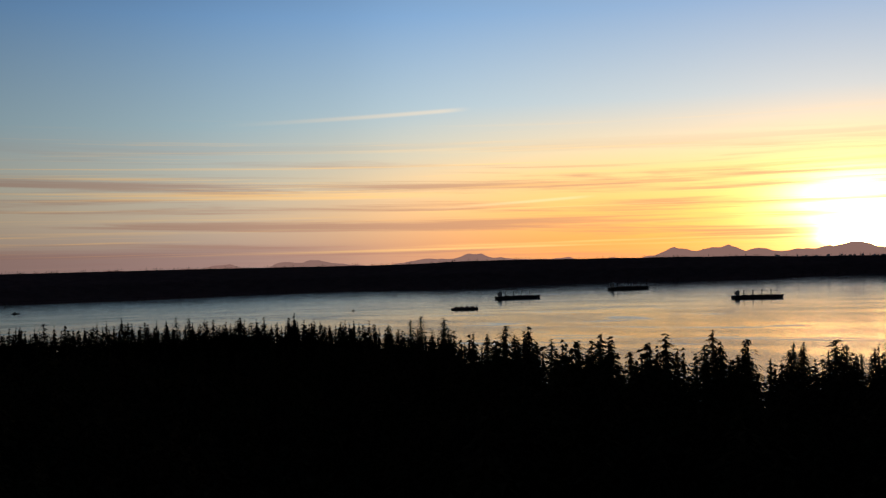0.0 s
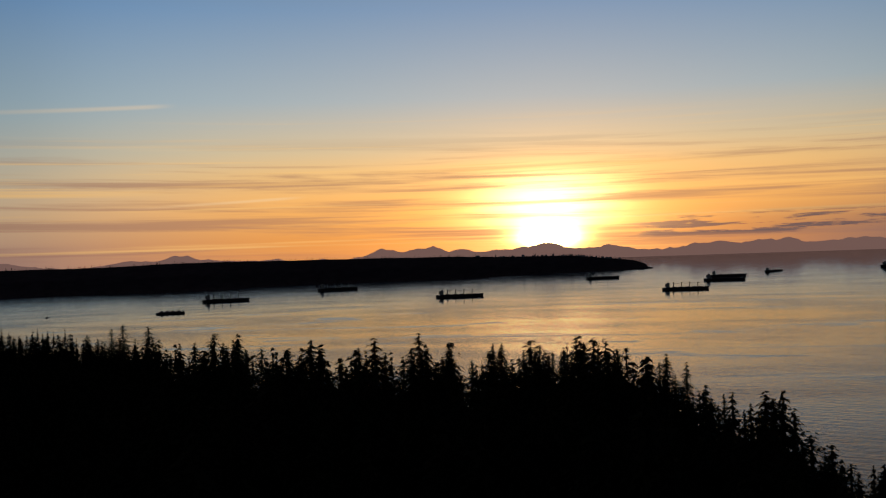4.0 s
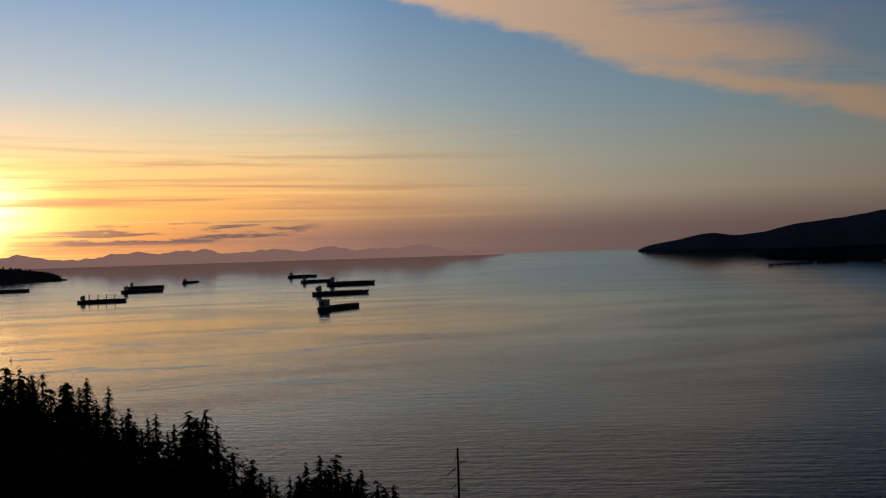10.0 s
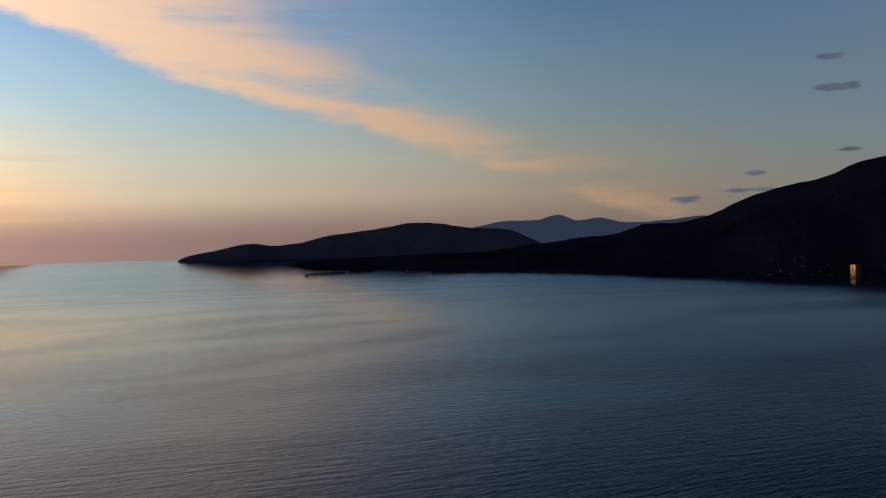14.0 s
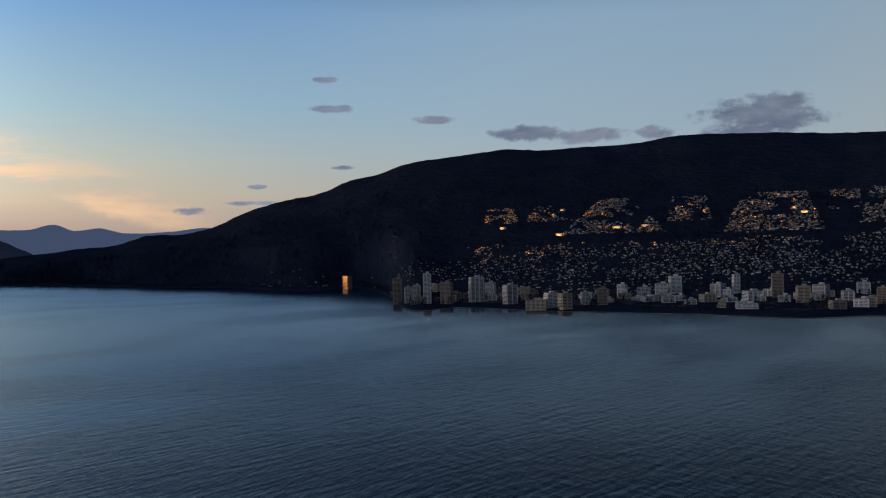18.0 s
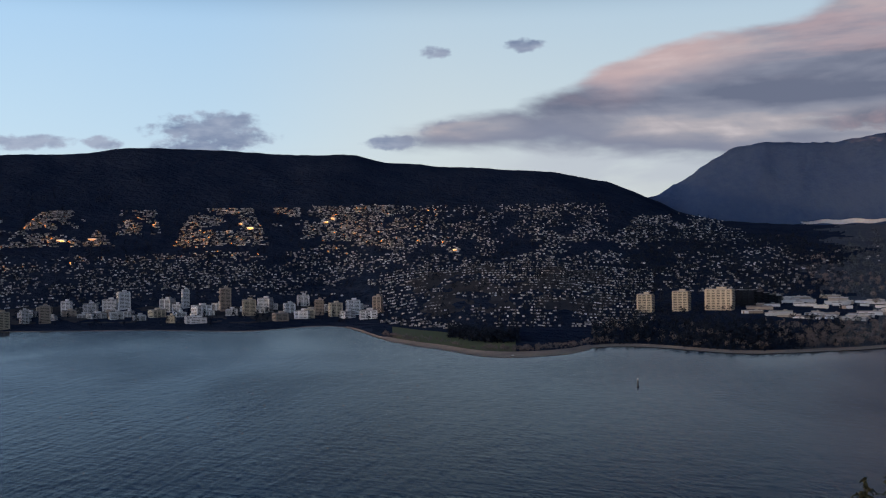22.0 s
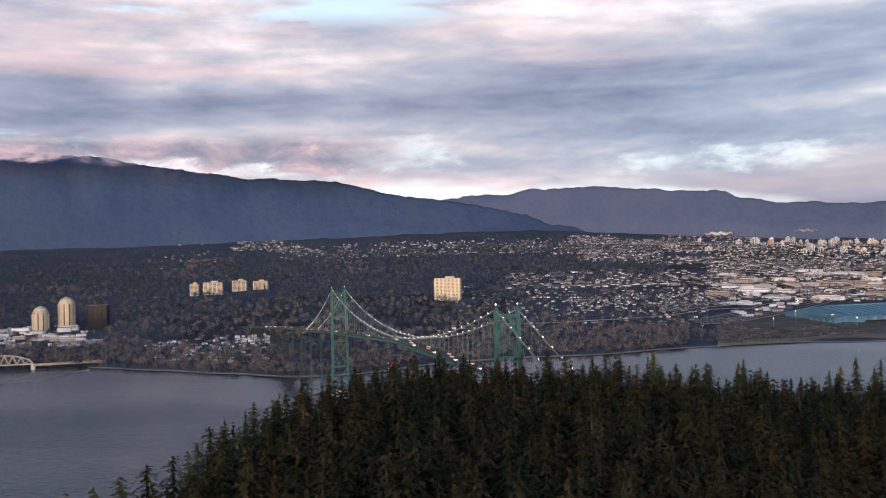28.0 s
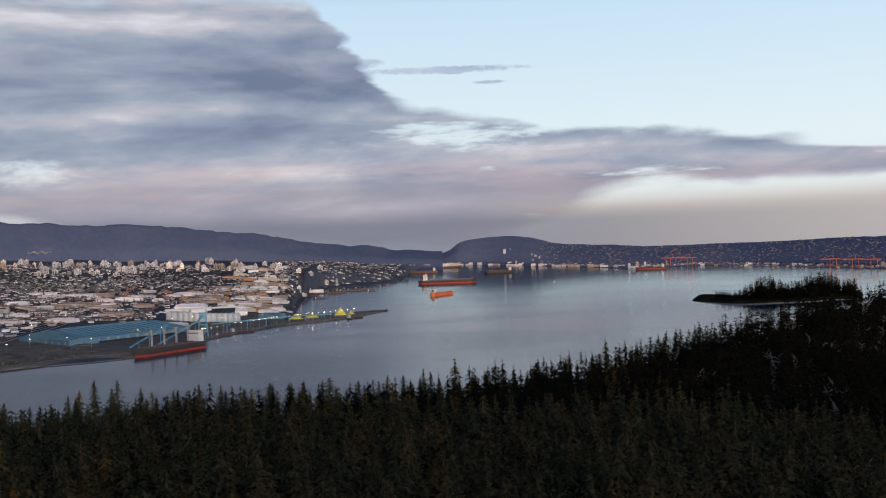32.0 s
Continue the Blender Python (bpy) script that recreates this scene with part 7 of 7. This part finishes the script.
for k in range(140):
    b = town.uniform(441.5, 466)
    r = float(np.interp(b, (442, 444, 449, 453, 463, 470), (4600, 4500, 4275, 4300, 3890, 3800))) + 110 * town.random() + 6
    r = min(r, 4780)
    w = town.uniform(6, 17)
    ob = empty("port_building", spot(b, r, float(east_z(np.float64(b), np.float64(r))) - 3), "small pale building in the far port town", "building", "far port buildings", b)
    hh = town.uniform(3, 7) + (12 if town.random() < 0.06 else 0)
    part("wall", box((w, 10, hh + 3), bevel=0.2), town.choice((GREY_WALL, GREY_WALL, CREAM, BROWN_WALL, GREY_WALL, BROWN_WALL)), ob)
    part("roof", box((w + 1, 11, 0.7), (0, 0, hh + 3)), ROOF, ob)

# Haze over the far shore is put into the house colour as low contrast.
FAR_HOUSE = surface("hazy_house_walls", (0.135, 0.14, 0.16), (0.095, 0.10, 0.12), 0.9, scale=0.02, isle=0.5)
far_v, far_t = [], []
for k in range(3000):
    b = town.uniform(443.5, 466)
    near = float(np.interp(b, (436.5, 440, 444, 449, 453, 463, 470), (4740, 4690, 4500, 4275, 4300, 3890, 3800)))
    r = near + 20 + (4790 - near) * town.random() ** 1.9
    if town.random() < 0.35 + 0.4 * float(fractal(b * 0.6, r / 90, 19, 3)) or r > 4790:
        continue
    w = town.uniform(1.8, 5)
    wall, wf, roof, rf = house_parts(w, town.uniform(1.5, 2.5), town.uniform(1.4, 2.8))
    at = spot(b, r, float(east_z(np.float64(b), np.float64(r))))
    c, s = math.cos(radians(-b)), math.sin(radians(-b))
    for v, t in ((wall, wf), (roof, rf)):
        i = len(far_v)
        far_v.extend((x * c - y * s + at.x, x * s + y * c + at.y, z + at.z) for x, y, z in v)
        far_t.extend((p + i, q + i, o + i) for p, q, o in t)
tagged(new("far_shore_houses", quick_mesh("far_shore_houses", far_v, far_t, FAR_HOUSE)), "hazy spread of small houses on the far shore", "houses", kind="stuff")

# ---- a dead tree on the bluff, and far roofs on the headland ----
snag = empty("dead_tree", spot(261.1, 165, float(hill(261.1, 140)) - 8), "tall bare dead tree trunk with broken limbs", "tree")
top = 132.6 - 165 * math.tan(radians(10.8)) - snag.location.z
part("trunk", tube((0, 0, 0), (0, 0, top), 0.46, 0.16, 9), BARK, snag)
for k in range(34):
    z = top * (0.40 + 0.60 * k / 34) - 0.4
    a = k * 2.4
    length = pick.uniform(0.7, 3.2) * (1.15 - 0.75 * k / 34)
    p = Vector((math.cos(a) * 0.4, math.sin(a) * 0.4, z))
    q = p + Vector((math.cos(a) * length, math.sin(a) * length, pick.uniform(-1.4, 0.6)))
    bm = tube(p, q, 0.12, 0.05, 5)
    tube(q, q + Vector((math.cos(a + 0.8), math.sin(a + 0.8), -0.5)) * length * 0.35, 0.06, 0.02, 5, bm)
    part("branch", bm, BARK, snag)
for k in range(40):
    b = pick.uniform(230.5, 238.8)
    r = 4470
    z = float(south_z(np.float64(b), np.float64(r)))
    w = pick.uniform(5, 12)
    ob = new("campus_block", block_mesh("campus_block", box((w, 10, pick.uniform(8, 14)), bevel=0.2), GREY_WALL))
    ob.matrix_basis = pose(*spot(b, r, z - 5), 0, 0, -b)
    tagged(ob, "dark far building on the headland's crest", "building", "headland buildings")
crest = []
for k in range(900):
    b = pick.uniform(187, 240.2)
    r = pick.choice((4440, 4460, 4480, float(south_shore(b)) + 20))
    x, y, _ = spot(b, r)
    crest.append((x, y, float(south_z(np.float64(b), np.float64(r))) - 2, pick.uniform(7, 15)))
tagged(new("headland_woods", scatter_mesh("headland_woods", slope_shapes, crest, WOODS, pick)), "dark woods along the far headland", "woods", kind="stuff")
